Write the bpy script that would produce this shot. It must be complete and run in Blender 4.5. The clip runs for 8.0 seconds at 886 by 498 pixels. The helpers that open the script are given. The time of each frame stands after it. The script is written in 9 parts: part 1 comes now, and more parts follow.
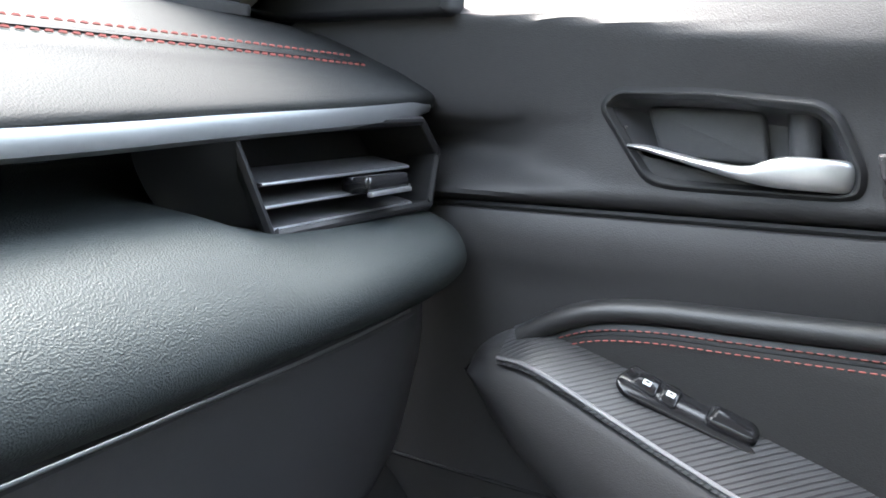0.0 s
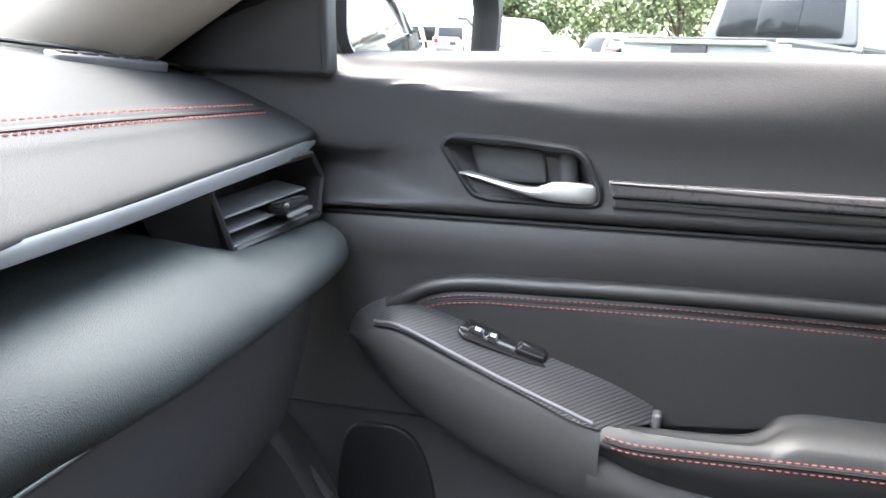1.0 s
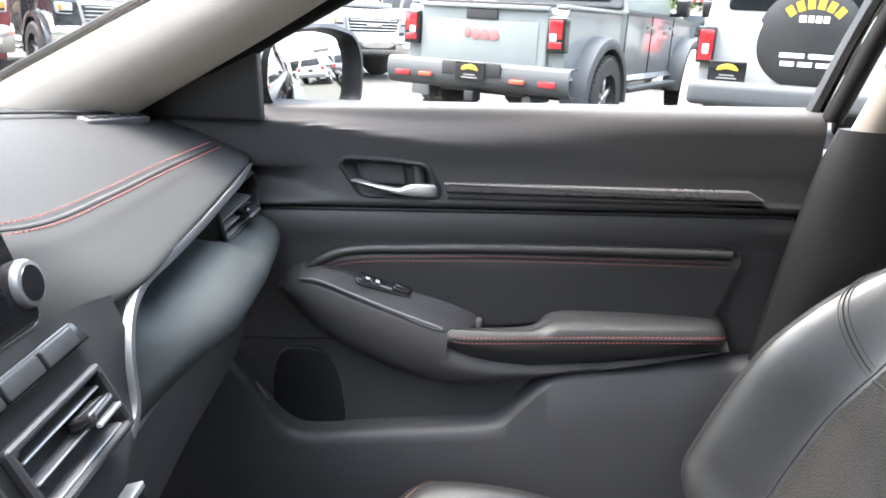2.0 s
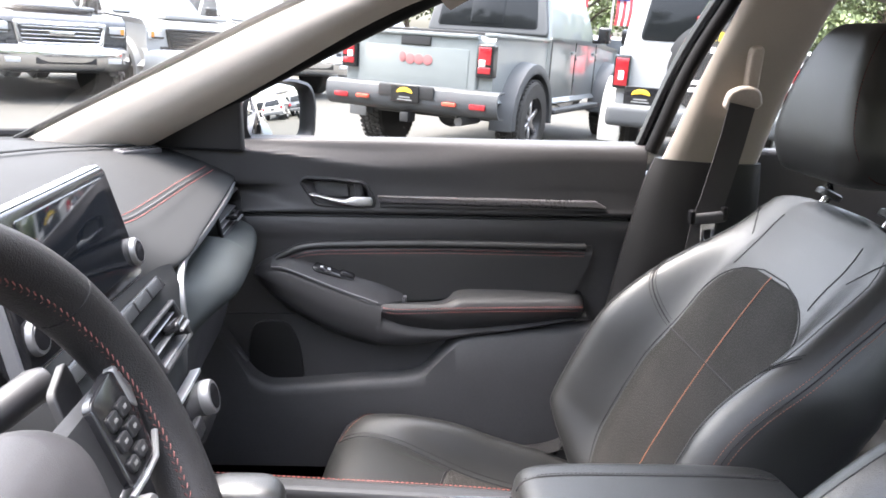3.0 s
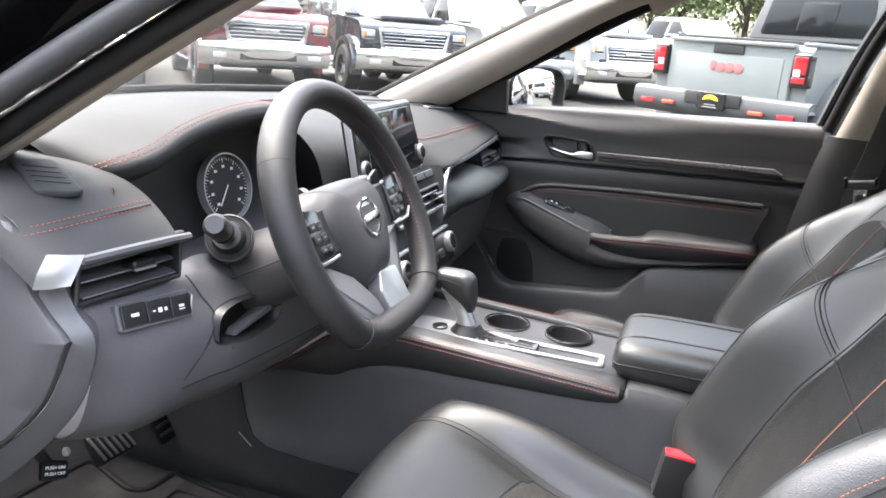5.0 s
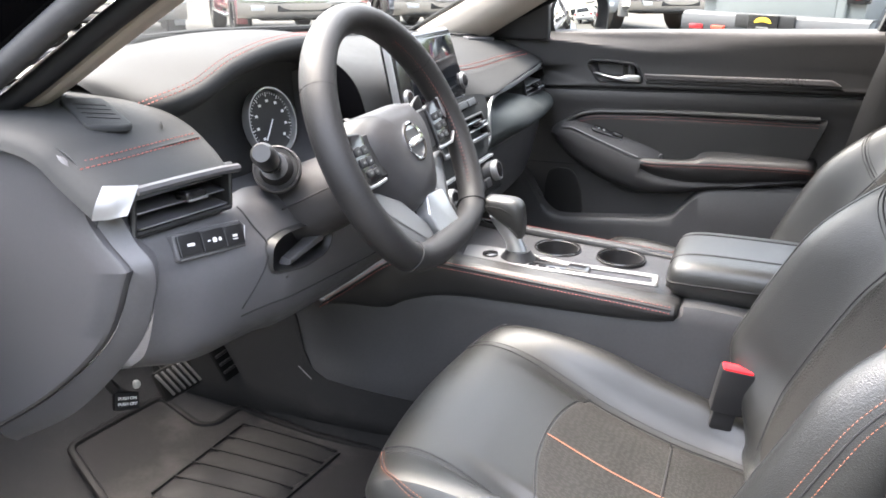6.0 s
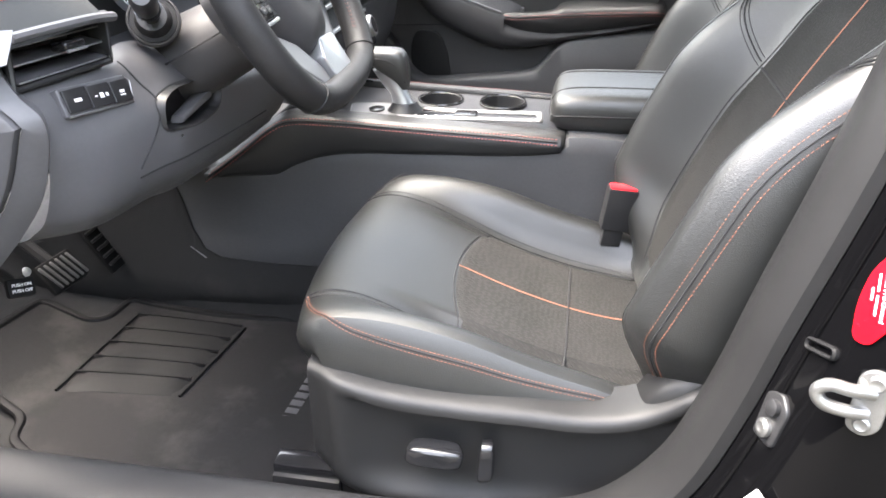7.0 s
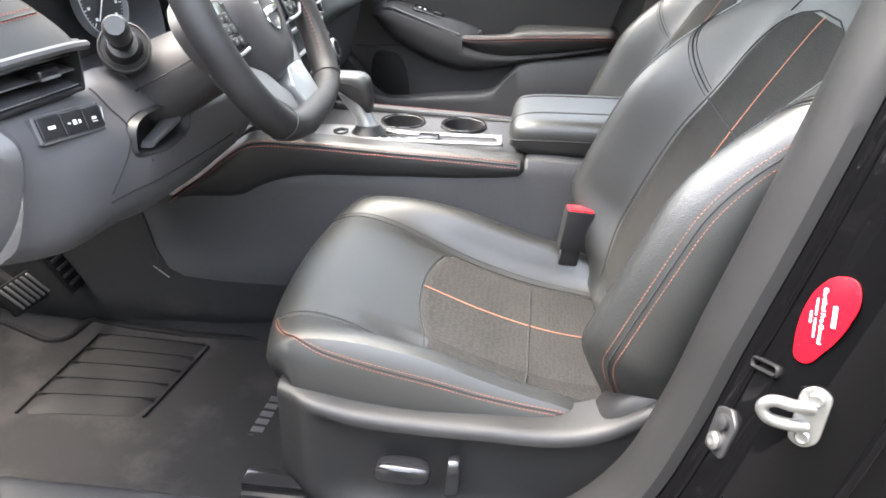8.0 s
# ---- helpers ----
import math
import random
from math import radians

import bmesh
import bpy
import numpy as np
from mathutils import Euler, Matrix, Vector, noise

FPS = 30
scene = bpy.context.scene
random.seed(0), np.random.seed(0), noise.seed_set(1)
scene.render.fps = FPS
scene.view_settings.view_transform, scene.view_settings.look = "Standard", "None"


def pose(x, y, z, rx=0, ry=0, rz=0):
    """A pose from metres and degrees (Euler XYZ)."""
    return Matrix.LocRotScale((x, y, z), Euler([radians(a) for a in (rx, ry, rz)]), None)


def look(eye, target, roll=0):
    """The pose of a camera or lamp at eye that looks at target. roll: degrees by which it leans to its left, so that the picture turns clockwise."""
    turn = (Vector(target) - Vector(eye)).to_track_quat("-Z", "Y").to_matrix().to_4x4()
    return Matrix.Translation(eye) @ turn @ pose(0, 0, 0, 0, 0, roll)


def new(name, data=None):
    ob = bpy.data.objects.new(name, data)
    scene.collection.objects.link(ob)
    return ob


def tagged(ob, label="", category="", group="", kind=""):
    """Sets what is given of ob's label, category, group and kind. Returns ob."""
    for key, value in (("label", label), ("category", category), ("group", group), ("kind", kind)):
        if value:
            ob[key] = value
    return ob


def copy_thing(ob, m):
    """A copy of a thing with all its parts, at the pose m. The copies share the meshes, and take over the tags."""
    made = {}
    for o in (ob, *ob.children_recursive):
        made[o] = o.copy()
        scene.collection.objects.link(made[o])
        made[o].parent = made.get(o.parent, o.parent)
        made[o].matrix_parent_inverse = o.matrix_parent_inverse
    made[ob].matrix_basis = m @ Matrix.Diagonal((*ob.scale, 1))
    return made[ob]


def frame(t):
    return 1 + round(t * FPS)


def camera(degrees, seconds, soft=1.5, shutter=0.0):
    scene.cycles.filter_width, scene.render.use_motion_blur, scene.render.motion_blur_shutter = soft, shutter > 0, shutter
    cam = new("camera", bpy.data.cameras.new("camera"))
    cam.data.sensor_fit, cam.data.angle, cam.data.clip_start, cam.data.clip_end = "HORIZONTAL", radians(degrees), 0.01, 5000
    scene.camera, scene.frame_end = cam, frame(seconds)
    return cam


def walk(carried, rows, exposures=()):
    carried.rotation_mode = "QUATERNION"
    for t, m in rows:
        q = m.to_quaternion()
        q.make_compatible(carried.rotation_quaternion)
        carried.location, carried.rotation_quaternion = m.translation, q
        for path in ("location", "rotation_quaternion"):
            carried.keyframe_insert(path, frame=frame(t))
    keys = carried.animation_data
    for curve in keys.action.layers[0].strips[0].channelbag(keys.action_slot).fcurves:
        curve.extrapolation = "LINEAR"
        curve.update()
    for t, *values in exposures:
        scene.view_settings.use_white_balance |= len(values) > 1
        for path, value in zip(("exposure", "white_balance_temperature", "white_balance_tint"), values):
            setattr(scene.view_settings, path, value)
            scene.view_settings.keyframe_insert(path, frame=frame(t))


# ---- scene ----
cam = camera(61.1, 8.0, soft=1.7)
PATH = [
    (0, (0.247, -0.149, 0.976), (1.935, 0.850, 0.586), 2.30),
    (0.5, (0.218, -0.152, 0.999), (2.014, 0.595, 0.535), 3.10),
    (1, (0.046, -0.166, 1.050), (1.924, 0.318, 0.561), 2.90),
    (1.5, (-0.122, -0.141, 1.097), (1.799, 0.030, 0.565), 2.70),
    (1.7, (-0.210, -0.134, 1.127), (1.710, -0.068, 0.570), 2.70),
    (2.8, (-0.658, -0.145, 1.263), (1.250, -0.253, 0.676), 4.00),
    (3, (-0.732, -0.143, 1.254), (1.187, -0.320, 0.718), 3.90),
    (3.5, (-0.929, -0.159, 1.268), (0.988, -0.409, 0.756), 3.00),
    (4, (-1.142, -0.210, 1.281), (0.787, -0.309, 0.763), 3.00),
    (4.5, (-1.254, -0.296, 1.264), (0.651, -0.015, 0.722), 3.90),
    (5, (-1.290, -0.409, 1.242), (0.526, 0.207, 0.675), 4.30),
    (5.2, (-1.297, -0.427, 1.244), (0.483, 0.278, 0.663), 4.30),
    (6.3, (-1.297, -0.401, 1.187), (0.430, 0.232, 0.400), -0.50),
    (6.5, (-1.303, -0.390, 1.173), (0.429, 0.144, 0.327), -0.90),
    (7, (-1.360, -0.360, 1.144), (0.369, -0.040, 0.190), -0.80),
    (7.5, (-1.409, -0.334, 1.138), (0.313, -0.159, 0.136), 0.50),
    (8, (-1.386, -0.348, 1.173), (0.375, -0.147, 0.246), 0.90),
]
walk(cam, [(t, look(eye, target, roll)) for t, eye, target, roll in PATH], exposures=[(0, 4.40, 6400, 7), (0.5, 4.80, 6500, 9), (1, 4.55, 6500, 9), (1.5, 4.20, 6500, 9), (3, 3.87, 6600, 14), (4, 3.70, 6650, 14), (5, 3.76, 6700, 12), (6.5, 4.02, 6900, 11), (8, 4.16, 6900, 9)])

# ---- light ----
SUN_UP, SUN_ROUND = 64.0, 12.0
world = bpy.data.worlds.new("world")
scene.world = world
world.use_nodes = True
wt = world.node_tree
sky = wt.nodes.new("ShaderNodeTexSky")
sky.sky_type, sky.sun_disc = "NISHITA", False
sky.sun_elevation, sky.sun_rotation = radians(SUN_UP), radians(SUN_ROUND)
sky.air_density, sky.dust_density, sky.ozone_density = 1.0, 4.0, 1.0
haze = wt.nodes.new("ShaderNodeHueSaturation")
haze.inputs["Saturation"].default_value = 0.55
wt.links.new(sky.outputs["Color"], haze.inputs["Color"])
# An overcast sky: three times as bright overhead as at the horizon.
up_way = wt.nodes.new("ShaderNodeTexCoord")
up_part = wt.nodes.new("ShaderNodeSeparateXYZ")
wt.links.new(up_way.outputs["Generated"], up_part.inputs[0])
cloud = wt.nodes.new("ShaderNodeMapRange")
cloud.inputs["To Min"].default_value, cloud.inputs["To Max"].default_value = 0.45, 1.6
wt.links.new(up_part.outputs["Z"], cloud.inputs["Value"])
veil = wt.nodes.new("ShaderNodeVectorMath")
veil.operation = "SCALE"
wt.links.new(haze.outputs["Color"], veil.inputs[0])
wt.links.new(cloud.outputs["Result"], veil.inputs["Scale"])
wt.links.new(veil.outputs["Vector"], wt.nodes["Background"].inputs["Color"])
wt.nodes["Background"].inputs["Strength"].default_value = 0.21
sun_data = bpy.data.lights.new("sun", "SUN")
sun_data.energy, sun_data.angle, sun_data.color = 0.1, radians(60), (1.0, 0.95, 0.88)
sun = new("sun", sun_data)
sun_way = Vector((math.sin(radians(SUN_ROUND)) * math.cos(radians(SUN_UP)), math.cos(radians(SUN_ROUND)) * math.cos(radians(SUN_UP)), math.sin(radians(SUN_UP))))
sun.matrix_world = look(sun_way * 60, (0, 0, 0))


# ---- materials ----
def material(name):
    m = bpy.data.materials.new(name)
    m.use_nodes = True
    t = m.node_tree
    return m, t, t.nodes["Principled BSDF"], t.links


def node(t, kind, **values):
    n = t.nodes.new(kind)
    for k, v in values.items():
        n.inputs[k.replace("_", " ")].default_value = v
    return n


def surface(name, color, rough=0.5, metal=0.0, spec=0.5, grain=0.0, grain_scale=900.0, grain_kind="noise", vary=0.12, vary_scale=9.0,
            rough_vary=0.08, coat=0.0, coat_rough=0.05, sheen=0.0, wear=0.0):
    """A worn everyday surface: two scales of variation in colour and gloss, and a fine relief."""
    m, t, b, ln = material(name)
    b.inputs["Metallic"].default_value = metal
    b.inputs["Specular IOR Level"].default_value = spec
    b.inputs["Coat Weight"].default_value, b.inputs["Coat Roughness"].default_value = coat, coat_rough
    b.inputs["Sheen Weight"].default_value = sheen
    co = node(t, "ShaderNodeTexCoord")
    big = node(t, "ShaderNodeTexNoise", Scale=vary_scale, Detail=5.0, Roughness=0.6)
    ln.new(co.outputs["Object"], big.inputs["Vector"])
    fine = node(t, "ShaderNodeTexNoise", Scale=vary_scale * 22, Detail=4.0, Roughness=0.65)
    ln.new(co.outputs["Object"], fine.inputs["Vector"])
    add = node(t, "ShaderNodeMath")
    add.operation = "ADD"
    ln.new(big.outputs["Fac"], add.inputs[0])
    ln.new(fine.outputs["Fac"], add.inputs[1])
    ramp = node(t, "ShaderNodeMapRange", From_Min=0.6, From_Max=1.4, To_Min=1 - vary, To_Max=1 + vary)
    ln.new(add.outputs[0], ramp.inputs["Value"])
    mul = node(t, "ShaderNodeVectorMath")
    mul.operation = "SCALE"
    mul.inputs[0].default_value = color
    ln.new(ramp.outputs["Result"], mul.inputs["Scale"])
    ln.new(mul.outputs["Vector"], b.inputs["Base Color"])
    rr = node(t, "ShaderNodeMapRange", From_Min=0.6, From_Max=1.4, To_Min=max(0.02, rough - rough_vary), To_Max=min(1.0, rough + rough_vary))
    ln.new(add.outputs[0], rr.inputs["Value"])
    ln.new(rr.outputs["Result"], b.inputs["Roughness"])
    if grain:
        if grain_kind == "leather":
            tex = node(t, "ShaderNodeTexVoronoi", Scale=grain_scale, Randomness=1.0)
            tex.feature = "F1"
            out = tex.outputs["Distance"]
            warp = node(t, "ShaderNodeTexNoise", Scale=grain_scale * 0.6, Detail=2.0)
            ln.new(co.outputs["Object"], warp.inputs["Vector"])
            mix = node(t, "ShaderNodeVectorMath")
            mix.operation = "MULTIPLY_ADD"
            mix.inputs[1].default_value = (1.2 / grain_scale,) * 3
            ln.new(warp.outputs["Color"], mix.inputs[0])
            ln.new(co.outputs["Object"], mix.inputs[2])
            ln.new(mix.outputs["Vector"], tex.inputs["Vector"])
        else:
            tex = node(t, "ShaderNodeTexNoise", Scale=grain_scale, Detail=3.0, Roughness=0.6)
            out = tex.outputs["Fac"]
            ln.new(co.outputs["Object"], tex.inputs["Vector"])
        bump = node(t, "ShaderNodeBump", Strength=grain, Distance=0.0006)
        ln.new(out, bump.inputs["Height"])
        ln.new(bump.outputs["Normal"], b.inputs["Normal"])
    return m


def weave(name, color, hole, pitch, rough, kind="dots"):
    """Perforated fabric or carbon twill: a small regular relief with its own tint."""
    m, t, b, ln = material(name)
    b.inputs["Roughness"].default_value = rough
    b.inputs["Specular IOR Level"].default_value = 0.2 if kind == "dots" else 0.5
    co = node(t, "ShaderNodeTexCoord")
    sep = node(t, "ShaderNodeSeparateXYZ")
    ln.new(co.outputs["Object"], sep.inputs["Vector"])

    def wave(a, b2, sign, scale):
        s = node(t, "ShaderNodeMath")
        s.operation = "ADD" if sign > 0 else "SUBTRACT"
        ln.new(a, s.inputs[0])
        ln.new(b2, s.inputs[1])
        k = node(t, "ShaderNodeMath")
        k.operation = "MULTIPLY"
        k.inputs[1].default_value = 2 * math.pi / scale
        ln.new(s.outputs[0], k.inputs[0])
        w = node(t, "ShaderNodeMath")
        w.operation = "SINE"
        ln.new(k.outputs[0], w.inputs[0])
        return w.outputs[0]
    zsum = node(t, "ShaderNodeMath")
    zsum.operation = "SUBTRACT" if kind == "dots" else "ADD"
    ln.new(sep.outputs["Y"], zsum.inputs[0])
    ln.new(sep.outputs["Z"], zsum.inputs[1])
    if kind == "dots":
        vor = node(t, "ShaderNodeTexVoronoi", Scale=1.0 / pitch, Randomness=0.7)
        flat_co = node(t, "ShaderNodeCombineXYZ")
        run = node(t, "ShaderNodeMath")
        run.operation = "MULTIPLY"
        run.inputs[1].default_value = 0.82
        ln.new(zsum.outputs[0], run.inputs[0])
        ln.new(sep.outputs["X"], flat_co.inputs["X"])
        ln.new(run.outputs[0], flat_co.inputs["Y"])
        vor.voronoi_dimensions = "2D"
        ln.new(flat_co.outputs["Vector"], vor.inputs["Vector"])
        relief = vor.outputs["Distance"]
        ramp = node(t, "ShaderNodeMapRange", From_Min=0.42, From_Max=0.22, To_Min=0.0, To_Max=1.0)
    else:
        relief = wave(zsum.outputs[0], sep.outputs["X"], 1, pitch)
        ramp = node(t, "ShaderNodeMapRange", From_Min=0.15, From_Max=0.75, To_Min=0.0, To_Max=1.0)
    ln.new(relief, ramp.inputs["Value"])
    noise_n = node(t, "ShaderNodeTexNoise", Scale=14.0, Detail=6.0)
    ln.new(co.outputs["Object"], noise_n.inputs["Vector"])
    mix = node(t, "ShaderNodeMix")
    mix.data_type = "RGBA"
    mix.inputs["A"].default_value = (*color, 1)
    mix.inputs["B"].default_value = (*hole, 1)
    ln.new(ramp.outputs["Result"], mix.inputs["Factor"])
    hsv = node(t, "ShaderNodeHueSaturation")
    vr = node(t, "ShaderNodeMapRange", From_Min=0.3, From_Max=0.7, To_Min=0.8, To_Max=1.2)
    ln.new(noise_n.outputs["Fac"], vr.inputs["Value"])
    ln.new(vr.outputs["Result"], hsv.inputs["Value"])
    ln.new(mix.outputs["Result"], hsv.inputs["Color"])
    ln.new(hsv.outputs["Color"], b.inputs["Base Color"])
    bump = node(t, "ShaderNodeBump", Strength=0.6, Distance=0.0008)
    bump.invert = kind == "dots"
    ln.new(ramp.outputs["Result"], bump.inputs["Height"])
    ln.new(bump.outputs["Normal"], b.inputs["Normal"])
    return m


def pane(name, tint=(1, 1, 1), gloss=1.0):
    """Thin window glass: clear, with a real sheen at low angles."""
    m, t, b, ln = material(name)
    t.nodes.remove(b)
    clear = node(t, "ShaderNodeBsdfTransparent")
    clear.inputs["Color"].default_value = (*tint, 1)
    shine = node(t, "ShaderNodeBsdfGlossy", Roughness=0.01)
    fres = node(t, "ShaderNodeLayerWeight", Blend=0.5)
    p5 = node(t, "ShaderNodeMath")
    p5.operation = "POWER"
    p5.inputs[1].default_value = 5.0
    ln.new(fres.outputs["Facing"], p5.inputs[0])
    k = node(t, "ShaderNodeMath")
    k.operation = "MULTIPLY_ADD"
    k.inputs[1].default_value, k.inputs[2].default_value = 0.9 * gloss, 0.04 * gloss
    ln.new(p5.outputs[0], k.inputs[0])
    mix = node(t, "ShaderNodeMixShader")
    ln.new(k.outputs[0], mix.inputs["Fac"])
    ln.new(clear.outputs[0], mix.inputs[1])
    ln.new(shine.outputs[0], mix.inputs[2])
    ln.new(mix.outputs[0], t.nodes["Material Output"].inputs["Surface"])
    return m


def ground_mat(name, a, b2, scale, rough, bump=0.3):
    m, t, b, ln = material(name)
    co = node(t, "ShaderNodeTexCoord")
    n1 = node(t, "ShaderNodeTexNoise", Scale=scale, Detail=8.0, Roughness=0.6)
    n2 = node(t, "ShaderNodeTexNoise", Scale=scale * 60, Detail=4.0, Roughness=0.7)
    for n in (n1, n2):
        ln.new(co.outputs["Object"], n.inputs["Vector"])
    avg = node(t, "ShaderNodeMath")
    avg.operation = "ADD"
    ln.new(n1.outputs["Fac"], avg.inputs[0])
    ln.new(n2.outputs["Fac"], avg.inputs[1])
    f = node(t, "ShaderNodeMapRange", From_Min=0.7, From_Max=1.3)
    ln.new(avg.outputs[0], f.inputs["Value"])
    mix = node(t, "ShaderNodeMix")
    mix.data_type = "RGBA"
    mix.inputs["A"].default_value, mix.inputs["B"].default_value = (*a, 1), (*b2, 1)
    ln.new(f.outputs["Result"], mix.inputs["Factor"])
    ln.new(mix.outputs["Result"], b.inputs["Base Color"])
    b.inputs["Roughness"].default_value = rough
    bp = node(t, "ShaderNodeBump", Strength=bump, Distance=0.01)
    ln.new(n2.outputs["Fac"], bp.inputs["Height"])
    ln.new(bp.outputs["Normal"], b.inputs["Normal"])
    return m


def carpet_mat(name, color, dust=0.0):
    m, t, b, ln = material(name)
    co = node(t, "ShaderNodeTexCoord")
    pile = node(t, "ShaderNodeTexNoise", Scale=700.0, Detail=3.0, Roughness=0.8)
    patch = node(t, "ShaderNodeTexNoise", Scale=7.0, Detail=7.0, Roughness=0.65)
    speck = node(t, "ShaderNodeTexVoronoi", Scale=95.0)
    for n in (pile, patch, speck):
        ln.new(co.outputs["Object"], n.inputs["Vector"])
    mix = node(t, "ShaderNodeMix")
    mix.data_type = "RGBA"
    mix.inputs["A"].default_value = (*[c * 0.5 for c in color], 1)
    mix.inputs["B"].default_value = (*[c * 1.5 for c in color], 1)
    ln.new(pile.outputs["Fac"], mix.inputs["Factor"])
    dirt = node(t, "ShaderNodeMix")
    dirt.data_type = "RGBA"
    dirt.inputs["B"].default_value = (0.066, 0.063, 0.060, 1)
    f = node(t, "ShaderNodeMapRange", From_Min=0.5, From_Max=0.75, To_Min=0.0, To_Max=dust)
    ln.new(patch.outputs["Fac"], f.inputs["Value"])
    ln.new(f.outputs["Result"], dirt.inputs["Factor"])
    ln.new(mix.outputs["Result"], dirt.inputs["A"])
    grit = node(t, "ShaderNodeMix")
    grit.data_type = "RGBA"
    grit.inputs["B"].default_value = (0.4, 0.37, 0.32, 1)
    g = node(t, "ShaderNodeMapRange", From_Min=0.055, From_Max=0.04, To_Min=0.0, To_Max=dust * 1.4)
    ln.new(speck.outputs["Distance"], g.inputs["Value"])
    gm = node(t, "ShaderNodeMath")
    gm.operation = "MULTIPLY"
    ln.new(g.outputs["Result"], gm.inputs[0])
    ln.new(f.outputs["Result"], gm.inputs[1])
    ln.new(gm.outputs[0], grit.inputs["Factor"])
    ln.new(dirt.outputs["Result"], grit.inputs["A"])
    ln.new(grit.outputs["Result"], b.inputs["Base Color"])
    b.inputs["Roughness"].default_value = 0.95
    b.inputs["Specular IOR Level"].default_value = 0.08
    bp = node(t, "ShaderNodeBump", Strength=0.8, Distance=0.002)
    ln.new(pile.outputs["Fac"], bp.inputs["Height"])
    ln.new(bp.outputs["Normal"], b.inputs["Normal"])
    return m


def leaf_mat(name, color):
    m, t, b, ln = material(name)
    info = node(t, "ShaderNodeNewGeometry")
    hsv = node(t, "ShaderNodeHueSaturation")
    hsv.inputs["Color"].default_value = (*color, 1)
    r = node(t, "ShaderNodeMapRange", To_Min=0.55, To_Max=1.5)
    ln.new(info.outputs["Random Per Island"], r.inputs["Value"])
    ln.new(r.outputs["Result"], hsv.inputs["Value"])
    ln.new(hsv.outputs["Color"], b.inputs["Base Color"])
    b.inputs["Roughness"].default_value = 0.6
    return m


SOFT = surface("soft_touch_dash", (0.0292, 0.0302, 0.0308), 0.64, spec=0.07, grain=0.3, grain_scale=950, grain_kind="leather", vary=0.1)
PAD_LOW = surface("grained_lower_pad", (0.0369, 0.0424, 0.0429), 0.48, spec=0.18, grain=0.6, grain_scale=1100, grain_kind="leather", vary=0.1)
COVER = surface("grained_cover_plastic", (0.0432, 0.0418, 0.0432), 0.46, spec=0.3, grain=0.35, grain_scale=900, vary=0.12)
SOFT_DOOR = surface("soft_touch_door", (0.0426, 0.0417, 0.0426), 0.5, spec=0.22, grain=0.25, grain_scale=1100, grain_kind="leather", vary=0.1)
HARD = surface("hard_plastic", (0.0675, 0.0667, 0.0704), 0.42, spec=0.38, grain=0.25, grain_scale=1300, vary=0.12)
HARD_LOW = surface("hard_lower_plastic", (0.0530, 0.0530, 0.0546), 0.45, spec=0.3, grain=0.3, grain_scale=1100, vary=0.15)
SHIELD = surface("seat_shield_plastic", (0.0125, 0.0125, 0.0128), 0.45, spec=0.28, grain=0.3, grain_scale=1100, vary=0.15)
LEATHER_DOOR = surface("door_leather", (0.0169, 0.0169, 0.0173), 0.45, spec=0.5, grain=0.18, grain_scale=1200, grain_kind="leather", vary=0.12, rough_vary=0.03)
LEATHER = surface("black_leather", (0.0105, 0.0111, 0.0107), 0.40, spec=0.85, grain=0.4, grain_scale=850, grain_kind="leather", vary=0.12, rough_vary=0.03)
LEATHER_WHEEL = surface("worn_wheel_leather", (0.014, 0.0135, 0.014), 0.5, spec=0.38, grain=0.45, grain_scale=900, grain_kind="leather", vary=0.45, vary_scale=14, rough_vary=0.10)
FABRIC = weave("perforated_fabric", (0.0180, 0.0175, 0.0165), (0.0245, 0.0238, 0.0225), 0.0042, 0.85)
CARBON = weave("carbon_twill", (0.0375, 0.0375, 0.0400), (0.012, 0.012, 0.013), 0.0058, 0.32, "twill")
STRIP = surface("dark_satin_strip", (0.06, 0.056, 0.058), 0.3, spec=0.6, grain=0.1, grain_scale=500)
SATIN = surface("satin_silver", (0.5, 0.51, 0.52), 0.33, metal=0.85, vary=0.06, rough_vary=0.06)
SATIN_TRIM = surface("satin_trim_silver", (0.36, 0.37, 0.375), 0.36, metal=0.8, vary=0.06, rough_vary=0.06)
SATIN_DARK = surface("satin_grey", (0.2040, 0.2023, 0.2040), 0.42, metal=0.6, vary=0.08)
CHROME = surface("chrome", (0.8, 0.8, 0.82), 0.12, metal=1.0, vary=0.04, rough_vary=0.05)
ZINC = surface("zinc_plated_steel", (0.27, 0.27, 0.265), 0.38, metal=0.9, vary=0.2, vary_scale=40)
GLOSS = surface("gloss_black_plastic", (0.012, 0.012, 0.013), 0.12, vary=0.1, rough_vary=0.05)
BLACK = surface("black_plastic", (0.014, 0.014, 0.015), 0.45, grain=0.2, grain_scale=1500)
# Near-black for joints; slots and hollows get their shade from this colour.
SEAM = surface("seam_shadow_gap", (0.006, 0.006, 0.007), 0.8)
DARK_SEAM = surface("black_thread", (0.012, 0.012, 0.013), 0.7)
THREAD = surface("orange_thread", (0.24, 0.09, 0.05), 0.6, vary=0.2, vary_scale=60)
WHEEL_THREAD = surface("dark_red_thread", (0.11, 0.028, 0.024), 0.6, vary=0.2, vary_scale=60)
RED_THREAD = surface("red_thread", (0.25, 0.058, 0.046), 0.6, vary=0.2, vary_scale=60)
# One beige cloth in two tones; the pillar copy is shaded down by colour.
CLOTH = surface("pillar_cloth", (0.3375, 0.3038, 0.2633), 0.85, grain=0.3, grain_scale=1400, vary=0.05)
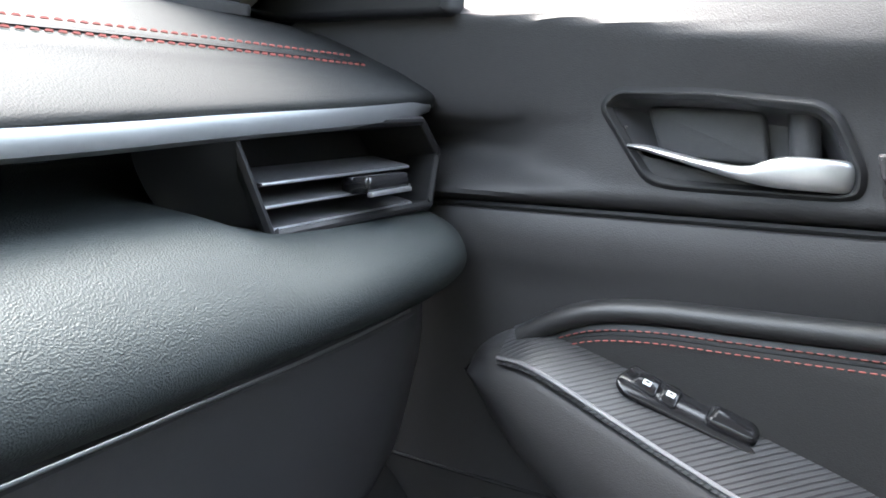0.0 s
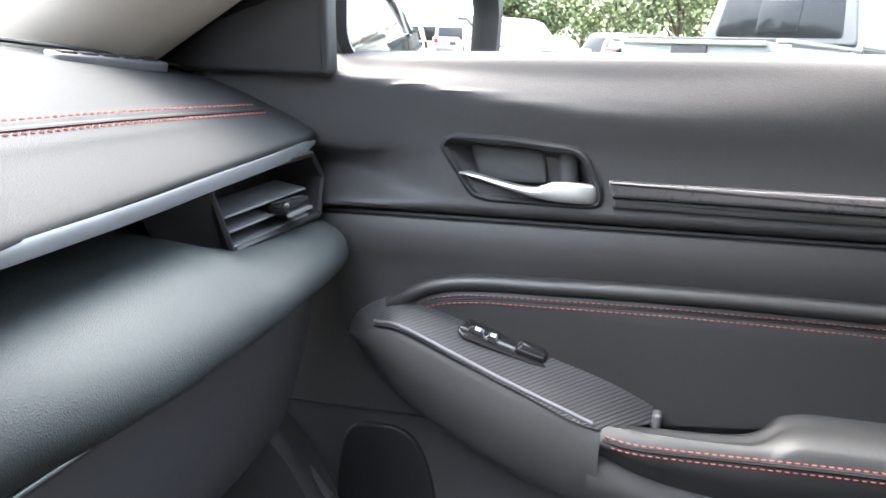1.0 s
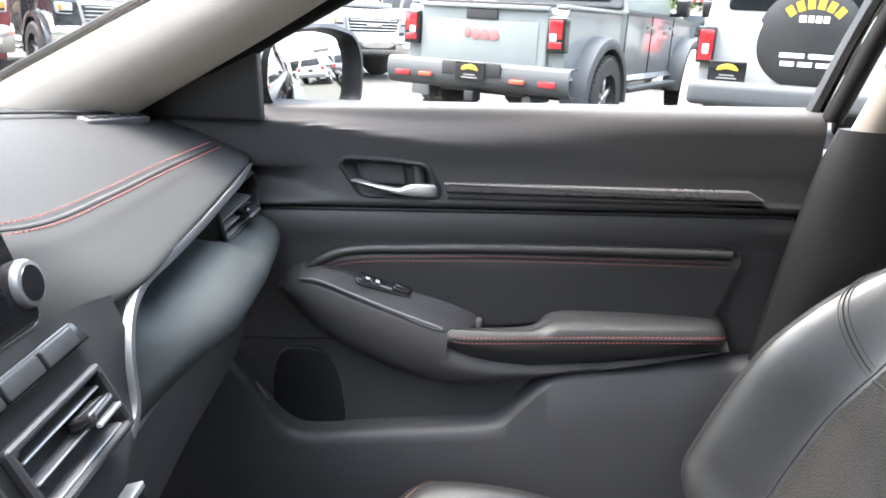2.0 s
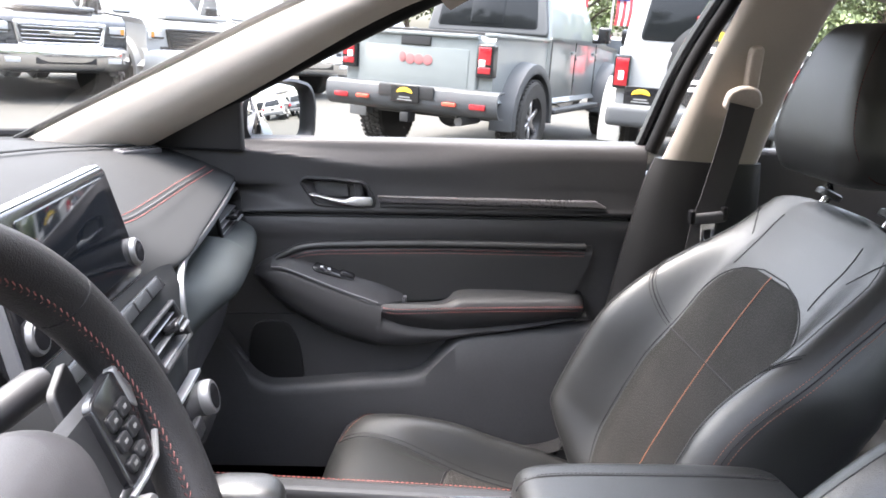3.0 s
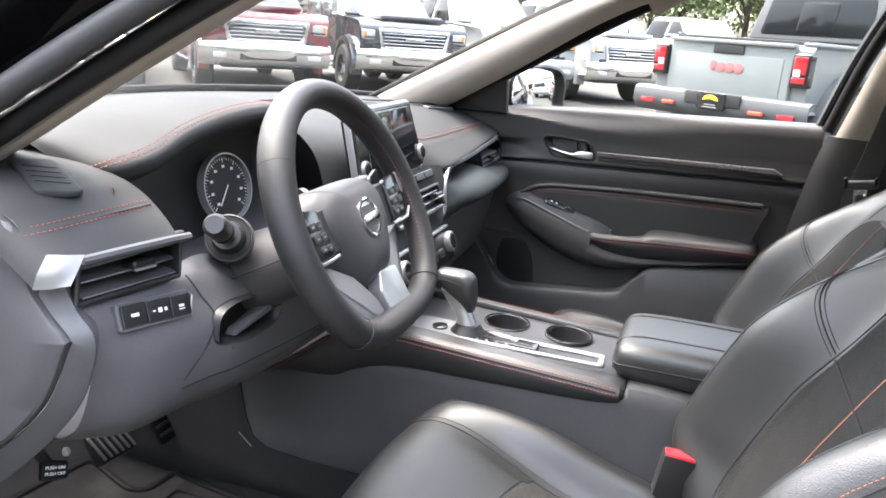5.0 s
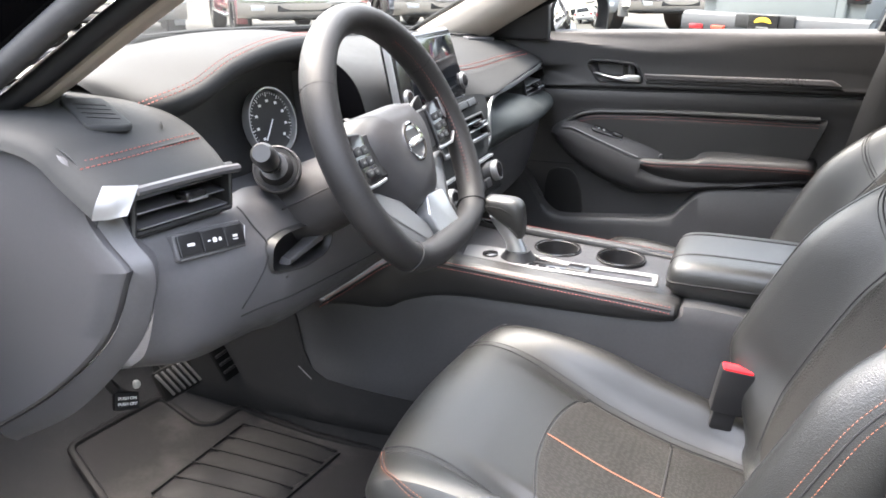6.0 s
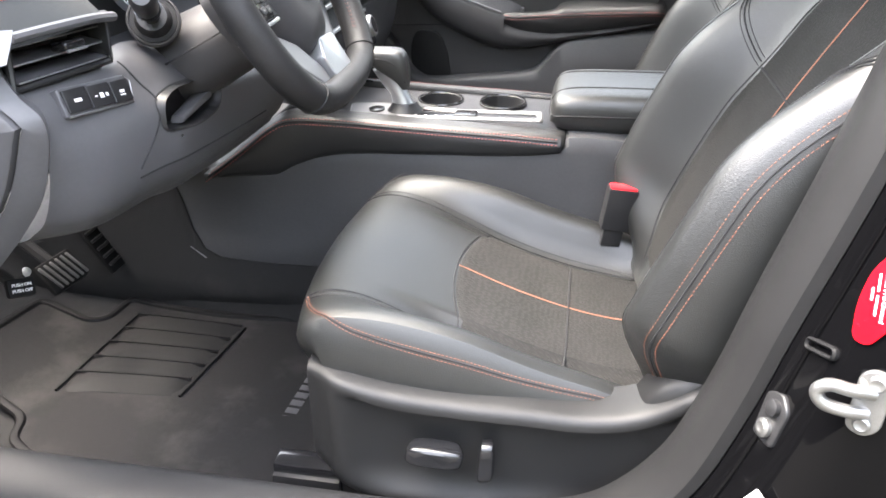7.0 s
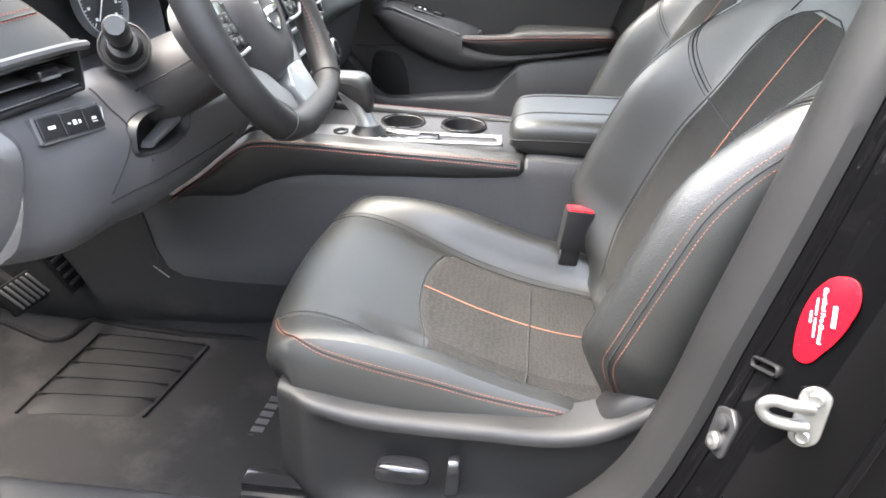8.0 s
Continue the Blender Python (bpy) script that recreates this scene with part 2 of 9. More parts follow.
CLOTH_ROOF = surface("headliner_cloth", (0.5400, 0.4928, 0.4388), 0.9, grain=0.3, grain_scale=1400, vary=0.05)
MAT_RUBBER = surface("mat_rubber", (0.010, 0.010, 0.0105), 0.6, spec=0.15, grain=0.2, grain_scale=600, vary=0.3)
RUBBER = surface("rubber_seal", (0.008, 0.008, 0.0084), 0.55, spec=0.10, grain=0.3, grain_scale=700, vary=0.2)
PAINT = surface("black_car_paint", (0.002, 0.002, 0.0023), 0.05, spec=0.12, vary=0.05, rough_vary=0.04)
STRAP = surface("belt_webbing", (0.0420, 0.0390, 0.0390), 0.75, grain=0.5, grain_scale=1000)
BELT_PLASTIC = surface("belt_guide_plastic", (0.4290, 0.3770, 0.3250), 0.5)
CARPET = carpet_mat("floor_carpet", (0.0252, 0.0252, 0.0257), 0.25)
MAT_CLOTH = carpet_mat("mat_carpet", (0.0202, 0.0197, 0.0202), 0.5)
RED = surface("red_plastic", (0.75, 0.02, 0.03), 0.35)
RED_FILM = surface("red_sticker", (0.42, 0.004, 0.010), 0.25, spec=0.25)
WHITE_INK = surface("white_print", (0.75, 0.75, 0.75), 0.5)
GREY_INK = surface("grey_print", (0.16, 0.16, 0.16), 0.5)
YELLOW = surface("yellow_print", (0.55, 0.36, 0.02), 0.5)
BLACK_INK = surface("black_print", (0.01, 0.01, 0.01), 0.5)
PAPER = surface("white_label", (0.4160, 0.4160, 0.4080), 0.45, spec=0.2)
# Scuffed hard plastic, its colour darkened to offset strong light from above.
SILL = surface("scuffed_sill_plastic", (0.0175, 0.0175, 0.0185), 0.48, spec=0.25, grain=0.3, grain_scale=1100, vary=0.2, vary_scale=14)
SCREEN = surface("dark_screen_glass", (0.006, 0.008, 0.011), 0.06, vary=0.05, rough_vary=0.02, coat=0.5)
GLASS = pane("window_glass", (0.72, 0.745, 0.725))
GLASS_SCREEN = pane("windscreen_glass", (0.66, 0.685, 0.67))
MIRROR = surface("mirror_silver", (0.86, 0.88, 0.88), 0.02, metal=1.0, vary=0.0, rough_vary=0.0)


LOT = ground_mat("pale_worn_asphalt", (0.027, 0.0252, 0.0206), (0.041, 0.038, 0.031), 0.8, 0.9)
GRASS = ground_mat("dry_grass", (0.06, 0.09, 0.025), (0.13, 0.15, 0.05), 2.0, 0.95)
PAINT_GREY = surface("pale_grey_car_paint", (0.1386, 0.1530, 0.1530), 0.4, vary=0.04, coat=0.8, coat_rough=0.05)
PAINT_WHITE = surface("white_car_paint", (0.2730, 0.2768, 0.2768), 0.4, vary=0.03, coat=0.4, coat_rough=0.05)
PAINT_RED = surface("dark_red_car_paint", (0.1540, 0.0084, 0.0140), 0.3, vary=0.06, coat=1.0, coat_rough=0.04)
PAINT_BRIGHT = surface("bright_red_car_paint", (0.5, 0.02, 0.03), 0.3, vary=0.06, coat=1.0, coat_rough=0.04)
PAINT_BLACK = surface("black_truck_paint", (0.02, 0.022, 0.026), 0.25, vary=0.06, coat=1.0, coat_rough=0.04)
CLADDING = surface("dark_grey_cladding", (0.046, 0.049, 0.053), 0.6, grain=0.3, grain_scale=300)
TYRE = surface("tyre_rubber", (0.03, 0.029, 0.028), 0.85, grain=0.4, grain_scale=90, vary=0.25, vary_scale=5)
RIM_DARK = surface("dark_alloy", (0.17, 0.17, 0.178), 0.35, metal=0.6)
RIM = surface("bright_alloy", (0.55, 0.55, 0.57), 0.3, metal=0.9)
GLASS_CAR = surface("dark_car_window", (0.008, 0.009, 0.010), 0.06, spec=0.2, vary=0.1)
# Sky reflection put into the colour: paler than the other car glass.
GLASS_SHIELD = surface("sky_lit_windscreen", (0.06, 0.07, 0.075), 0.05, vary=0.1, coat=1.0, coat_rough=0.02)
LAMP_RED = surface("red_tail_lamp", (0.2750, 0.0083, 0.0138), 0.15, vary=0.1, coat=1.0)
LAMP_CLEAR = surface("headlamp_glass", (0.55, 0.56, 0.57), 0.1, metal=0.4, vary=0.2, vary_scale=20, coat=1.0)
AMBER = surface("amber_lamp", (0.6, 0.22, 0.03), 0.2)
ORANGE_HOOK = surface("orange_red_hook", (0.4900, 0.0630, 0.0350), 0.4)
BADGE_RED = surface("dull_red_badge", (0.25, 0.09, 0.09), 0.5)
WALL_TAN = surface("tan_rendered_wall", (0.3640, 0.3430, 0.2940), 0.9, vary=0.08, vary_scale=0.6, grain=0.3, grain_scale=40)
WOOD_POLE = surface("weathered_pole", (0.2, 0.17, 0.14), 0.9, vary=0.3)
BARK = surface("bark", (0.09, 0.07, 0.055), 0.9, grain=0.6, grain_scale=30, vary=0.3)
LEAF = leaf_mat("leaves", (0.125, 0.155, 0.068))
FLAG_RED = surface("flag_red", (0.5, 0.05, 0.06), 0.8)
FLAG_WHITE = surface("flag_white", (0.7, 0.7, 0.7), 0.8)
FLAG_BLUE = surface("flag_blue", (0.03, 0.05, 0.2), 0.8)

# ---- small building kit ----
from mathutils.bvhtree import BVHTree

def lerp(a, b, t):
    return a + (b - a) * t


def smooth(a, b, x):
    t = min(1.0, max(0.0, (x - a) / (b - a)))
    return t * t * (3 - 2 * t)


def spline(pts, n, closed=False):
    """n points along a Catmull-Rom curve, evenly spaced."""
    p = [Vector(q) for q in pts]
    m = len(p)
    fine = []
    spans = m if closed else m - 1
    for i in range(spans):
        a, b = p[i], p[(i + 1) % m]
        z = p[i - 1] if (closed or i > 0) else a * 2 - b
        c = p[(i + 2) % m] if (closed or i + 2 < m) else b * 2 - a
        for k in range(12):
            t = k / 12
            fine.append(0.5 * ((2 * a) + (b - z) * t + (2 * z - 5 * a + 4 * b - c) * t * t + (3 * a - z - 3 * b + c) * t ** 3))
    fine.append(p[0].copy() if closed else p[-1].copy())
    return even(fine, n, closed)


def even(line, n, closed=False):
    """n evenly spaced points on a polyline."""
    line = [Vector(q) for q in line]
    run = [0.0]
    for a, b in zip(line, line[1:]):
        run.append(run[-1] + (b - a).length)
    out, j = [], 0
    for i in range(n):
        s = run[-1] * i / (n if closed else n - 1)
        while j < len(run) - 2 and run[j + 1] < s:
            j += 1
        d = run[j + 1] - run[j]
        out.append(line[j].lerp(line[j + 1], (s - run[j]) / d if d > 1e-9 else 0))
    return out


def fair(pts, k):
    """A Catmull-Rom curve with k steps in every span, so that edges stay on the same column."""
    p = [Vector(q) for q in pts]
    out = []
    for i in range(len(p) - 1):
        a, b = p[i], p[i + 1]
        z = p[i - 1] if i > 0 else a * 2 - b
        c = p[i + 2] if i + 2 < len(p) else b * 2 - a
        for j in range(k):
            t = j / k
            out.append(0.5 * ((2 * a) + (b - z) * t + (2 * z - 5 * a + 4 * b - c) * t * t + (3 * a - z - 3 * b + c) * t ** 3))
    return out + [p[-1].copy()]


def length_of(line):
    return sum((Vector(b) - Vector(a)).length for a, b in zip(line, line[1:]))


def grid(rows, closed_u=False, caps=False):
    """A bmesh skin over rows of points."""
    bm = bmesh.new()
    vs = [[bm.verts.new(p) for p in row] for row in rows]
    n = len(vs[0])
    for a, b in zip(vs, vs[1:]):
        for i in range(n if closed_u else n - 1):
            j = (i + 1) % n
            try:
                bm.faces.new((a[i], a[j], b[j], b[i]))
            except ValueError:
                pass
    if caps:
        for row in ((vs[-1],) if caps == "end" else (vs[0], vs[-1])):
            try:
                bm.faces.new(row)
            except ValueError:
                pass
    big_faces = [f for f in bm.faces if len(f.verts) > 4]
    bmesh.ops.recalc_face_normals(bm, faces=bm.faces)
    if big_faces:
        bmesh.ops.triangulate(bm, faces=big_faces, ngon_method="EAR_CLIP")
    return bm


def loft(sections, nu, nv, closed_u=False, caps=False, curve=True):
    """A smooth skin through a few coarse sections."""
    rows = [spline(s, nu, closed_u) if curve else even(list(s) + ([s[0]] if closed_u else []), nu, closed_u) for s in sections]
    cols = [spline([r[i] for r in rows], nv) for i in range(nu)]
    return grid([[c[k] for c in cols] for k in range(nv)], closed_u, caps)


def thick(bm, d):
    """Gives an open skin a thickness, against its normals."""
    bmesh.ops.recalc_face_normals(bm, faces=bm.faces)
    bmesh.ops.solidify(bm, geom=bm.faces[:], thickness=d)
    return bm


def box(c, s, bevel=0.003, m=None, seg=2):
    bm = bmesh.new()
    bmesh.ops.create_cube(bm, size=1)
    bmesh.ops.scale(bm, vec=s, verts=bm.verts)
    if bevel:
        bmesh.ops.bevel(bm, geom=bm.edges[:], offset=min(bevel, 0.49 * min(s)), segments=seg, affect="EDGES", profile=0.6)
    bmesh.ops.transform(bm, matrix=Matrix.Translation(c) @ (m or Matrix()), verts=bm.verts)
    return bm


def turned(profile, n=32, m=None, cap=True):
    """A solid of revolution about z from (radius, height) pairs."""
    rows = [[Vector((r * math.cos(a), r * math.sin(a), h)) for a in (2 * math.pi * i / n for i in range(n))] for r, h in profile]
    bm = grid(rows, True, cap)
    if m:
        bmesh.ops.transform(bm, matrix=m, verts=bm.verts)
    return bm


def rounded(outline, r, n=5):
    """A 2D outline with its corners rounded. r: one radius, or one a corner."""
    out, k = [], len(outline)
    for i, p in enumerate(outline):
        rad = r[i] if isinstance(r, (list, tuple)) else r
        a, b, c = Vector(outline[i - 1]), Vector(p), Vector(outline[(i + 1) % k])
        da, dc = a - b, c - b
        q = min(rad, da.length * 0.48, dc.length * 0.48)
        if q < 1e-5:
            out.append(b)
            continue
        s, e = b + da.normalized() * q, b + dc.normalized() * q
        out += [(s.lerp(b, t / n)).lerp(b.lerp(e, t / n), t / n) for t in range(n + 1)]
    return out


def inset(loop, d):
    n = len(loop)
    area = sum(loop[i].x * loop[(i + 1) % n].y - loop[(i + 1) % n].x * loop[i].y for i in range(n))
    s = 1 if area > 0 else -1
    out = []
    for i in range(n):
        t = loop[(i + 1) % n] - loop[i - 1]
        t = t.normalized() if t.length > 1e-9 else Vector((1, 0))
        out.append(loop[i] + Vector((-t.y, t.x)) * s * d)
    return out


def plate(outline, m, depth, bevel=0.003, seg=3, hole=None):
    """A 2D outline raised to a slab along w of the frame m, its front edge rounded."""
    loop = [Vector(p).to_2d() if len(p) > 2 else Vector(p) for p in outline]
    rows = [[m @ Vector((p.x, p.y, 0)) for p in loop]]
    for k in range(seg + 1):
        a = math.pi / 2 * k / seg
        rows.append([m @ Vector((p.x, p.y, depth - bevel + bevel * math.sin(a))) for p in inset(loop, bevel * (1 - math.cos(a)))])
    if hole:
        lip = [Vector(p) for p in hole]
        last = even([*inset(loop, bevel), inset(loop, bevel)[0]], len(loop), True)
        bm = bmesh.new()
        return grid(rows, True, False)
    return grid(rows, True, True)


def ring(outer, inner, m, depth, bevel=0.002):
    """A flat frame between two outlines with the same number of points."""
    o, i = [Vector(p) for p in outer], [Vector(p) for p in inner]

    def row(loop, w):
        return [m @ Vector((p.x, p.y, w)) for p in loop]
    rows = [row(o, 0), row(o, depth - bevel), row(inset(o, bevel), depth), row(inset(i, -bevel), depth), row(i, depth - bevel), row(i, 0)]
    return grid(rows + [rows[0]], True, False)


def frames_along(line, up=(0, 0, 1)):
    out = []
    for i, p in enumerate(line):
        t = (line[min(i + 1, len(line) - 1)] - line[max(i - 1, 0)]).normalized()
        s = t.cross(Vector(up))
        s = s.normalized() if s.length > 1e-6 else Vector((1, 0, 0))
        out.append((p, t, s, s.cross(t)))
    return out


def tube(line, r, n=10, closed=False, up=(0, 0, 1), flat=1.0, caps=True):
    """A tube along a polyline; r: radius or one a point; flat: height over width."""
    line = [Vector(p) for p in line]
    rows = []
    k = len(line)
    for i, p in enumerate(line):
        nxt, prv = (line[(i + 1) % k], line[i - 1]) if closed else (line[min(i + 1, k - 1)], line[max(i - 1, 0)])
        t = (nxt - prv).normalized()
        s = t.cross(Vector(up))
        s = s.normalized() if s.length > 1e-6 else Vector((1, 0, 0))
        u = s.cross(t)
        rad = r[i] if isinstance(r, (list, tuple)) else r
        rows.append([p + s * rad * math.cos(a) + u * rad * flat * math.sin(a) for a in (2 * math.pi * j / n for j in range(n))])
    if closed:
        rows.append(rows[0])
        bm = grid(rows, True, False)
        bmesh.ops.remove_doubles(bm, verts=bm.verts, dist=1e-6)
        return bm
    return grid(rows, True, caps)


def stitches(line, up=(0, 0, 1), pitch=0.0062, run=0.0046, r=0.00075, slant=0.0):
    """Single thread stitches along a line, each a small spindle."""
    line = [Vector(p) for p in line]
    total = length_of(line)
    count = max(2, int(total / pitch))
    pts = even(line, count * 2 + 1)
    bm = bmesh.new()
    for i in range(count):
        a, b = pts[2 * i], pts[2 * i + 2]
        c, t = (a + b) / 2, (b - a).normalized()
        s = t.cross(Vector(up))
        s = s.normalized() if s.length > 1e-6 else Vector((1, 0, 0))
        u = s.cross(t)
        t = (t + s * slant).normalized()
        e0, e1 = bm.verts.new(c - t * run / 2 - u * r * 0.6), bm.verts.new(c + t * run / 2 - u * r * 0.6)
        mids = []
        for q in (-0.28, 0.28):
            mids.append([bm.verts.new(c + t * run * q + s * r * math.cos(w) + u * r * math.sin(w)) for w in (0, 1.571, 3.142, 4.712)])
        for j in range(4):
            k = (j + 1) % 4
            bm.faces.new((e0, mids[0][k], mids[0][j]))
            bm.faces.new((mids[0][j], mids[0][k], mids[1][k], mids[1][j]))
            bm.faces.new((e1, mids[1][j], mids[1][k]))
    return bm


def joined(*bms):
    out = bmesh.new()
    for b in bms:
        me = bpy.data.meshes.new("scrap")
        b.to_mesh(me)
        b.free()
        out.from_mesh(me)
        bpy.data.meshes.remove(me)
    return out


def basis(o, u, v, w=None):
    """The frame with its origin at o and axes u, v, w."""
    u, v = Vector(u).normalized(), Vector(v)
    w = Vector(w).normalized() if w else u.cross(v).normalized()
    v = (v - u * v.dot(u) - w * v.dot(w)).normalized()
    m = Matrix((u, v, w)).transposed().to_4x4()
    m.translation = Vector(o)
    return m


def finish(ob, bm, material, shade=38):
    bm.to_mesh(ob.data)
    bm.free()
    for mat in material if isinstance(material, (list, tuple)) else [material]:
        ob.data.materials.append(mat)
    if shade:
        for p in ob.data.polygons:
            p.use_smooth = True
        ob.data.set_sharp_from_angle(angle=radians(shade))
    return ob


def thing(name, at, label, category, group="", kind=""):
    """An Empty at a thing's base, which its parts hang under."""
    ob = new(name)
    ob.empty_display_size = 0.05
    ob.location = at
    return tagged(ob, label, category, group, kind)


def part(name, bm, material, parent, label="", shade=38):
    """One bmesh in world coordinates as a mesh under a thing or a part."""
    ob = finish(new(name, bpy.data.meshes.new(name)), bm, material, shade)
    ob.parent = parent
    top = parent
    while top.parent:
        top = top.parent
    if top == parent:
        ob.matrix_parent_inverse = Matrix.Translation(-Vector(parent.location))
    return tagged(ob, label)


def solid(name, bm, material, label, category="", group="", kind="", shade=38):
    """One bmesh as a thing, or a piece of the setting, of its own."""
    return tagged(finish(new(name, bpy.data.meshes.new(name)), bm, material, shade), label, category, group, kind)


def letters(text, size, m, depth=0.0006, spacing=1.0):
    """Raised letters, centred on the frame m."""
    cu = bpy.data.curves.new("scrap", "FONT")
    cu.body, cu.size, cu.extrude, cu.space_character = text, size, depth, spacing
    cu.align_x, cu.align_y = "CENTER", "CENTER"
    cu.resolution_u = 3
    ob = bpy.data.objects.new("scrap", cu)
    me = bpy.data.meshes.new_from_object(ob)
    bm = bmesh.new()
    bm.from_mesh(me)
    bmesh.ops.transform(bm, matrix=m, verts=bm.verts)
    bpy.data.objects.remove(ob)
    bpy.data.curves.remove(cu)
    bpy.data.meshes.remove(me)
    return bm


def bars(m, lines, h=0.004, gap=0.003):
    """Plain bars in place of writing: lines of (width, ...) from the top down, centred on m."""
    out = []
    y = (len(lines) - 1) / 2 * (h + gap)
    for row in lines:
        total = sum(row) + gap * (len(row) - 1)
        x = -total / 2
        for w in row:
            out.append(box((0, 0, 0), (w, h, 0.0006), 0))
            bmesh.ops.transform(out[-1], matrix=m @ Matrix.Translation((x + w / 2, y, 0.0003)), verts=out[-1].verts)
            x += w + gap
        y -= h + gap
    return joined(*out)



# ---- the car's shell: roof, pillars, glass, floor ----


def side(p, s):
    """A point of the passenger's side, or its mirror for the driver's."""
    return Vector((p[0] * s, p[1], p[2]))


def pillar_front(s, name):
    front = [(0.585, 0.46, 1.035), (0.585, 0.385, 1.08), (0.582, 0.20, 1.182), (0.575, 0.0, 1.292), (0.565, -0.14, 1.352), (0.55, -0.30, 1.395)]
    rear = [(0.655, 0.33, 1.0), (0.65, 0.245, 1.05), (0.635, 0.07, 1.155), (0.61, -0.12, 1.275), (0.59, -0.26, 1.34), (0.575, -0.42, 1.382)]
    if s < 0:
        rear = [(0.66, 0.46, 1.005), (0.655, 0.35, 1.06), (0.645, 0.19, 1.158), (0.625, 0.0, 1.268), (0.60, -0.17, 1.338), (0.575, -0.36, 1.378)]
    rows = []
    for f, r in zip(front, rear):
        f, r = side(f, s), side(r, s)
        mid = (f + r) / 2 + Vector(((-0.026 if s > 0 else -0.012) * s, -0.012 if s > 0 else 0, -0.006 if s > 0 else 0))
        out = Vector((0.05 * s, 0.03, 0.03))
        rows.append([f, f.lerp(mid, 0.55) + Vector((-0.008 * s, 0, -0.004)), mid, mid.lerp(r, 0.5) + Vector((-0.007 * s, -0.003, 0)), r, r + out * (0.7 if s > 0 else 0.2), f + Vector((0.05 * s, 0.008, 0.014))])
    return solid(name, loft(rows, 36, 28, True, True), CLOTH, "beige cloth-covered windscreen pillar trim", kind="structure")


solid("windscreen_edge", tube(spline([(0.597, 0.475, 1.043), (0.597, 0.39, 1.09), (0.593, 0.205, 1.192), (0.585, 0.005, 1.30), (0.573, -0.135, 1.360), (0.557, -0.295, 1.402)], 40), 0.007, 8), RUBBER, "black rubber edge of the windscreen", kind="structure")
pillar_front(1, "pillar_trim_passenger")
pillar_front(-1, "pillar_trim_driver")
solid("pillar_seal_front", tube(spline([(-0.686, 0.468, 1.020), (-0.681, 0.358, 1.072), (-0.670, 0.198, 1.168), (-0.649, 0.008, 1.276), (-0.626, -0.162, 1.344), (-0.602, -0.352, 1.384)], 40), 0.012, 12), SHIELD, "dark rubber door seal along the windscreen pillar", kind="structure")
solid("windscreen_base", tube(spline([(0.66, 0.47, 1.046), (0.50, 0.60, 1.056), (0.35, 0.69, 1.060), (0.14, 0.77, 1.063), (-0.10, 0.79, 1.063), (-0.35, 0.72, 1.060), (-0.52, 0.60, 1.054), (-0.64, 0.48, 1.046)], 50), 0.009, 8), RUBBER, "black rubber along the windscreen's base", kind="structure")

# Outer pillar, door frame seals and roof rail of the driver's opening.
rail = [(-0.66, 0.52, 0.99), (-0.655, 0.36, 1.07), (-0.645, 0.2, 1.165), (-0.625, 0.0, 1.275), (-0.60, -0.18, 1.345), (-0.575, -0.40, 1.39), (-0.565, -0.65, 1.405), (-0.575, -0.9, 1.395)]
line = spline(rail, 60)
solid("door_seal_driver", tube([p + Vector((-0.052, 0.020, 0.016)) for p in line], 0.015, 12), HARD_LOW, "black rubber seal round the driver's door opening", kind="structure")
solid("pillar_outer_driver", loft([[p + Vector((-0.02, 0.02, 0.018)), p + Vector((-0.05, 0.03, 0.022)), p + Vector((-0.085, 0.075, 0.05)), p + Vector((-0.075, 0.115, 0.085)), p + Vector((-0.02, 0.1, 0.08)), p + Vector((0.03, 0.06, 0.04))] for p in [Vector(q) for q in rail]], 30, 50, True, True),
      PAINT, "gloss black painted outer pillar of the car", kind="structure")

rail_p = [(0.62, -0.24, 1.33), (0.585, -0.32, 1.372), (0.565, -0.5, 1.398), (0.56, -0.7, 1.408), (0.565, -0.95, 1.40), (0.58, -1.3, 1.35)]
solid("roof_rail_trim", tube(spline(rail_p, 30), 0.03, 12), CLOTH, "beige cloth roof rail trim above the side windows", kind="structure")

# Roof and headliner.
roof_rows, head_rows = [], []
for y, z, w in ((-0.12, 1.40, 0.50), (-0.3, 1.43, 0.54), (-0.7, 1.455, 0.56), (-1.2, 1.44, 0.56), (-1.75, 1.38, 0.53)):
    roof_rows.append([Vector((w * u * 1.12, y + 0.05 * (1 - u * u), z + 0.045 - 0.05 * u * u)) for u in (-1, -0.6, 0, 0.6, 1)])
    head_rows.append([Vector((w * u * 1.04, y + 0.05 * (1 - u * u), z - 0.028 * u * u)) for u in (-1, -0.6, 0, 0.6, 1)])
solid("roof", loft(roof_rows, 24, 24), PAINT, "gloss black car roof", kind="structure")
solid("ceiling", loft(head_rows, 24, 24), CLOTH_ROOF, "beige cloth headliner", kind="structure")

# Windscreen.
ws = []
for u in (-1, -0.75, -0.4, 0, 0.4, 0.75, 1):
    b, t = Vector((0.615 * u, 0.42 + 0.38 * (1 - u * u), 1.045)), Vector((0.545 * u, -0.24 + 0.12 * (1 - u * u), 1.395))
    ws.append([b, b.lerp(t, 0.5) + Vector((0, 0.012, 0.02)), t])
screen_ob = solid("window_1", loft(ws, 12, 24), GLASS_SCREEN, "clear curved windscreen glass", kind="structure")
screen_ob.visible_shadow = False
edge = spline([(0.615 * u, 0.415 + 0.38 * (1 - u * u), 1.043) for u in (-1, -0.8, -0.4, 0, 0.4, 0.8, 1)], 50)
solid("windscreen_cowl", tube(edge, 0.012, 8, flat=0.5), RUBBER, "black cowl strip along the foot of the windscreen", kind="structure")

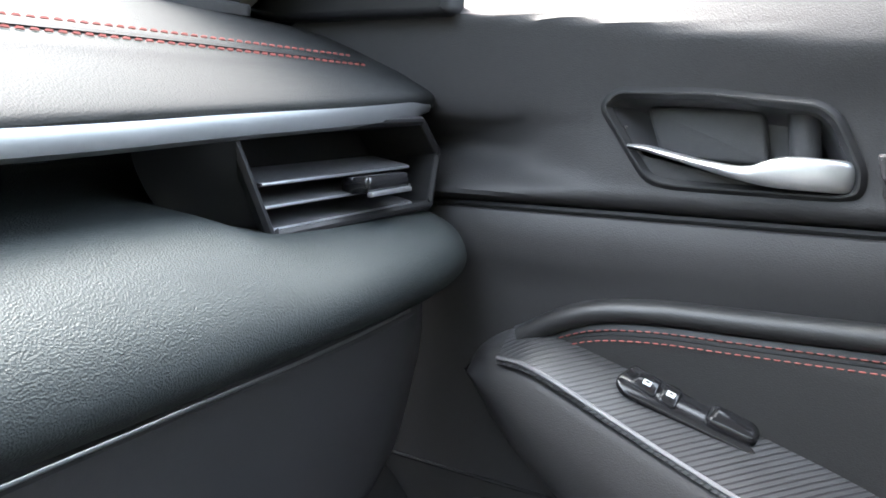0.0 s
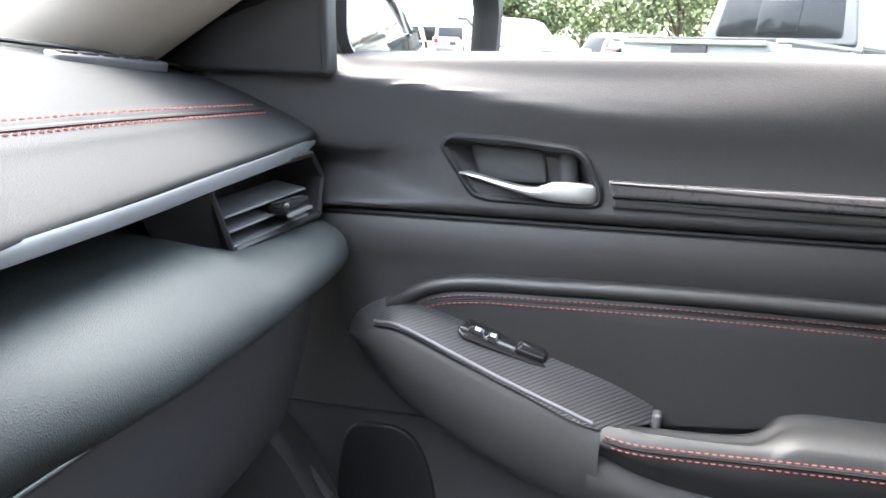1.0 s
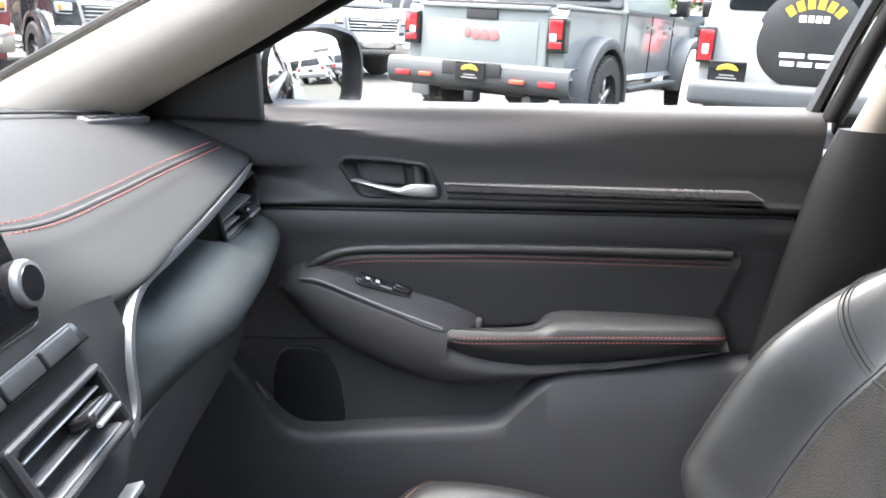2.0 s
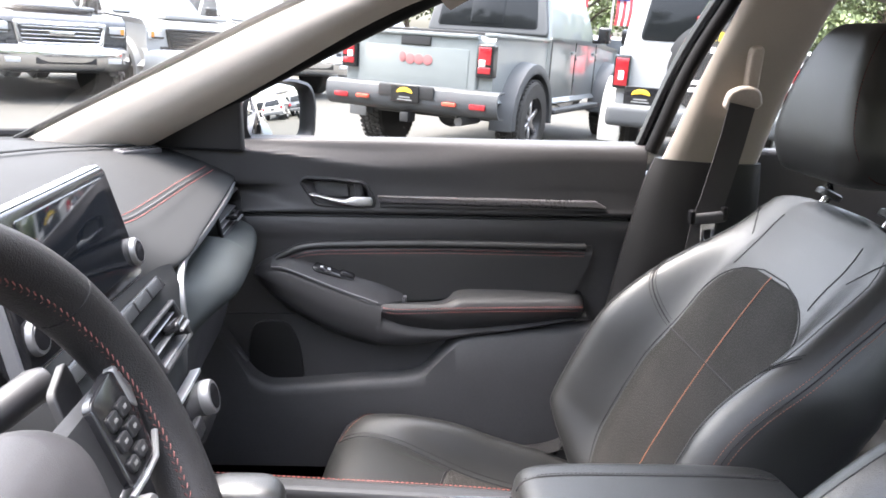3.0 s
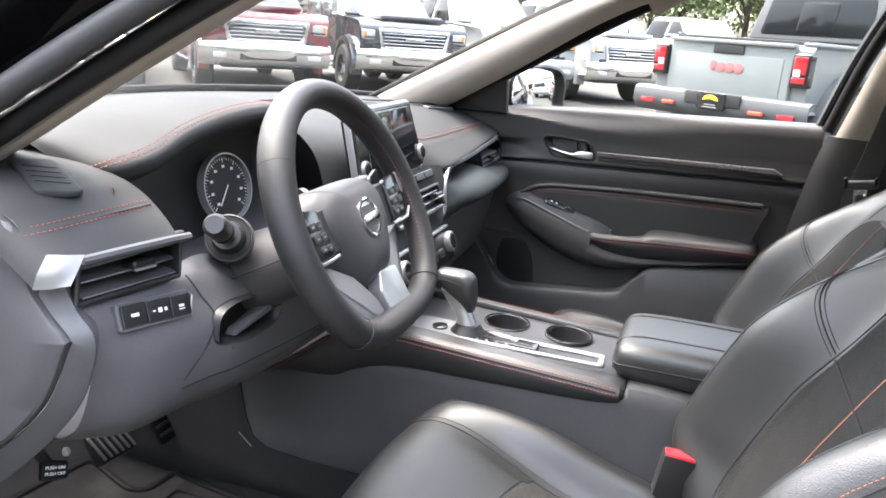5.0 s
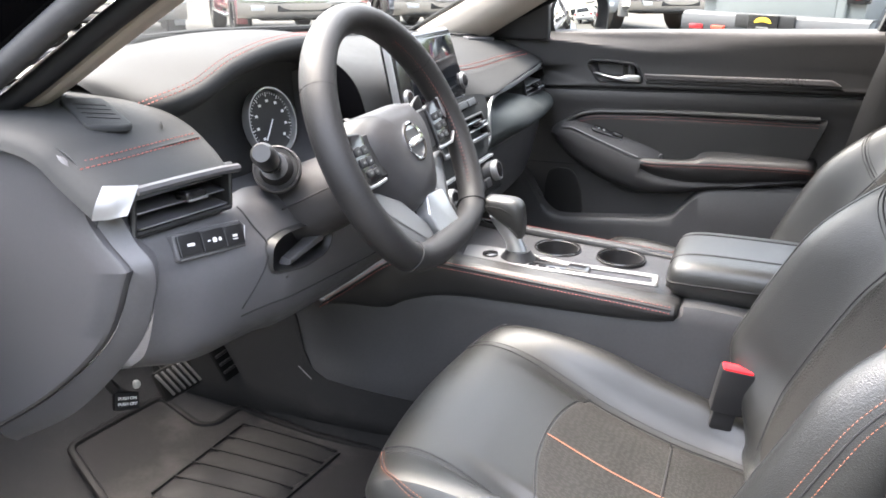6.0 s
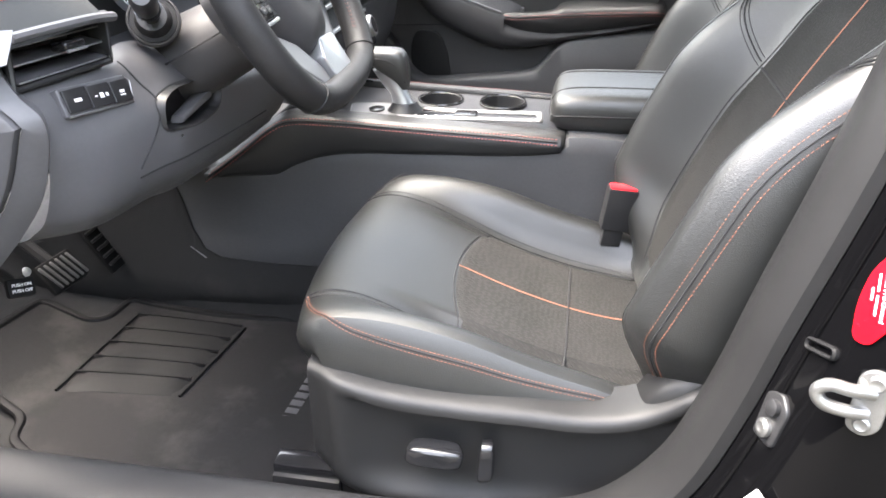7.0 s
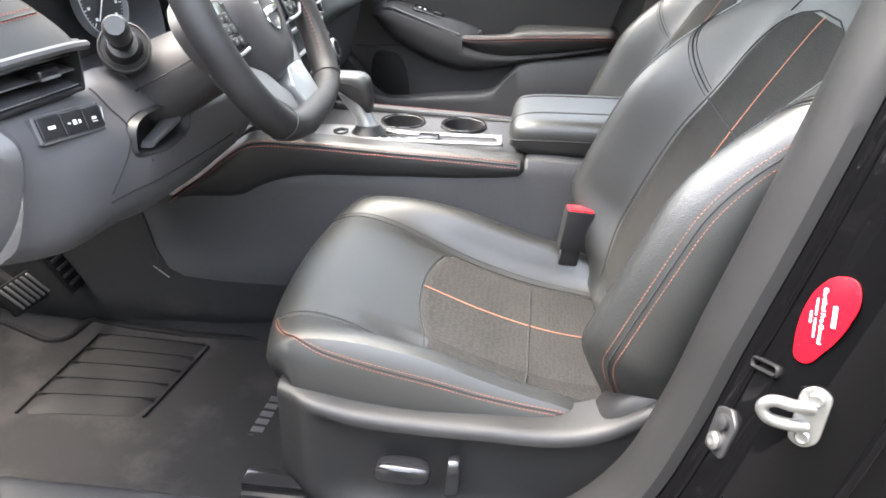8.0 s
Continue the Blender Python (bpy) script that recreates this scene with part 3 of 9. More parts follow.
# Passenger's side glass.
g1 = [[Vector((0.735, 0.12, 1.03)), Vector((0.735, -0.72, 1.06))], [Vector((0.69, 0.0, 1.2)), Vector((0.69, -0.76, 1.22))], [Vector((0.61, -0.22, 1.36)), Vector((0.61, -0.78, 1.385))]]
w2 = solid("window_2", loft(g1, 8, 8, curve=False), GLASS, "clear glass of the passenger's door, closed", kind="structure")
w2.visible_shadow = False
g2 = [[Vector((0.735, -0.85, 1.06)), Vector((0.72, -1.6, 1.09))], [Vector((0.69, -0.88, 1.22)), Vector((0.68, -1.55, 1.23))], [Vector((0.61, -0.9, 1.385)), Vector((0.60, -1.4, 1.36))]]
w3 = solid("window_3", loft(g2, 8, 8, curve=False), GLASS, "clear glass of the rear passenger's door", kind="structure")
w3.visible_shadow = False
for name, y0, z0, y1, z1 in (("window_frame_front", -0.672, 1.07, -0.765, 1.39), ("window_frame_rear", -0.875, 1.08, -0.925, 1.39)):
    solid(name, tube(spline([(0.705, y0, z0), (0.672, (y0 + y1) / 2 + 0.003, 1.24), (0.61, y1, z1)], 20), 0.014, 10, up=(0, 1, 0)), RUBBER, "black rubber window frame edge", kind="structure")
    solid(name + "_channel", tube(spline([(0.73, y0 + (0.018 if "front" in name else -0.018), z0), (0.70, (y0 + y1) / 2 + 0.02, 1.24), (0.635, y1 + 0.018, z1)], 20), 0.012, 8, up=(0, 1, 0)), GLOSS, "gloss black window channel", kind="structure")
sail = [(-0.30, 1.028), (-0.20, 1.094), (-0.130, 1.150), (-0.116, 1.150), (-0.110, 1.030)]
solid("mirror_sail_trim", plate(rounded(sail, 0.006), basis((0.70, 0, 0), (0, -1, 0), (0, 0, 1)), 0.022, 0.006), BLACK, "black triangular trim behind the door mirror", kind="structure")
solid("door_frame_front", tube(spline([(0.70, 0.27, 1.035), (0.69, 0.15, 1.118), (0.665, -0.03, 1.222), (0.63, -0.2, 1.315), (0.60, -0.3, 1.362)], 30), 0.018, 10), RUBBER, "black rubber window frame along the pillar", kind="structure")

# Passenger's B pillar, cloth above and plastic below.
up_rows = [[(0.685, -0.685, 1.05), (0.66, -0.70, 1.05), (0.655, -0.78, 1.05), (0.665, -0.86, 1.05), (0.70, -0.87, 1.05), (0.71, -0.77, 1.05)],
           [(0.655, -0.73, 1.22), (0.63, -0.742, 1.22), (0.622, -0.81, 1.22), (0.633, -0.89, 1.22), (0.67, -0.895, 1.22), (0.68, -0.81, 1.22)],
           [(0.60, -0.77, 1.39), (0.575, -0.785, 1.39), (0.565, -0.845, 1.39), (0.575, -0.925, 1.39), (0.61, -0.93, 1.39), (0.62, -0.84, 1.39)],
           [(0.57, -0.75, 1.43), (0.55, -0.80, 1.43), (0.54, -0.85, 1.43), (0.55, -0.96, 1.43), (0.59, -0.98, 1.43), (0.6, -0.84, 1.43)]]
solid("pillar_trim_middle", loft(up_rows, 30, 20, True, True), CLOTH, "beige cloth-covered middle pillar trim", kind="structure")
low_rows = [[(0.69, -0.675, 1.062), (0.66, -0.69, 1.062), (0.645, -0.77, 1.062), (0.655, -0.865, 1.062), (0.70, -0.88, 1.062), (0.71, -0.77, 1.062)],
            [(0.69, -0.652, 0.98), (0.655, -0.675, 0.98), (0.638, -0.77, 0.98), (0.65, -0.87, 0.98), (0.70, -0.89, 0.98), (0.71, -0.77, 0.98)],
            [(0.69, -0.615, 0.75), (0.65, -0.65, 0.75), (0.635, -0.77, 0.75), (0.65, -0.88, 0.75), (0.70, -0.9, 0.75), (0.71, -0.77, 0.75)],
            [(0.69, -0.58, 0.42), (0.65, -0.63, 0.42), (0.635, -0.77, 0.42), (0.65, -0.9, 0.42), (0.70, -0.92, 0.42), (0.71, -0.77, 0.42)]]
solid("pillar_trim_middle_lower", loft(low_rows, 30, 16, True, True), SHIELD, "black plastic lower middle pillar trim", kind="structure")

# Floor, tunnel wall, firewall, sills and the back of the cabin.
fl = []
for y, z in ((-1.9, 0.30), (-0.5, 0.27), (0.1, 0.275), (0.30, 0.285), (0.5, 0.305), (0.66, 0.332), (0.75, 0.37), (0.83, 0.52), (0.87, 0.95)):
    fl.append([Vector((x, y, z + 0.012 * abs(x) + (0.03 if abs(x) > 0.68 else 0))) for x in (-0.74, -0.6, -0.35, -0.1, 0.1, 0.35, 0.6, 0.74)])
solid("floor", loft(fl, 40, 50), CARPET, "dark grey carpeted car floor", kind="structure")
rows = []
for y, xt, zt in ((0.72, -0.19, 0.64), (0.55, -0.175, 0.64), (0.42, -0.165, 0.635), (0.385, -0.1645, 0.615), (0.365, -0.164, 0.555), (0.350, -0.163, 0.490), (0.33, -0.163, 0.452), (0.30, -0.162, 0.436), (0.2, -0.159, 0.428), (0.1, -0.151, 0.424), (-0.1, -0.148, 0.42)):
    rows.append([Vector((xt + (0.004 if z > 0.5 else lerp(-0.013, -0.001, (z - 0.29) / 0.21)) - 0.009 + 0.032 * smooth(0.36, 0.290, z), y, z)) for z in (lerp(zt, 0.287, k / 10) for k in range(11))])
solid("tunnel_carpet", thick(grid(rows), 0.004), CARPET, "dark carpet on the side of the tunnel", kind="structure")
solid("bulkhead", box((0, 0.90, 0.70), (1.5, 0.05, 0.62), 0.01), BLACK, "dark front wall behind the dashboard", kind="structure")
solid("rear_shelf", box((0, -1.75, 0.85), (1.4, 0.2, 0.5), 0.04), HARD, "dark shelf behind the rear seat", kind="structure")
solid("underbody", box((0, -0.5, 0.215), (1.56, 2.9, 0.06), 0.02), BLACK, "dark underside of the car", kind="structure")
solid("body_side_passenger", box((0.775, -0.55, 0.64), (0.07, 3.0, 0.76), 0.03), PAINT, "black outer side of the car", kind="structure")
solid("body_side_driver_front", box((-0.80, 0.86, 0.66), (0.14, 0.56, 0.74), 0.05), PAINT, "black front wing of the car", kind="structure")
solid("body_side_driver_rear", box((-0.82, -1.30, 0.68), (0.12, 1.1, 0.76), 0.05), PAINT, "black rear side of the car", kind="structure")
hood = [[Vector((0.80 * u, 0.86 + dy, z - 0.05 * u * u)) for u in (-1, -0.6, 0, 0.6, 1)] for dy, z in ((-0.02, 1.02), (0.3, 1.0), (0.7, 0.95), (1.1, 0.82), (1.2, 0.6))]
solid("bonnet", loft(hood, 24, 20), PAINT, "gloss black car bonnet", kind="structure")
solid("tunnel", loft([[(-0.17, y, 0.28), (-0.14, y, z), (0.0, y, z + 0.02), (0.14, y, z), (0.17, y, 0.28)] for y, z in ((-1.5, 0.42), (-0.6, 0.5), (0.2, 0.5), (0.8, 0.55))], 16, 12), CARPET, "carpeted centre tunnel", kind="structure")

# Rear passenger door trim and rear bench.
RD = basis((0.735, 0, 0), (0, -1, 0), (0, 0, 1))
solid("rear_door_trim", plate(rounded([(0.88, 0.42), (0.88, 1.085), (1.75, 1.10), (1.75, 0.42)], 0.02), RD, 0.03, 0.012), SOFT_DOOR, "black rear passenger door trim", kind="structure")
solid("rear_door_strip", plate(rounded([(0.95, 0.90), (0.95, 0.925), (1.7, 0.932), (1.7, 0.907)], 0.006), RD, 0.042, 0.004), GLOSS, "gloss black strip on the rear door trim", kind="structure")
solid("rear_door_armrest", plate(rounded([(0.95, 0.68), (0.95, 0.75), (1.7, 0.765), (1.7, 0.69)], 0.02), RD, 0.085, 0.02), LEATHER, "black armrest of the rear door", kind="structure")
solid("rear_door_recess", plate(rounded([(0.95, 0.775), (0.95, 0.885), (1.7, 0.89), (1.7, 0.785)], 0.02), RD, 0.036, 0.008), LEATHER, "black leather insert of the rear door trim", kind="structure")
bench = thing("rear_bench", (0, -1.45, 0.3), "black leather rear bench seat behind the front seats", "seat")
part("cushion", box((0, -1.35, 0.46), (1.26, 0.50, 0.20), 0.06, seg=4), LEATHER, bench)
part("backrest", box((0, -1.68, 0.80), (1.26, 0.18, 0.62), 0.07, Matrix.Rotation(radians(-20), 4, "X"), seg=4), LEATHER, bench)

# ---- passenger's front door trim ----
def DM(x):
    """The door's frame: u runs to the rear, v up, w into the car."""
    return basis((x, 0, 0), (0, -1, 0), (0, 0, 1))


def door_xy(pts):
    return [(-y, z) for y, z in pts]


def cut(bm, test):
    bmesh.ops.delete(bm, geom=[f for f in bm.faces if test(f.calc_center_median())], context="FACES")
    return bm


def inside(p, loop):
    hit = False
    for i in range(len(loop)):
        a, b = loop[i - 1], loop[i]
        if (a[1] > p[1]) != (b[1] > p[1]) and p[0] < (b[0] - a[0]) * (p[1] - a[1]) / (b[1] - a[1]) + a[0]:
            hit = not hit
    return hit


def along(pts, y):
    for (a0, b0), (a1, b1) in zip(pts, pts[1:]):
        if y >= a1:
            return lerp(b0, b1, min(1.0, max(0.0, (a0 - y) / (a0 - a1))))
    return pts[-1][1]


def belt_z(y):
    return 1.0565 - 0.0365 * y


def split_z(y):
    return 0.912 - 0.0335 * y


door = thing("passenger_door_trim", (0.70, -0.2, 0.40), "black inner trim of the closed passenger's door with red stitching", "car door")
BEZEL = [Vector(q) for q in rounded(door_xy([(0.0095, 0.976), (0.000, 0.987), (-0.054, 0.9875), (-0.112, 0.983), (-0.122, 0.976), (-0.1375, 0.948), (-0.137, 0.934), (-0.1255, 0.931), (-0.036, 0.9295), (-0.022, 0.933)]), 0.007)]
rows = []
for y in (0.40, 0.26, 0.20, 0.16, 0.12, 0.08, 0.04, 0.0, -0.06, -0.12, -0.18, -0.26, -0.4, -0.55, -0.665):
    zt, zs = belt_z(y), split_z(y)
    d = along([(0.30, 0.018), (0.10, 0.022), (0.0, 0.032), (-0.10, 0.045), (-0.24, 0.057), (-0.66, 0.060)], y)
    soft = smooth(-0.02, -0.50, y)
    pit = smooth(0.0, 0.12, y) * smooth(0.25, 0.18, y)
    rows.append([Vector((0.745, y, zt + 0.002)), Vector((0.728, y, zt)), Vector((0.713, y, zt - 0.003)), Vector((lerp(0.705, 0.704, soft), y, lerp(zt - 0.50 * d, zt - 0.010, soft))), Vector((lerp(0.695, 0.699, soft), y, lerp(zt - 0.92 * d, zt - 0.026, soft))),
                 Vector((lerp(0.692, 0.698, soft), y, lerp(zt - 1.15 * d, zt - 0.045, soft))), Vector((0.697 + 0.006 * pit, y, zt - 0.080)), Vector((0.697 + 0.022 * pit, y, lerp(zs, zt, 0.34))), Vector((0.695 + 0.033 * pit, y, zs + 0.020 + 0.016 * pit)),
                 Vector((0.693, y, zs + 0.010)), Vector((0.700 - 0.002 * pit, y, zs + 0.002)), Vector((0.714, y, zs - 0.002))])
upper = loft(rows, 70, 150)
hole = [(p.x, p.y) for p in inset([Vector(q) for q in BEZEL], 0.004)]
part("upper_panel", cut(upper, lambda c: inside((-c.y, c.z), hole) and c.x < 0.73), SOFT_DOOR, door)
inner = inset([Vector(q) for q in BEZEL], 0.006)
part("handle_bezel", ring([Vector(q) for q in inset([Vector(q) for q in BEZEL], -0.001)], inner, DM(0.703), 0.0115, 0.003), BLACK, door, "black surround of the door handle")
cup = [[DM(0.700) @ Vector((p.x, p.y, w)) for p in inset([Vector(q) for q in BEZEL], d)] for d, w in ((0.006, 0.004), (0.010, -0.016), (0.016, -0.022))]
part("handle_cup", grid(cup, True, "end"), HARD, door, "dark recessed cup behind the door handle")
part("cup_step", plate(rounded(door_xy([(-0.014, 0.977), (-0.082, 0.977), (-0.088, 0.946), (-0.026, 0.946)]), 0.006), DM(0.720), 0.008, 0.003), HARD_LOW, door)
part("lock_post", tube([(0.7135, -0.101, 0.985), (0.7125, -0.104, 0.968), (0.7125, -0.107, 0.944)], 0.0085, 16), HARD_LOW, door, "rounded black lock post in the handle cup")
lever = []
for y, zc, h, x in ((-0.011, 0.9535, 0.001, 0.693), (-0.022, 0.9525, 0.0016, 0.691), (-0.04, 0.949, 0.0020, 0.689), (-0.058, 0.9455, 0.0026, 0.687), (-0.078, 0.9425, 0.0040, 0.687), (-0.088, 0.9435, 0.0065, 0.6875), (-0.098, 0.9445, 0.0085, 0.688), (-0.118, 0.9445, 0.0087, 0.690), (-0.130, 0.944, 0.0082, 0.694), (-0.134, 0.9435, 0.0065, 0.701)):
    lever.append([Vector((x, y, zc + h)), Vector((x - 0.004, y, zc + h * 0.3)), Vector((x - 0.003, y, zc - h * 0.8)), Vector((x + 0.002, y, zc - h)), Vector((x + 0.012, y, zc - h * 0.6)), Vector((x + 0.012, y, zc + h * 0.7))])
part("door_handle", loft(lever, 24, 36, True, True), SATIN, door, "satin silver door release lever")
part("handle_web", plate(rounded(door_xy([(-0.013, 0.9525), (-0.04, 0.9475), (-0.1, 0.937), (-0.13, 0.936), (-0.128, 0.9335), (-0.034, 0.9335), (-0.026, 0.9365)]), 0.002), DM(0.708), 0.014, 0.003), HARD_LOW, door)
strip = rounded(door_xy([(-0.141, 0.9575), (-0.57, 0.9675), (-0.592, 0.956), (-0.590, 0.953), (-0.145, 0.944)]), 0.002)
part("trim_strip", plate(strip, DM(0.706), 0.0190, 0.003), STRIP, door, "dark satin strip along the door")
part("strip_ledge", plate(rounded(door_xy([(-0.146, 0.9435), (-0.59, 0.9525), (-0.60, 0.945), (-0.146, 0.934)]), 0.003), DM(0.706), 0.0155, 0.003), SOFT_DOOR, door)
part("split_gap", tube([(0.7005, y, split_z(y) - 0.002) for y in (0.30, 0.1, -0.2, -0.45, -0.64)], 0.0022, 6), SEAM, door)

# Middle band, recessed wall, bolster.
mid = []
for y in (0.42, 0.2, 0.05, -0.1, -0.3, -0.5, -0.645):
    zs = split_z(y)
    mid.append([Vector((0.715, y, zs - 0.001)), Vector((0.700, y, zs - 0.004)), Vector((0.694, y, zs - 0.016)), Vector((0.696, y, zs - 0.035)), Vector((0.703, y, zs - 0.055)), Vector((0.708, y, zs - 0.10)), Vector((0.708, y, 0.72)), Vector((0.706, y, 0.55)), Vector((0.70, y, 0.40))])
part("middle_panel", loft(mid, 60, 60), SOFT_DOOR, door)
def bolster_top(y):
    return along([(0.066, 0.806), (0.044, 0.826), (0.015, 0.844), (-0.025, 0.855), (-0.08, 0.860), (-0.576, 0.874)], y)


def bolster_low(y):
    return along([(0.066, 0.79), (-0.05, 0.77), (-0.2, 0.745), (-0.32, 0.76), (-0.545, 0.766), (-0.576, 0.77)], y)


rows = []
for k in range(41):
    t = k / 40
    col = []
    for x, f, dz in ((0.716, 0, -0.004), (0.703, 0, 0.0), (0.6935, 0, 0.008), (0.690, 0, 0.014), (0.6895, 0.25, 0), (0.6895, 0.5, 0), (0.6895, 0.75, 0), (0.690, 1, -0.004), (0.700, 1, 0.004), (0.716, 1, 0.010)):
        yt = lerp(0.066, -0.576, t)
        top_z = bolster_top(yt)
        z = lerp(top_z, bolster_low(yt), f) + (-dz if f == 0 else dz)
        end = lerp(-0.576, -0.545, min(1.0, max(0.0, (0.862 - z) / 0.096)))
        col.append(Vector((x, lerp(0.066, end, t), z)))
    rows.append(col)
rows.append([p + Vector((0.022, -0.004, 0)) for p in rows[-1]])
part("bolster", grid(rows), LEATHER_DOOR, door, "padded black leather door insert")
low_edge = [(0.050, 0.8135), (0.025, 0.829), (0.0, 0.8395), (-0.035, 0.8455), (-0.08, 0.8485), (-0.256, 0.8575), (-0.56, 0.8645)]
crease = spline([(0.6905, y, z) for y, z in low_edge], 60)
part("bolster_crease", tube([p + Vector((0.0035, 0, -0.003)) for p in crease], 0.0045, 8), LEATHER_DOOR, door)
part("bolster_roll", tube([p + Vector((0.003, 0, 0.0085)) for p in crease], 0.0098, 12, flat=0.8), LEATHER_DOOR, door)
for row_dz, first in ((-0.0030, 2), (-0.0098, 4)):
    part("stitching", stitches([p + Vector((-0.0019, 0, row_dz)) for p in crease[first:]], (-1, 0, 0), pitch=0.0052, run=0.0042, r=0.0005), RED_THREAD, door, "row of red stitching")
part("stitch_fold", tube([p + Vector((0.0002, 0, -0.0064)) for p in crease[3:]], 0.0013, 6), SEAM, door)

# Armrest: sections from its nose to its end.
def arm_section(y, zw, zi, zb, xi, xw=0.712):
    return [Vector((xw, y, zw)), Vector((lerp(xi, xw, 0.45), y, lerp(zi, zw, 0.5) + 0.001)), Vector((xi + 0.009, y, zi + 0.001)), Vector((xi + 0.001, y, zi - 0.006)), Vector((xi - 0.002, y, lerp(zi, zb, 0.4))),
            Vector((xi + 0.010, y, lerp(zi, zb, 0.82))), Vector((lerp(xi, xw, 0.55), y, zb)), Vector((xw, y, zb - 0.003))]


front = [arm_section(0.094, 0.795, 0.792, 0.785, 0.696), arm_section(0.084, 0.806, 0.800, 0.774, 0.684), arm_section(0.062, 0.818, 0.8065, 0.752, 0.672), arm_section(0.03, 0.822, 0.8055, 0.728, 0.663), arm_section(-0.02, 0.817, 0.7895, 0.699, 0.658),
         arm_section(-0.08, 0.798, 0.769, 0.673, 0.655), arm_section(-0.15, 0.777, 0.7465, 0.653, 0.653), arm_section(-0.158, 0.774, 0.745, 0.652, 0.653)]
part("armrest_front", loft(front, 70, 50, True, True), SOFT_DOOR, door, "grained black plastic nose of the armrest")
back = [arm_section(-0.158, 0.744, 0.748, 0.714, 0.652, 0.672), arm_section(-0.20, 0.744, 0.748, 0.699, 0.650, 0.676), arm_section(-0.28, 0.750, 0.752, 0.690, 0.650, 0.682), arm_section(-0.31, 0.770, 0.760, 0.692, 0.650, 0.708), arm_section(-0.34, 0.777, 0.762, 0.694, 0.650, 0.712),
        arm_section(-0.45, 0.778, 0.766, 0.708, 0.652, 0.712), arm_section(-0.54, 0.775, 0.768, 0.724, 0.658, 0.712), arm_section(-0.565, 0.77, 0.760, 0.716, 0.675, 0.712), arm_section(-0.572, 0.76, 0.75, 0.73, 0.70, 0.712)]
part("armrest_pad", loft(back, 70, 60, True, True), LEATHER_DOOR, door, "padded black leather armrest")
under = [arm_section(-0.150, 0.70, 0.722, 0.653, 0.6535), arm_section(-0.20, 0.70, 0.706, 0.653, 0.655), arm_section(-0.25, 0.70, 0.700, 0.660, 0.657), arm_section(-0.34, 0.70, 0.702, 0.679, 0.659), arm_section(-0.45, 0.70, 0.716, 0.697, 0.662), arm_section(-0.575, 0.74, 0.735, 0.722, 0.676)]
part("armrest_base", loft(under, 40, 20, True, True), SOFT_DOOR, door)
seam = spline([(0.6512, -0.160, 0.7435), (0.6465, -0.2, 0.743), (0.6465, -0.34, 0.7520), (0.6487, -0.46, 0.757), (0.655, -0.54, 0.758), (0.673, -0.566, 0.752)], 50)
part("armrest_stitching", joined(stitches(seam, (-1, 0, 0)), stitches([p + Vector((-0.0003, 0, -0.0085)) for p in seam], (-1, 0, 0))), RED_THREAD, door, "double row of red stitching")
part("armrest_seam", tube([p + Vector((0.001, 0, -0.0043)) for p in seam], 0.0022, 6), SEAM, door)
# The top of the nose: a carbon-pattern plate with the window switch.
top = []
for y, xw, zw, xi, zi in ((0.058, 0.698, 0.827, 0.673, 0.811), (0.03, 0.706, 0.836, 0.6665, 0.8115), (-0.02, 0.706, 0.827, 0.6625, 0.795), (-0.08, 0.706, 0.811, 0.6595, 0.774), (-0.15, 0.706, 0.793, 0.6575, 0.751), (-0.20, 0.7075, 0.775, 0.682, 0.752)):
    top.append([Vector((xw, y, zw)), Vector((lerp(xi, xw, 0.5), y, lerp(zi, zw, 0.5) + 0.0025)), Vector((xi, y, zi)), Vector((xi - 0.002, y, zi - 0.004))])
part("carbon_plate", thick(loft(top, 24, 40), 0.003), CARBON, door, "carbon-pattern plate on the armrest")
part("plate_edge", tube(spline([(s[2][0] - 0.001, s[2][1], s[2][2]) for s in top[:5]], 40), 0.0016, 8), SATIN_DARK, door, "thin light edge line of the plate")
sw_a, sw_b = Vector((0.684, -0.023, 0.8115)), Vector((0.690, -0.104, 0.7865))
ua = (sw_b - sw_a).normalized()
va = Vector((0.82, 0.0, 0.57))
SWM = basis(sw_a.lerp(sw_b, 0.5) + Vector((0, 0, 0.0015)), ua, va)
if SWM.col[2].z < 0:
    SWM = basis(sw_a.lerp(sw_b, 0.5) + Vector((0, 0, 0.0015)), ua, -va)
swo = rounded([(-0.046, -0.006), (-0.038, 0.013), (0.040, 0.013), (0.046, 0.004), (0.046, -0.011), (-0.038, -0.013)], 0.008)
part("switch_bezel", plate(swo, SWM, 0.004, 0.0015), GLOSS, door, "gloss black window switch panel")
part("window_switch", plate(rounded([(0.010, -0.0075), (0.010, 0.008), (0.036, 0.0085), (0.041, 0.003), (0.040, -0.0065)], 0.005), SWM, 0.0095, 0.005, 4), GLOSS, door)
for pts in ([(-0.037, -0.005), (-0.033, 0.007), (-0.020, 0.007), (-0.020, -0.007)], [(-0.018, -0.007), (-0.018, 0.007), (-0.007, 0.007), (-0.007, -0.008)]):
    part("lock_switch", plate(rounded(pts, 0.003), SWM, 0.0055, 0.001), GLOSS, door)
for x in (-0.0275, -0.0125):
    icon = part("switch_mark", box((0, 0, 0), (0.0052, 0.0036, 0.0004), 0, SWM @ Matrix.Translation((x, 0, 0.0057))), WHITE_INK, door)
    part("mark_slit", box((0, 0, 0), (0.0024, 0.0012, 0.0003), 0, SWM @ Matrix.Translation((x, 0.0004, 0.0061))), BLACK_INK, icon)
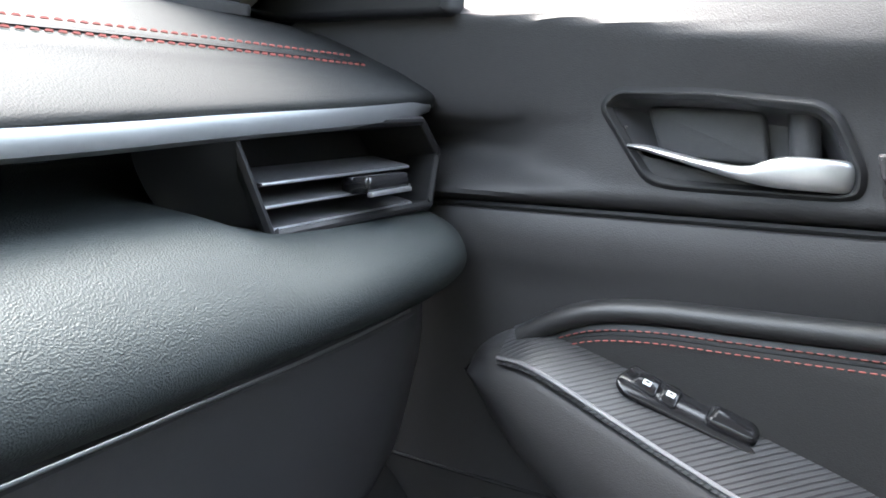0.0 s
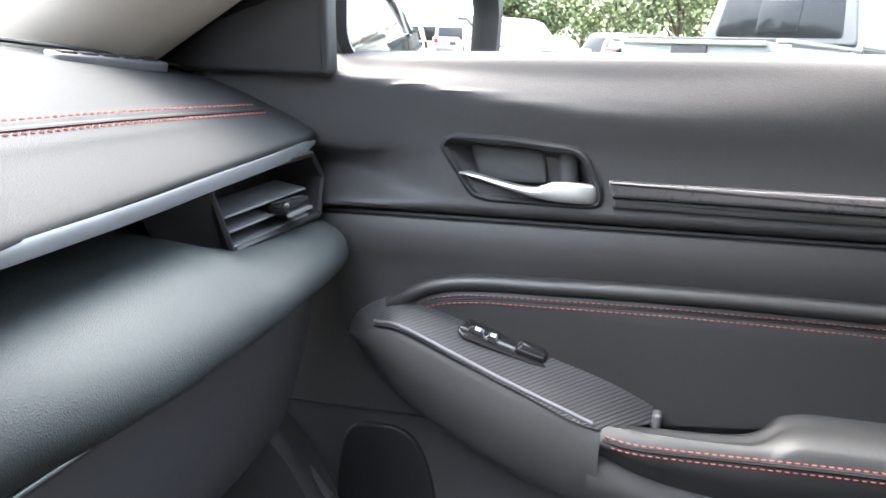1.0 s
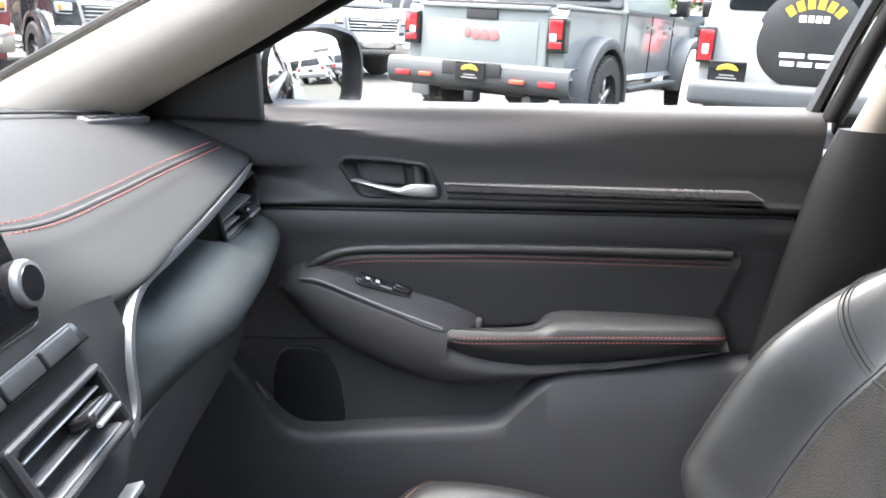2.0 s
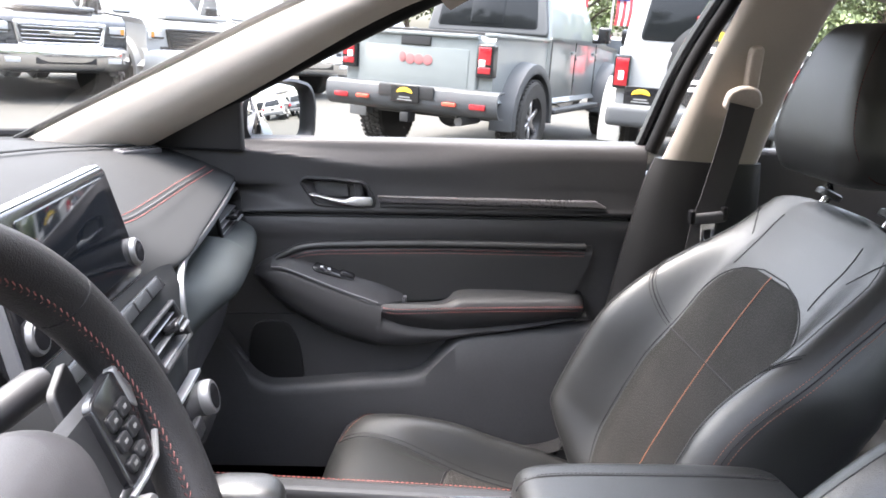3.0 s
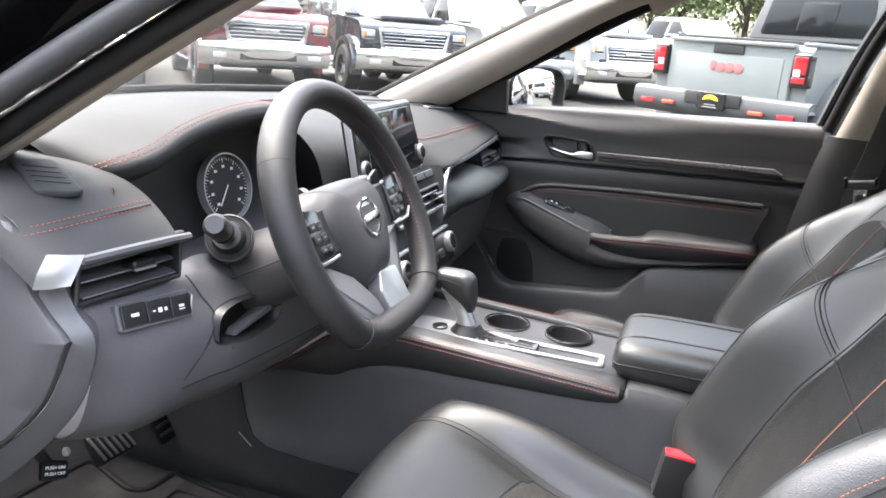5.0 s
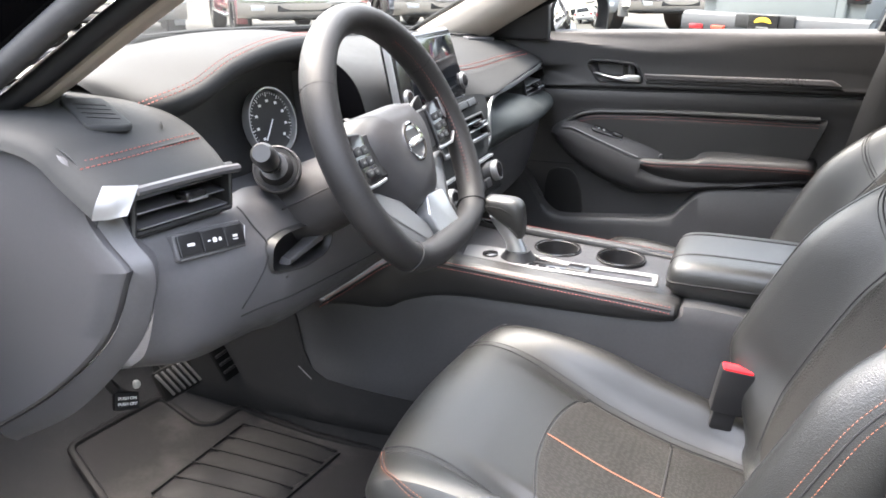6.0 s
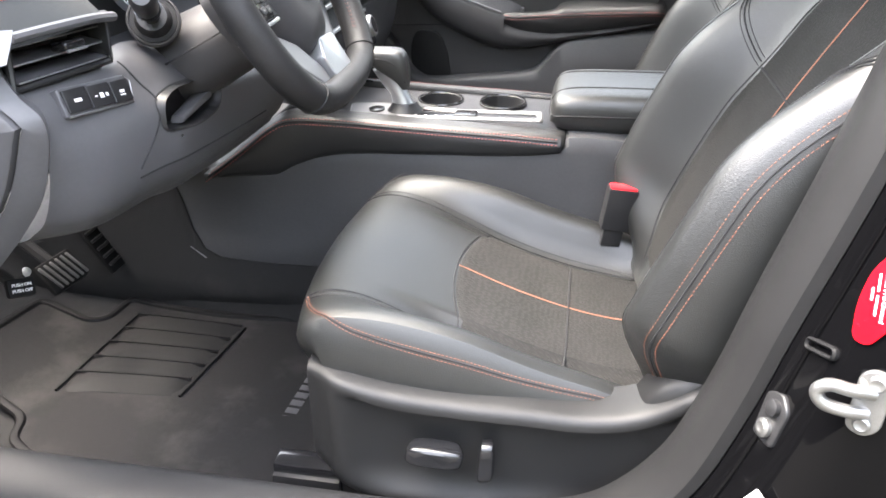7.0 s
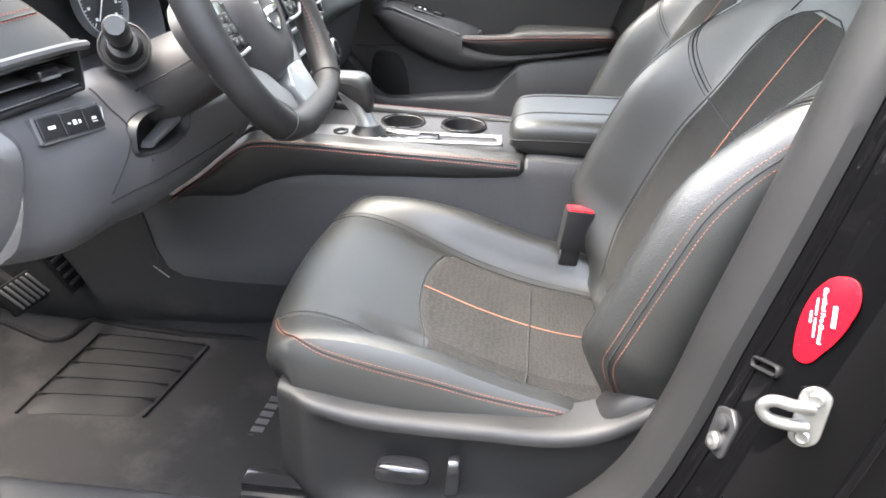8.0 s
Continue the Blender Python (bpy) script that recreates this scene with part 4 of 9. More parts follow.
part("pull_cup", plate(rounded(door_xy([(-0.204, 0.782), (-0.210, 0.748), (-0.31, 0.752), (-0.335, 0.770), (-0.345, 0.783)]), 0.008), DM(0.702), 0.006, 0.003), HARD, door, "grey plastic pull cup of the armrest")
part("pull_cup_wall", plate(rounded(door_xy([(-0.200, 0.758), (-0.200, 0.735), (-0.208, 0.735), (-0.208, 0.758)]), 0.003), DM(0.712), 0.034, 0.003), HARD, door)

# Lower part: recessed wall with a speaker, and the map pocket.
LIP = spline([(0.36, 0.775, 0), (0.25, 0.728, 0), (0.19, 0.70, 0), (0.148, 0.664, 0), (0.12, 0.622, 0), (0.097, 0.587, 0), (0.07, 0.566, 0), (0.045, 0.561, 0), (-0.02, 0.566, 0), (-0.12, 0.577, 0), (-0.205, 0.586, 0), (-0.245, 0.597, 0), (-0.275, 0.63, 0), (-0.305, 0.663, 0), (-0.34, 0.680, 0), (-0.45, 0.694, 0), (-0.62, 0.712, 0)], 90)
rows = [[Vector((x, p.x, p.y + dz)) for p in LIP] for x, dz in ((0.712, 0.002), (0.676, 0.002), (0.668, -0.001), (0.663, -0.008))]
rows.append([Vector((0.6615, p.x, min(p.y - 0.02, lerp(p.y, 0.55, 0.6)))) for p in LIP])
rows += [[Vector((x, p.x, z)) for p in LIP] for x, z in ((0.663, 0.50), (0.668, 0.38))]
part("map_pocket", grid(rows), HARD_LOW, door, "hard black plastic door pocket")
sp = rounded(door_xy([(0.107, 0.55), (0.106, 0.64), (0.094, 0.688), (0.027, 0.690), (0.002, 0.64), (-0.010, 0.55)]), 0.030, 8)
part("speaker_cover", plate(sp, DM(0.709), 0.006, 0.004), SHIELD, door, "black oval speaker cover")
part("bottle_rib", tube(spline([(0.70, 0.185, 0.690), (0.69, 0.152, 0.655), (0.685, 0.105, 0.607)], 12), 0.005, 8), HARD, door)
part("wall_seam", tube(spline([(0.7055, 0.18, 0.700), (0.7055, 0.1, 0.702), (0.7055, -0.03, 0.706)], 12), 0.0015, 6), SEAM, door)

# Door mirror outside the window.
mirror = thing("door_mirror", (0.86, 0.06, 1.03), "black door mirror housing outside the passenger's window", "mirror")
MM = basis((0.800, 0.066, 1.092), (0.80, -0.60, 0.0), (0.020, 0.027, 1.0))
mo = rounded([(-0.098, -0.035), (-0.098, 0.02), (-0.075, 0.058), (0.02, 0.068), (0.085, 0.055), (0.10, 0.02), (0.095, -0.06), (0.02, -0.066), (-0.07, -0.062)], 0.03, 6)
shell = [[MM @ Vector((p.x * s, p.y * s, w)) for p in [Vector(q) for q in mo]] for s, w in ((0.86, -0.006), (0.88, 0.006), (0.95, 0.016), (1.04, 0.012), (1.07, -0.01), (1.05, -0.05), (0.86, -0.09), (0.5, -0.115))]
part("housing", grid(shell, True, True), BLACK, mirror)
part("mirror_glass", plate([(p[0] * 0.87, p[1] * 0.87) for p in mo], MM @ Matrix.Translation((0, 0, -0.004)), 0.003, 0.001), MIRROR, mirror, "silvered mirror glass")
part("mount", box((0.775, 0.150, 1.035), (0.12, 0.05, 0.035), 0.012), BLACK, mirror)

# ---- dashboard ----
dash = thing("dashboard", (0, 0.4, 0.55), "black soft-touch dashboard with red stitching and a silver trim line", "dashboard")


def station(x, pts):
    return [Vector((x, y, z)) for y, z in pts]


pad = [station(0.70, [(0.42, 1.035), (0.33, 1.033), (0.24, 1.022), (0.17, 0.998), (0.148, 0.988), (0.132, 0.979), (0.131, 0.970)]),
       station(0.66, [(0.46, 1.042), (0.34, 1.038), (0.24, 1.024), (0.172, 0.999), (0.150, 0.989), (0.127, 0.978), (0.127, 0.969)]),
       station(0.50, [(0.59, 1.05), (0.42, 1.05), (0.28, 1.036), (0.175, 1.000), (0.150, 0.988), (0.119, 0.9705), (0.120, 0.962)]),
       station(0.35, [(0.68, 1.052), (0.46, 1.056), (0.30, 1.042), (0.178, 1.000), (0.150, 0.986), (0.113, 0.963), (0.115, 0.954)]),
       station(0.24, [(0.73, 1.054), (0.50, 1.062), (0.31, 1.048), (0.185, 1.004), (0.150, 0.985), (0.111, 0.957), (0.113, 0.947)]),
       station(0.14, [(0.76, 1.055), (0.52, 1.066), (0.32, 1.055), (0.20, 1.020), (0.165, 0.99), (0.145, 0.95), (0.145, 0.94)]),
       station(-0.02, [(0.79, 1.055), (0.54, 1.070), (0.34, 1.065), (0.23, 1.04), (0.18, 1.0), (0.165, 0.95), (0.165, 0.94)]),
       station(-0.20, [(0.76, 1.055), (0.52, 1.075), (0.36, 1.078), (0.26, 1.07), (0.20, 1.03), (0.175, 0.96), (0.175, 0.94)])]
part("upper_pad", grid([fair(c, 8) for c in zip(*[fair(r, 6) for r in pad])]), SOFT, dash, "grained black dashboard top")
part("dash_step", tube(spline([(0.68, 0.262, 1.032), (0.60, 0.30, 1.043), (0.45, 0.37, 1.055), (0.25, 0.43, 1.064), (0, 0.46, 1.074)], 40), 0.004, 8, flat=0.5), SOFT, dash)
part("defroster_vent", plate(rounded([(-0.05, -0.012), (-0.05, 0.012), (0.05, 0.012), (0.05, -0.012)], 0.006), basis((0.60, 0.275, 1.031), (0.92, -0.38, -0.05), (0.36, 0.92, 0.13)), 0.008, 0.002), HARD, dash)
for x in (-0.036, -0.018, 0, 0.018, 0.036):
    part("defroster_slot", box((0, 0, 0), (0.013, 0.010, 0.002), 0, basis((0.60, 0.275, 1.031), (0.92, -0.38, -0.05), (0.36, 0.92, 0.13)) @ Matrix.Translation((x, 0, 0.0085))), SEAM, dash)
for k, (dy, dz) in enumerate(((0.0, 0.0), (0.013, 0.0062))):
    path = spline([(0.662, 0.162 + dy, 0.9965 + dz), (0.50, 0.168 + dy, 0.9985 + dz), (0.35, 0.172 + dy, 0.9985 + dz), (0.24, 0.176 + dy, 1.0015 + dz), (0.15, 0.19 + dy, 1.014 + dz)], 80)
    part("stitching", stitches(path, (0, -0.4, 0.9), slant=0.15), RED_THREAD, dash, "red stitching along the dashboard top")
path = spline([(0.665, 0.1685, 0.998), (0.50, 0.1745, 1.0), (0.35, 0.1785, 1.0), (0.24, 0.183, 1.003), (0.15, 0.197, 1.018)], 60)
part("stitch_groove", tube(path, 0.003, 6, flat=0.5), SEAM, dash)

# Silver trim line from the outer vent to the centre stack.
trim = spline([(0.687, 0.128, 0.9695), (0.60, 0.120, 0.9645), (0.50, 0.116, 0.960), (0.42, 0.113, 0.956), (0.33, 0.111, 0.953), (0.275, 0.1115, 0.9510), (0.248, 0.110, 0.9475), (0.225, 0.107, 0.940), (0.207, 0.103, 0.926), (0.196, 0.099, 0.905), (0.190, 0.095, 0.882), (0.180, 0.092, 0.868), (0.150, 0.088, 0.859), (0.10, 0.084, 0.855)], 90)
rows = []
for i, (p, t, s, u) in enumerate(frames_along(trim, (0, -1, 0.35))):
    wide = 0.0034 * smooth(0, 4, i) + 0.0028
    a = Vector((0, -0.93, 0.3)).cross(t).normalized()
    if a.dot(Vector((-0.5, 0, 1))) < 0:
        a = -a
    o = Vector((0, -0.93, 0.3))
    rows.append([p + a * wide * 0.9 - o * 0.004, p + a * wide * 0.8 + o * 0.003, p + a * wide * 0.1 + o * 0.0030, p - a * wide * 0.8 + o * 0.0005, p - a * wide * 0.9 - o * 0.006])
part("silver_trim", grid(rows), SATIN_TRIM, dash, "satin silver trim line")

# Lower passenger pad with the slot under the trim, and the glovebox.
lower = [station(0.700, [(0.16, 0.950), (0.17, 0.92), (0.17, 0.900), (0.158, 0.896), (0.140, 0.886), (0.135, 0.868), (0.138, 0.856), (0.15, 0.848)]),
         station(0.688, [(0.16, 0.950), (0.17, 0.92), (0.158, 0.902), (0.133, 0.900), (0.108, 0.890), (0.100, 0.872), (0.108, 0.857), (0.122, 0.842)]),
         station(0.66, [(0.19, 0.950), (0.21, 0.925), (0.185, 0.906), (0.122, 0.903), (0.092, 0.891), (0.082, 0.873), (0.090, 0.858), (0.115, 0.839)]),
         station(0.53, [(0.19, 0.950), (0.215, 0.928), (0.185, 0.910), (0.113, 0.905), (0.079, 0.891), (0.067, 0.873), (0.077, 0.858), (0.112, 0.838)]),
         station(0.47, [(0.19, 0.953), (0.215, 0.937), (0.185, 0.925), (0.109, 0.918), (0.075, 0.896), (0.063, 0.873), (0.074, 0.858), (0.111, 0.837)]),
         station(0.36, [(0.18, 0.95), (0.20, 0.933), (0.175, 0.924), (0.106, 0.918), (0.073, 0.898), (0.061, 0.873), (0.073, 0.858), (0.111, 0.836)]),
         station(0.28, [(0.14, 0.945), (0.140, 0.928), (0.124, 0.918), (0.101, 0.911), (0.083, 0.895), (0.076, 0.874), (0.086, 0.857), (0.112, 0.835)]),
         station(0.225, [(0.126, 0.938), (0.118, 0.925), (0.109, 0.912), (0.103, 0.900), (0.098, 0.885), (0.093, 0.868), (0.098, 0.850), (0.114, 0.832)]),
         station(0.190, [(0.130, 0.936), (0.122, 0.920), (0.113, 0.907), (0.107, 0.896), (0.102, 0.881), (0.098, 0.864), (0.102, 0.848), (0.114, 0.831)]),
         station(0.10, [(0.130, 0.930), (0.122, 0.915), (0.116, 0.900), (0.110, 0.885), (0.105, 0.872), (0.100, 0.860), (0.090, 0.846), (0.088, 0.826)])]
part("lower_pad", grid([fair(c, 8) for c in zip(*[fair(r, 6) for r in lower])]), PAD_LOW, dash, "grained black padded lower dashboard")
glove = [station(0.695, [(0.138, 0.840), (0.132, 0.834), (0.136, 0.78), (0.17, 0.68), (0.27, 0.61), (0.45, 0.58)]),
         station(0.64, [(0.122, 0.837), (0.115, 0.832), (0.126, 0.78), (0.16, 0.67), (0.26, 0.60), (0.45, 0.57)]),
         station(0.45, [(0.120, 0.835), (0.1115, 0.830), (0.123, 0.775), (0.16, 0.66), (0.25, 0.59), (0.45, 0.56)]),
         station(0.24, [(0.120, 0.832), (0.112, 0.826), (0.122, 0.77), (0.15, 0.65), (0.25, 0.58), (0.45, 0.55)]),
         station(0.15, [(0.118, 0.830), (0.112, 0.822), (0.12, 0.76), (0.15, 0.65), (0.25, 0.58), (0.45, 0.55)])]
part("glovebox_lid", loft(glove, 40, 40), HARD, dash, "hard black plastic glovebox lid")
# The highlight along the glovebox crease, laid on as a thin grey tube.
part("glovebox_glint", tube(spline([(0.655, 0.1165, 0.8365), (0.56, 0.1115, 0.8345), (0.45, 0.1105, 0.8335), (0.36, 0.1105, 0.8325), (0.28, 0.1115, 0.8315)], 30), 0.0010, 6), SATIN_DARK, dash, "fine grey line painting the highlight along the glovebox gap")


# Air vents.
def vent(o, u, v, w, h, tab_x, name_label, skew=0.0, slats=3, keep=0.0, low=-0.30, high=0.30, tab_y=0.004, tab_w=0.032):
    m = basis(o, u, v)
    rim = rounded([(-w / 2, -h / 2), (-w / 2 - skew, h / 2), (w / 2 - skew + keep, h / 2), (w / 2 + abs(skew) * 0.5 + keep * 0.3, h * 0.1), (w / 2, -h / 2)], 0.004)
    hole_ = inset([Vector(p) for p in rim], 0.006)
    fr = part("air_vent", ring([Vector(p) for p in rim], hole_, m, 0.006, 0.002), BLACK, dash, name_label)
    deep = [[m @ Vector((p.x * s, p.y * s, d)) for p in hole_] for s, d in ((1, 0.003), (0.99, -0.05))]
    # Near-black walls: the shade of the duct's depth is in the colour.
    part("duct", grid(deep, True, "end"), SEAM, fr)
    for i in range(slats):
        yy = lerp(h * low, h * high, i / (slats - 1))
        sl = box((0, 0, 0), (w - 0.018, 0.0028, 0.03), 0.001)
        bmesh.ops.transform(sl, matrix=m @ Matrix.Translation((-skew * 0.4, yy, -0.014)) @ Matrix.Rotation(radians(14), 4, "X"), verts=sl.verts)
        part("slat", sl, HARD, fr)
        ed = box((0, 0, 0), (w - 0.02, 0.0016, 0.0016), 0.0005)
        bmesh.ops.transform(ed, matrix=m @ Matrix.Translation((-skew * 0.4, yy - 0.0036, 0.0012)), verts=ed.verts)
        part("slat_edge", ed, SATIN, fr)
    tab = box((0, 0, 0), (tab_w, 0.010, 0.022), 0.004, seg=3)
    bmesh.ops.transform(tab, matrix=m @ Matrix.Translation((tab_x, tab_y, 0.006)), verts=tab.verts)
    part("slider_tab", tab, GLOSS, fr, "gloss black slider with a silver edge")
    lip = box((0, 0, 0), (tab_w - 0.002, 0.003, 0.004), 0.001)
    bmesh.ops.transform(lip, matrix=m @ Matrix.Translation((tab_x, tab_y - 0.0055, 0.0165)), verts=lip.verts)
    part("tab_edge", lip, SATIN, fr)
    return fr


vent((0.598, 0.123, 0.9325), (1, -0.02, 0.02), (0, 0.12, 1), 0.150, 0.062, 0.014, "black air vent at the dashboard's end", 0.022, 3, 0.020, low=-0.34, high=0.04, tab_y=-0.008, tab_w=0.042)
part("slot_cheek", loft([[(0.503, 0.118, 0.958), (0.507, 0.122, 0.945), (0.517, 0.124, 0.925), (0.526, 0.124, 0.902)], [(0.47, 0.150, 0.956), (0.475, 0.158, 0.945), (0.485, 0.160, 0.925), (0.495, 0.150, 0.905)]], 12, 8), BLACK, dash)

# Centre stack.
stack = [station(0.205, [(0.116, 0.958), (0.105, 0.925), (0.103, 0.89), (0.104, 0.862), (0.106, 0.83)]),
         station(0.15, [(0.124, 0.965), (0.104, 0.92), (0.092, 0.88), (0.084, 0.855), (0.094, 0.82)]),
         station(0.0, [(0.128, 0.97), (0.098, 0.92), (0.074, 0.87), (0.06, 0.82), (0.05, 0.75)]),
         station(-0.17, [(0.128, 0.97), (0.098, 0.92), (0.076, 0.87), (0.065, 0.82), (0.06, 0.75)]),
         station(-0.22, [(0.15, 0.97), (0.12, 0.92), (0.10, 0.87), (0.09, 0.82), (0.08, 0.75)])]
part("console_fascia", loft(stack, 40, 40), SOFT, dash, "grained black fascia round the centre vents")
for x in (-0.055, 0.075):
    vent((x, 0.088, 0.912), (1, 0, 0), (0, 0.46, 0.89), 0.115, 0.052, 0.02, "black centre air vent", 0.0)
SM = basis((-0.008, 0.152, 1.031), (1, 0, 0), (0, 0.24, 0.97))
SCREEN_O = [(-0.150, -0.066), (-0.142, 0.064), (0.116, 0.066), (0.138, -0.066)]
tablet = part("touch_screen", plate(rounded(SCREEN_O, 0.010), SM @ Matrix.Translation((0, 0, -0.012)), 0.022, 0.004), GLOSS, dash, "dark touch screen with two silver knobs, switched off")
part("screen_glass", plate(rounded([(-0.104, -0.052), (-0.100, 0.055), (0.096, 0.056), (0.106, -0.052)], 0.003), SM @ Matrix.Translation((0, 0, 0.0085)), 0.003, 0.001), SCREEN, tablet, "dark glass")
part("screen_edge", ring(rounded([(x * 1.022, y * 1.045) for x, y in SCREEN_O], 0.012), rounded([(x * 0.996, y * 0.99) for x, y in SCREEN_O], 0.008), SM @ Matrix.Translation((0, 0, -0.006)), 0.012, 0.002), SATIN, tablet, "thin silver edge of the screen")
for x in (-0.126, 0.129):
    km = SM @ Matrix.Translation((x, -0.038, -0.002))
    part("knob", turned([(0.0165, 0), (0.0165, 0.014), (0.015, 0.017), (0.0125, 0.0175)], 32, km), SATIN_DARK, tablet, "knurled silver knob")
    part("knob_face", turned([(0.0125, 0.0165), (0.012, 0.0180), (0.006, 0.0182)], 24, km), GLOSS, tablet)
BR = basis((-0.01, 0.116, 0.953), (1, 0, 0), (0, 0.5, 0.87))
strip_b = part("button_strip", plate(rounded([(-0.13, -0.009), (-0.13, 0.009), (0.15, 0.009), (0.16, -0.009)], 0.004), BR, 0.006, 0.002), GLOSS, dash, "gloss black button strip under the screen")
for i in range(6):
    part("screen_button", plate(rounded([(-0.0205, -0.0065), (-0.0205, 0.0065), (0.0205, 0.0065), (0.0205, -0.0065)], 0.002), BR @ Matrix.Translation((-0.103 + 0.045 * i, 0, 0.0055)), 0.003, 0.001), BLACK, strip_b)
CM = basis((-0.02, 0.061, 0.822), (1, 0, 0), (0, 0.30, 0.954))
part("climate_panel", plate(rounded([(-0.15, -0.035), (-0.15, 0.032), (0.13, 0.032), (0.14, -0.035)], 0.012), CM, 0.010, 0.004), GLOSS, dash, "gloss black climate panel")
part("climate_line", plate(rounded([(-0.15, 0.030), (-0.15, 0.035), (0.13, 0.035), (0.13, 0.030)], 0.001), CM, 0.012, 0.001), SATIN, dash)
for x in (-0.118, 0.115):
    km = CM @ Matrix.Translation((x, 0.002, 0.008))
    part("climate_knob", turned([(0.021, 0), (0.021, 0.011), (0.019, 0.014), (0.016, 0.0145)], 36, km), SATIN_DARK, dash, "silver ringed climate knob")
    part("climate_knob_face", turned([(0.016, 0.0135), (0.015, 0.0148), (0.008, 0.015)], 24, km), GLOSS, dash)
for i in range(5):
    part("climate_button", plate(rounded([(-0.014, -0.009), (-0.014, 0.009), (0.014, 0.009), (0.014, -0.009)], 0.003), CM @ Matrix.Translation((-0.068 + 0.034 * i, -0.012, 0.008)), 0.005, 0.002), BLACK, dash)

# Driver's side: hood over the instruments, dial, end pad, left vent.
hood_edge = [(-0.566, 0.315, 1.030), (-0.558, 0.275, 1.046), (-0.536, 0.250, 1.058), (-0.515, 0.240, 1.067), (-0.477, 0.232, 1.085), (-0.44, 0.227, 1.096), (-0.38, 0.222, 1.106), (-0.30, 0.225, 1.108), (-0.22, 0.24, 1.10), (-0.17, 0.27, 1.085)]
rows = []
for p in even(spline(hood_edge, 120), 44):
    x, y, z = p
    far = 0.42 + 0.36 * max(0, 1 - (x / 0.62) ** 2)
    rows.append(fair([Vector((x, far, 1.045)), Vector((x, lerp(y, far, 0.6), lerp(z, 1.075, 0.6) + 0.006)), Vector((x, lerp(y, far, 0.25), z + 0.006)), Vector((x, y + 0.02, z + 0.003)), Vector((x, y, z - 0.006)), Vector((x + 0.01, y + 0.004, z - 0.022)), Vector((x + 0.012, y + 0.035, z - 0.036)), Vector((x + 0.01, y + 0.10, z - 0.046))], 6))
part("instrument_hood", grid(rows), SOFT, dash, "grained black hood over the instruments")
for dy, dz in ((0.004, 0.0035), (0.013, 0.006)):
    path = spline([(x, y + dy, z + dz) for x, y, z in hood_edge[:9]], 70)
    part("hood_stitching", stitches(path, (0, -0.3, 0.95)), RED_THREAD, dash, "red stitching along the hood")
bez = [[(x, y, z) for x, y, z in r] for r in ([(-0.60, 0.24, 1.03), (-0.58, 0.25, 0.97), (-0.54, 0.24, 0.91), (-0.38, 0.22, 0.885), (-0.22, 0.24, 0.90), (-0.19, 0.27, 1.06)], [(-0.54, 0.31, 1.03), (-0.535, 0.315, 0.97), (-0.50, 0.31, 0.92), (-0.38, 0.30, 0.905), (-0.22, 0.31, 0.92), (-0.2, 0.32, 1.04)])]
part("instrument_surround", loft(bez, 40, 6), HARD, dash, "dark surround of the instruments")
part("instrument_panel", plate(rounded([(-0.56, 0.88), (-0.56, 1.045), (-0.46, 1.07), (-0.10, 1.06), (-0.10, 0.88)], 0.02), basis((0, 0.33, 0), (1, 0, 0), (0, 0, 1)), 0.01, 0.003), HARD_LOW, dash, "dark instrument panel")
GM = basis((-0.340, 0.268, 0.984), (0.97, -0.1, 0.0), (0, 0.22, 1)) @ Matrix.Scale(0.80, 4)
dial = part("dial", turned([(0.060, -0.012), (0.060, -0.002), (0.001, -0.002)], 48, GM), BLACK, dash, "black round dial with white marks")
part("dial_ring", turned([(0.060, -0.01), (0.0625, 0.006), (0.0655, 0.006), (0.067, -0.01)], 48, GM, False), SATIN, dial, "silver ring of the dial")
ticks = []
for i in range(41):
    a = radians(225 - 270 * i / 40)
    big_tick = i % 5 == 0
    tk = box((0, 0, 0), (0.008 if big_tick else 0.004, 0.0016 if big_tick else 0.0008, 0.0005), 0)
    bmesh.ops.transform(tk, matrix=GM @ Matrix.Rotation(a, 4, "Z") @ Matrix.Translation((0.052 if big_tick else 0.054, 0, 0)), verts=tk.verts)
    ticks.append(tk)
for i in range(9):
    a = radians(225 - 270 * i / 8)
    tk = box((0, 0, 0), (0.007, 0.005, 0.0005), 0)
    bmesh.ops.transform(tk, matrix=GM @ Matrix.Translation((0.040 * math.cos(a), 0.040 * math.sin(a), 0)), verts=tk.verts)
    ticks.append(tk)
part("dial_marks", joined(*ticks), WHITE_INK, dial, "white dial marks")
nd = box((0, 0, 0), (0.046, 0.0022, 0.001), 0)
bmesh.ops.transform(nd, matrix=GM @ Matrix.Rotation(radians(232), 4, "Z") @ Matrix.Translation((0.018, 0, 0.002)), verts=nd.verts)
part("needle", nd, WHITE_INK, dial)
endpad = []
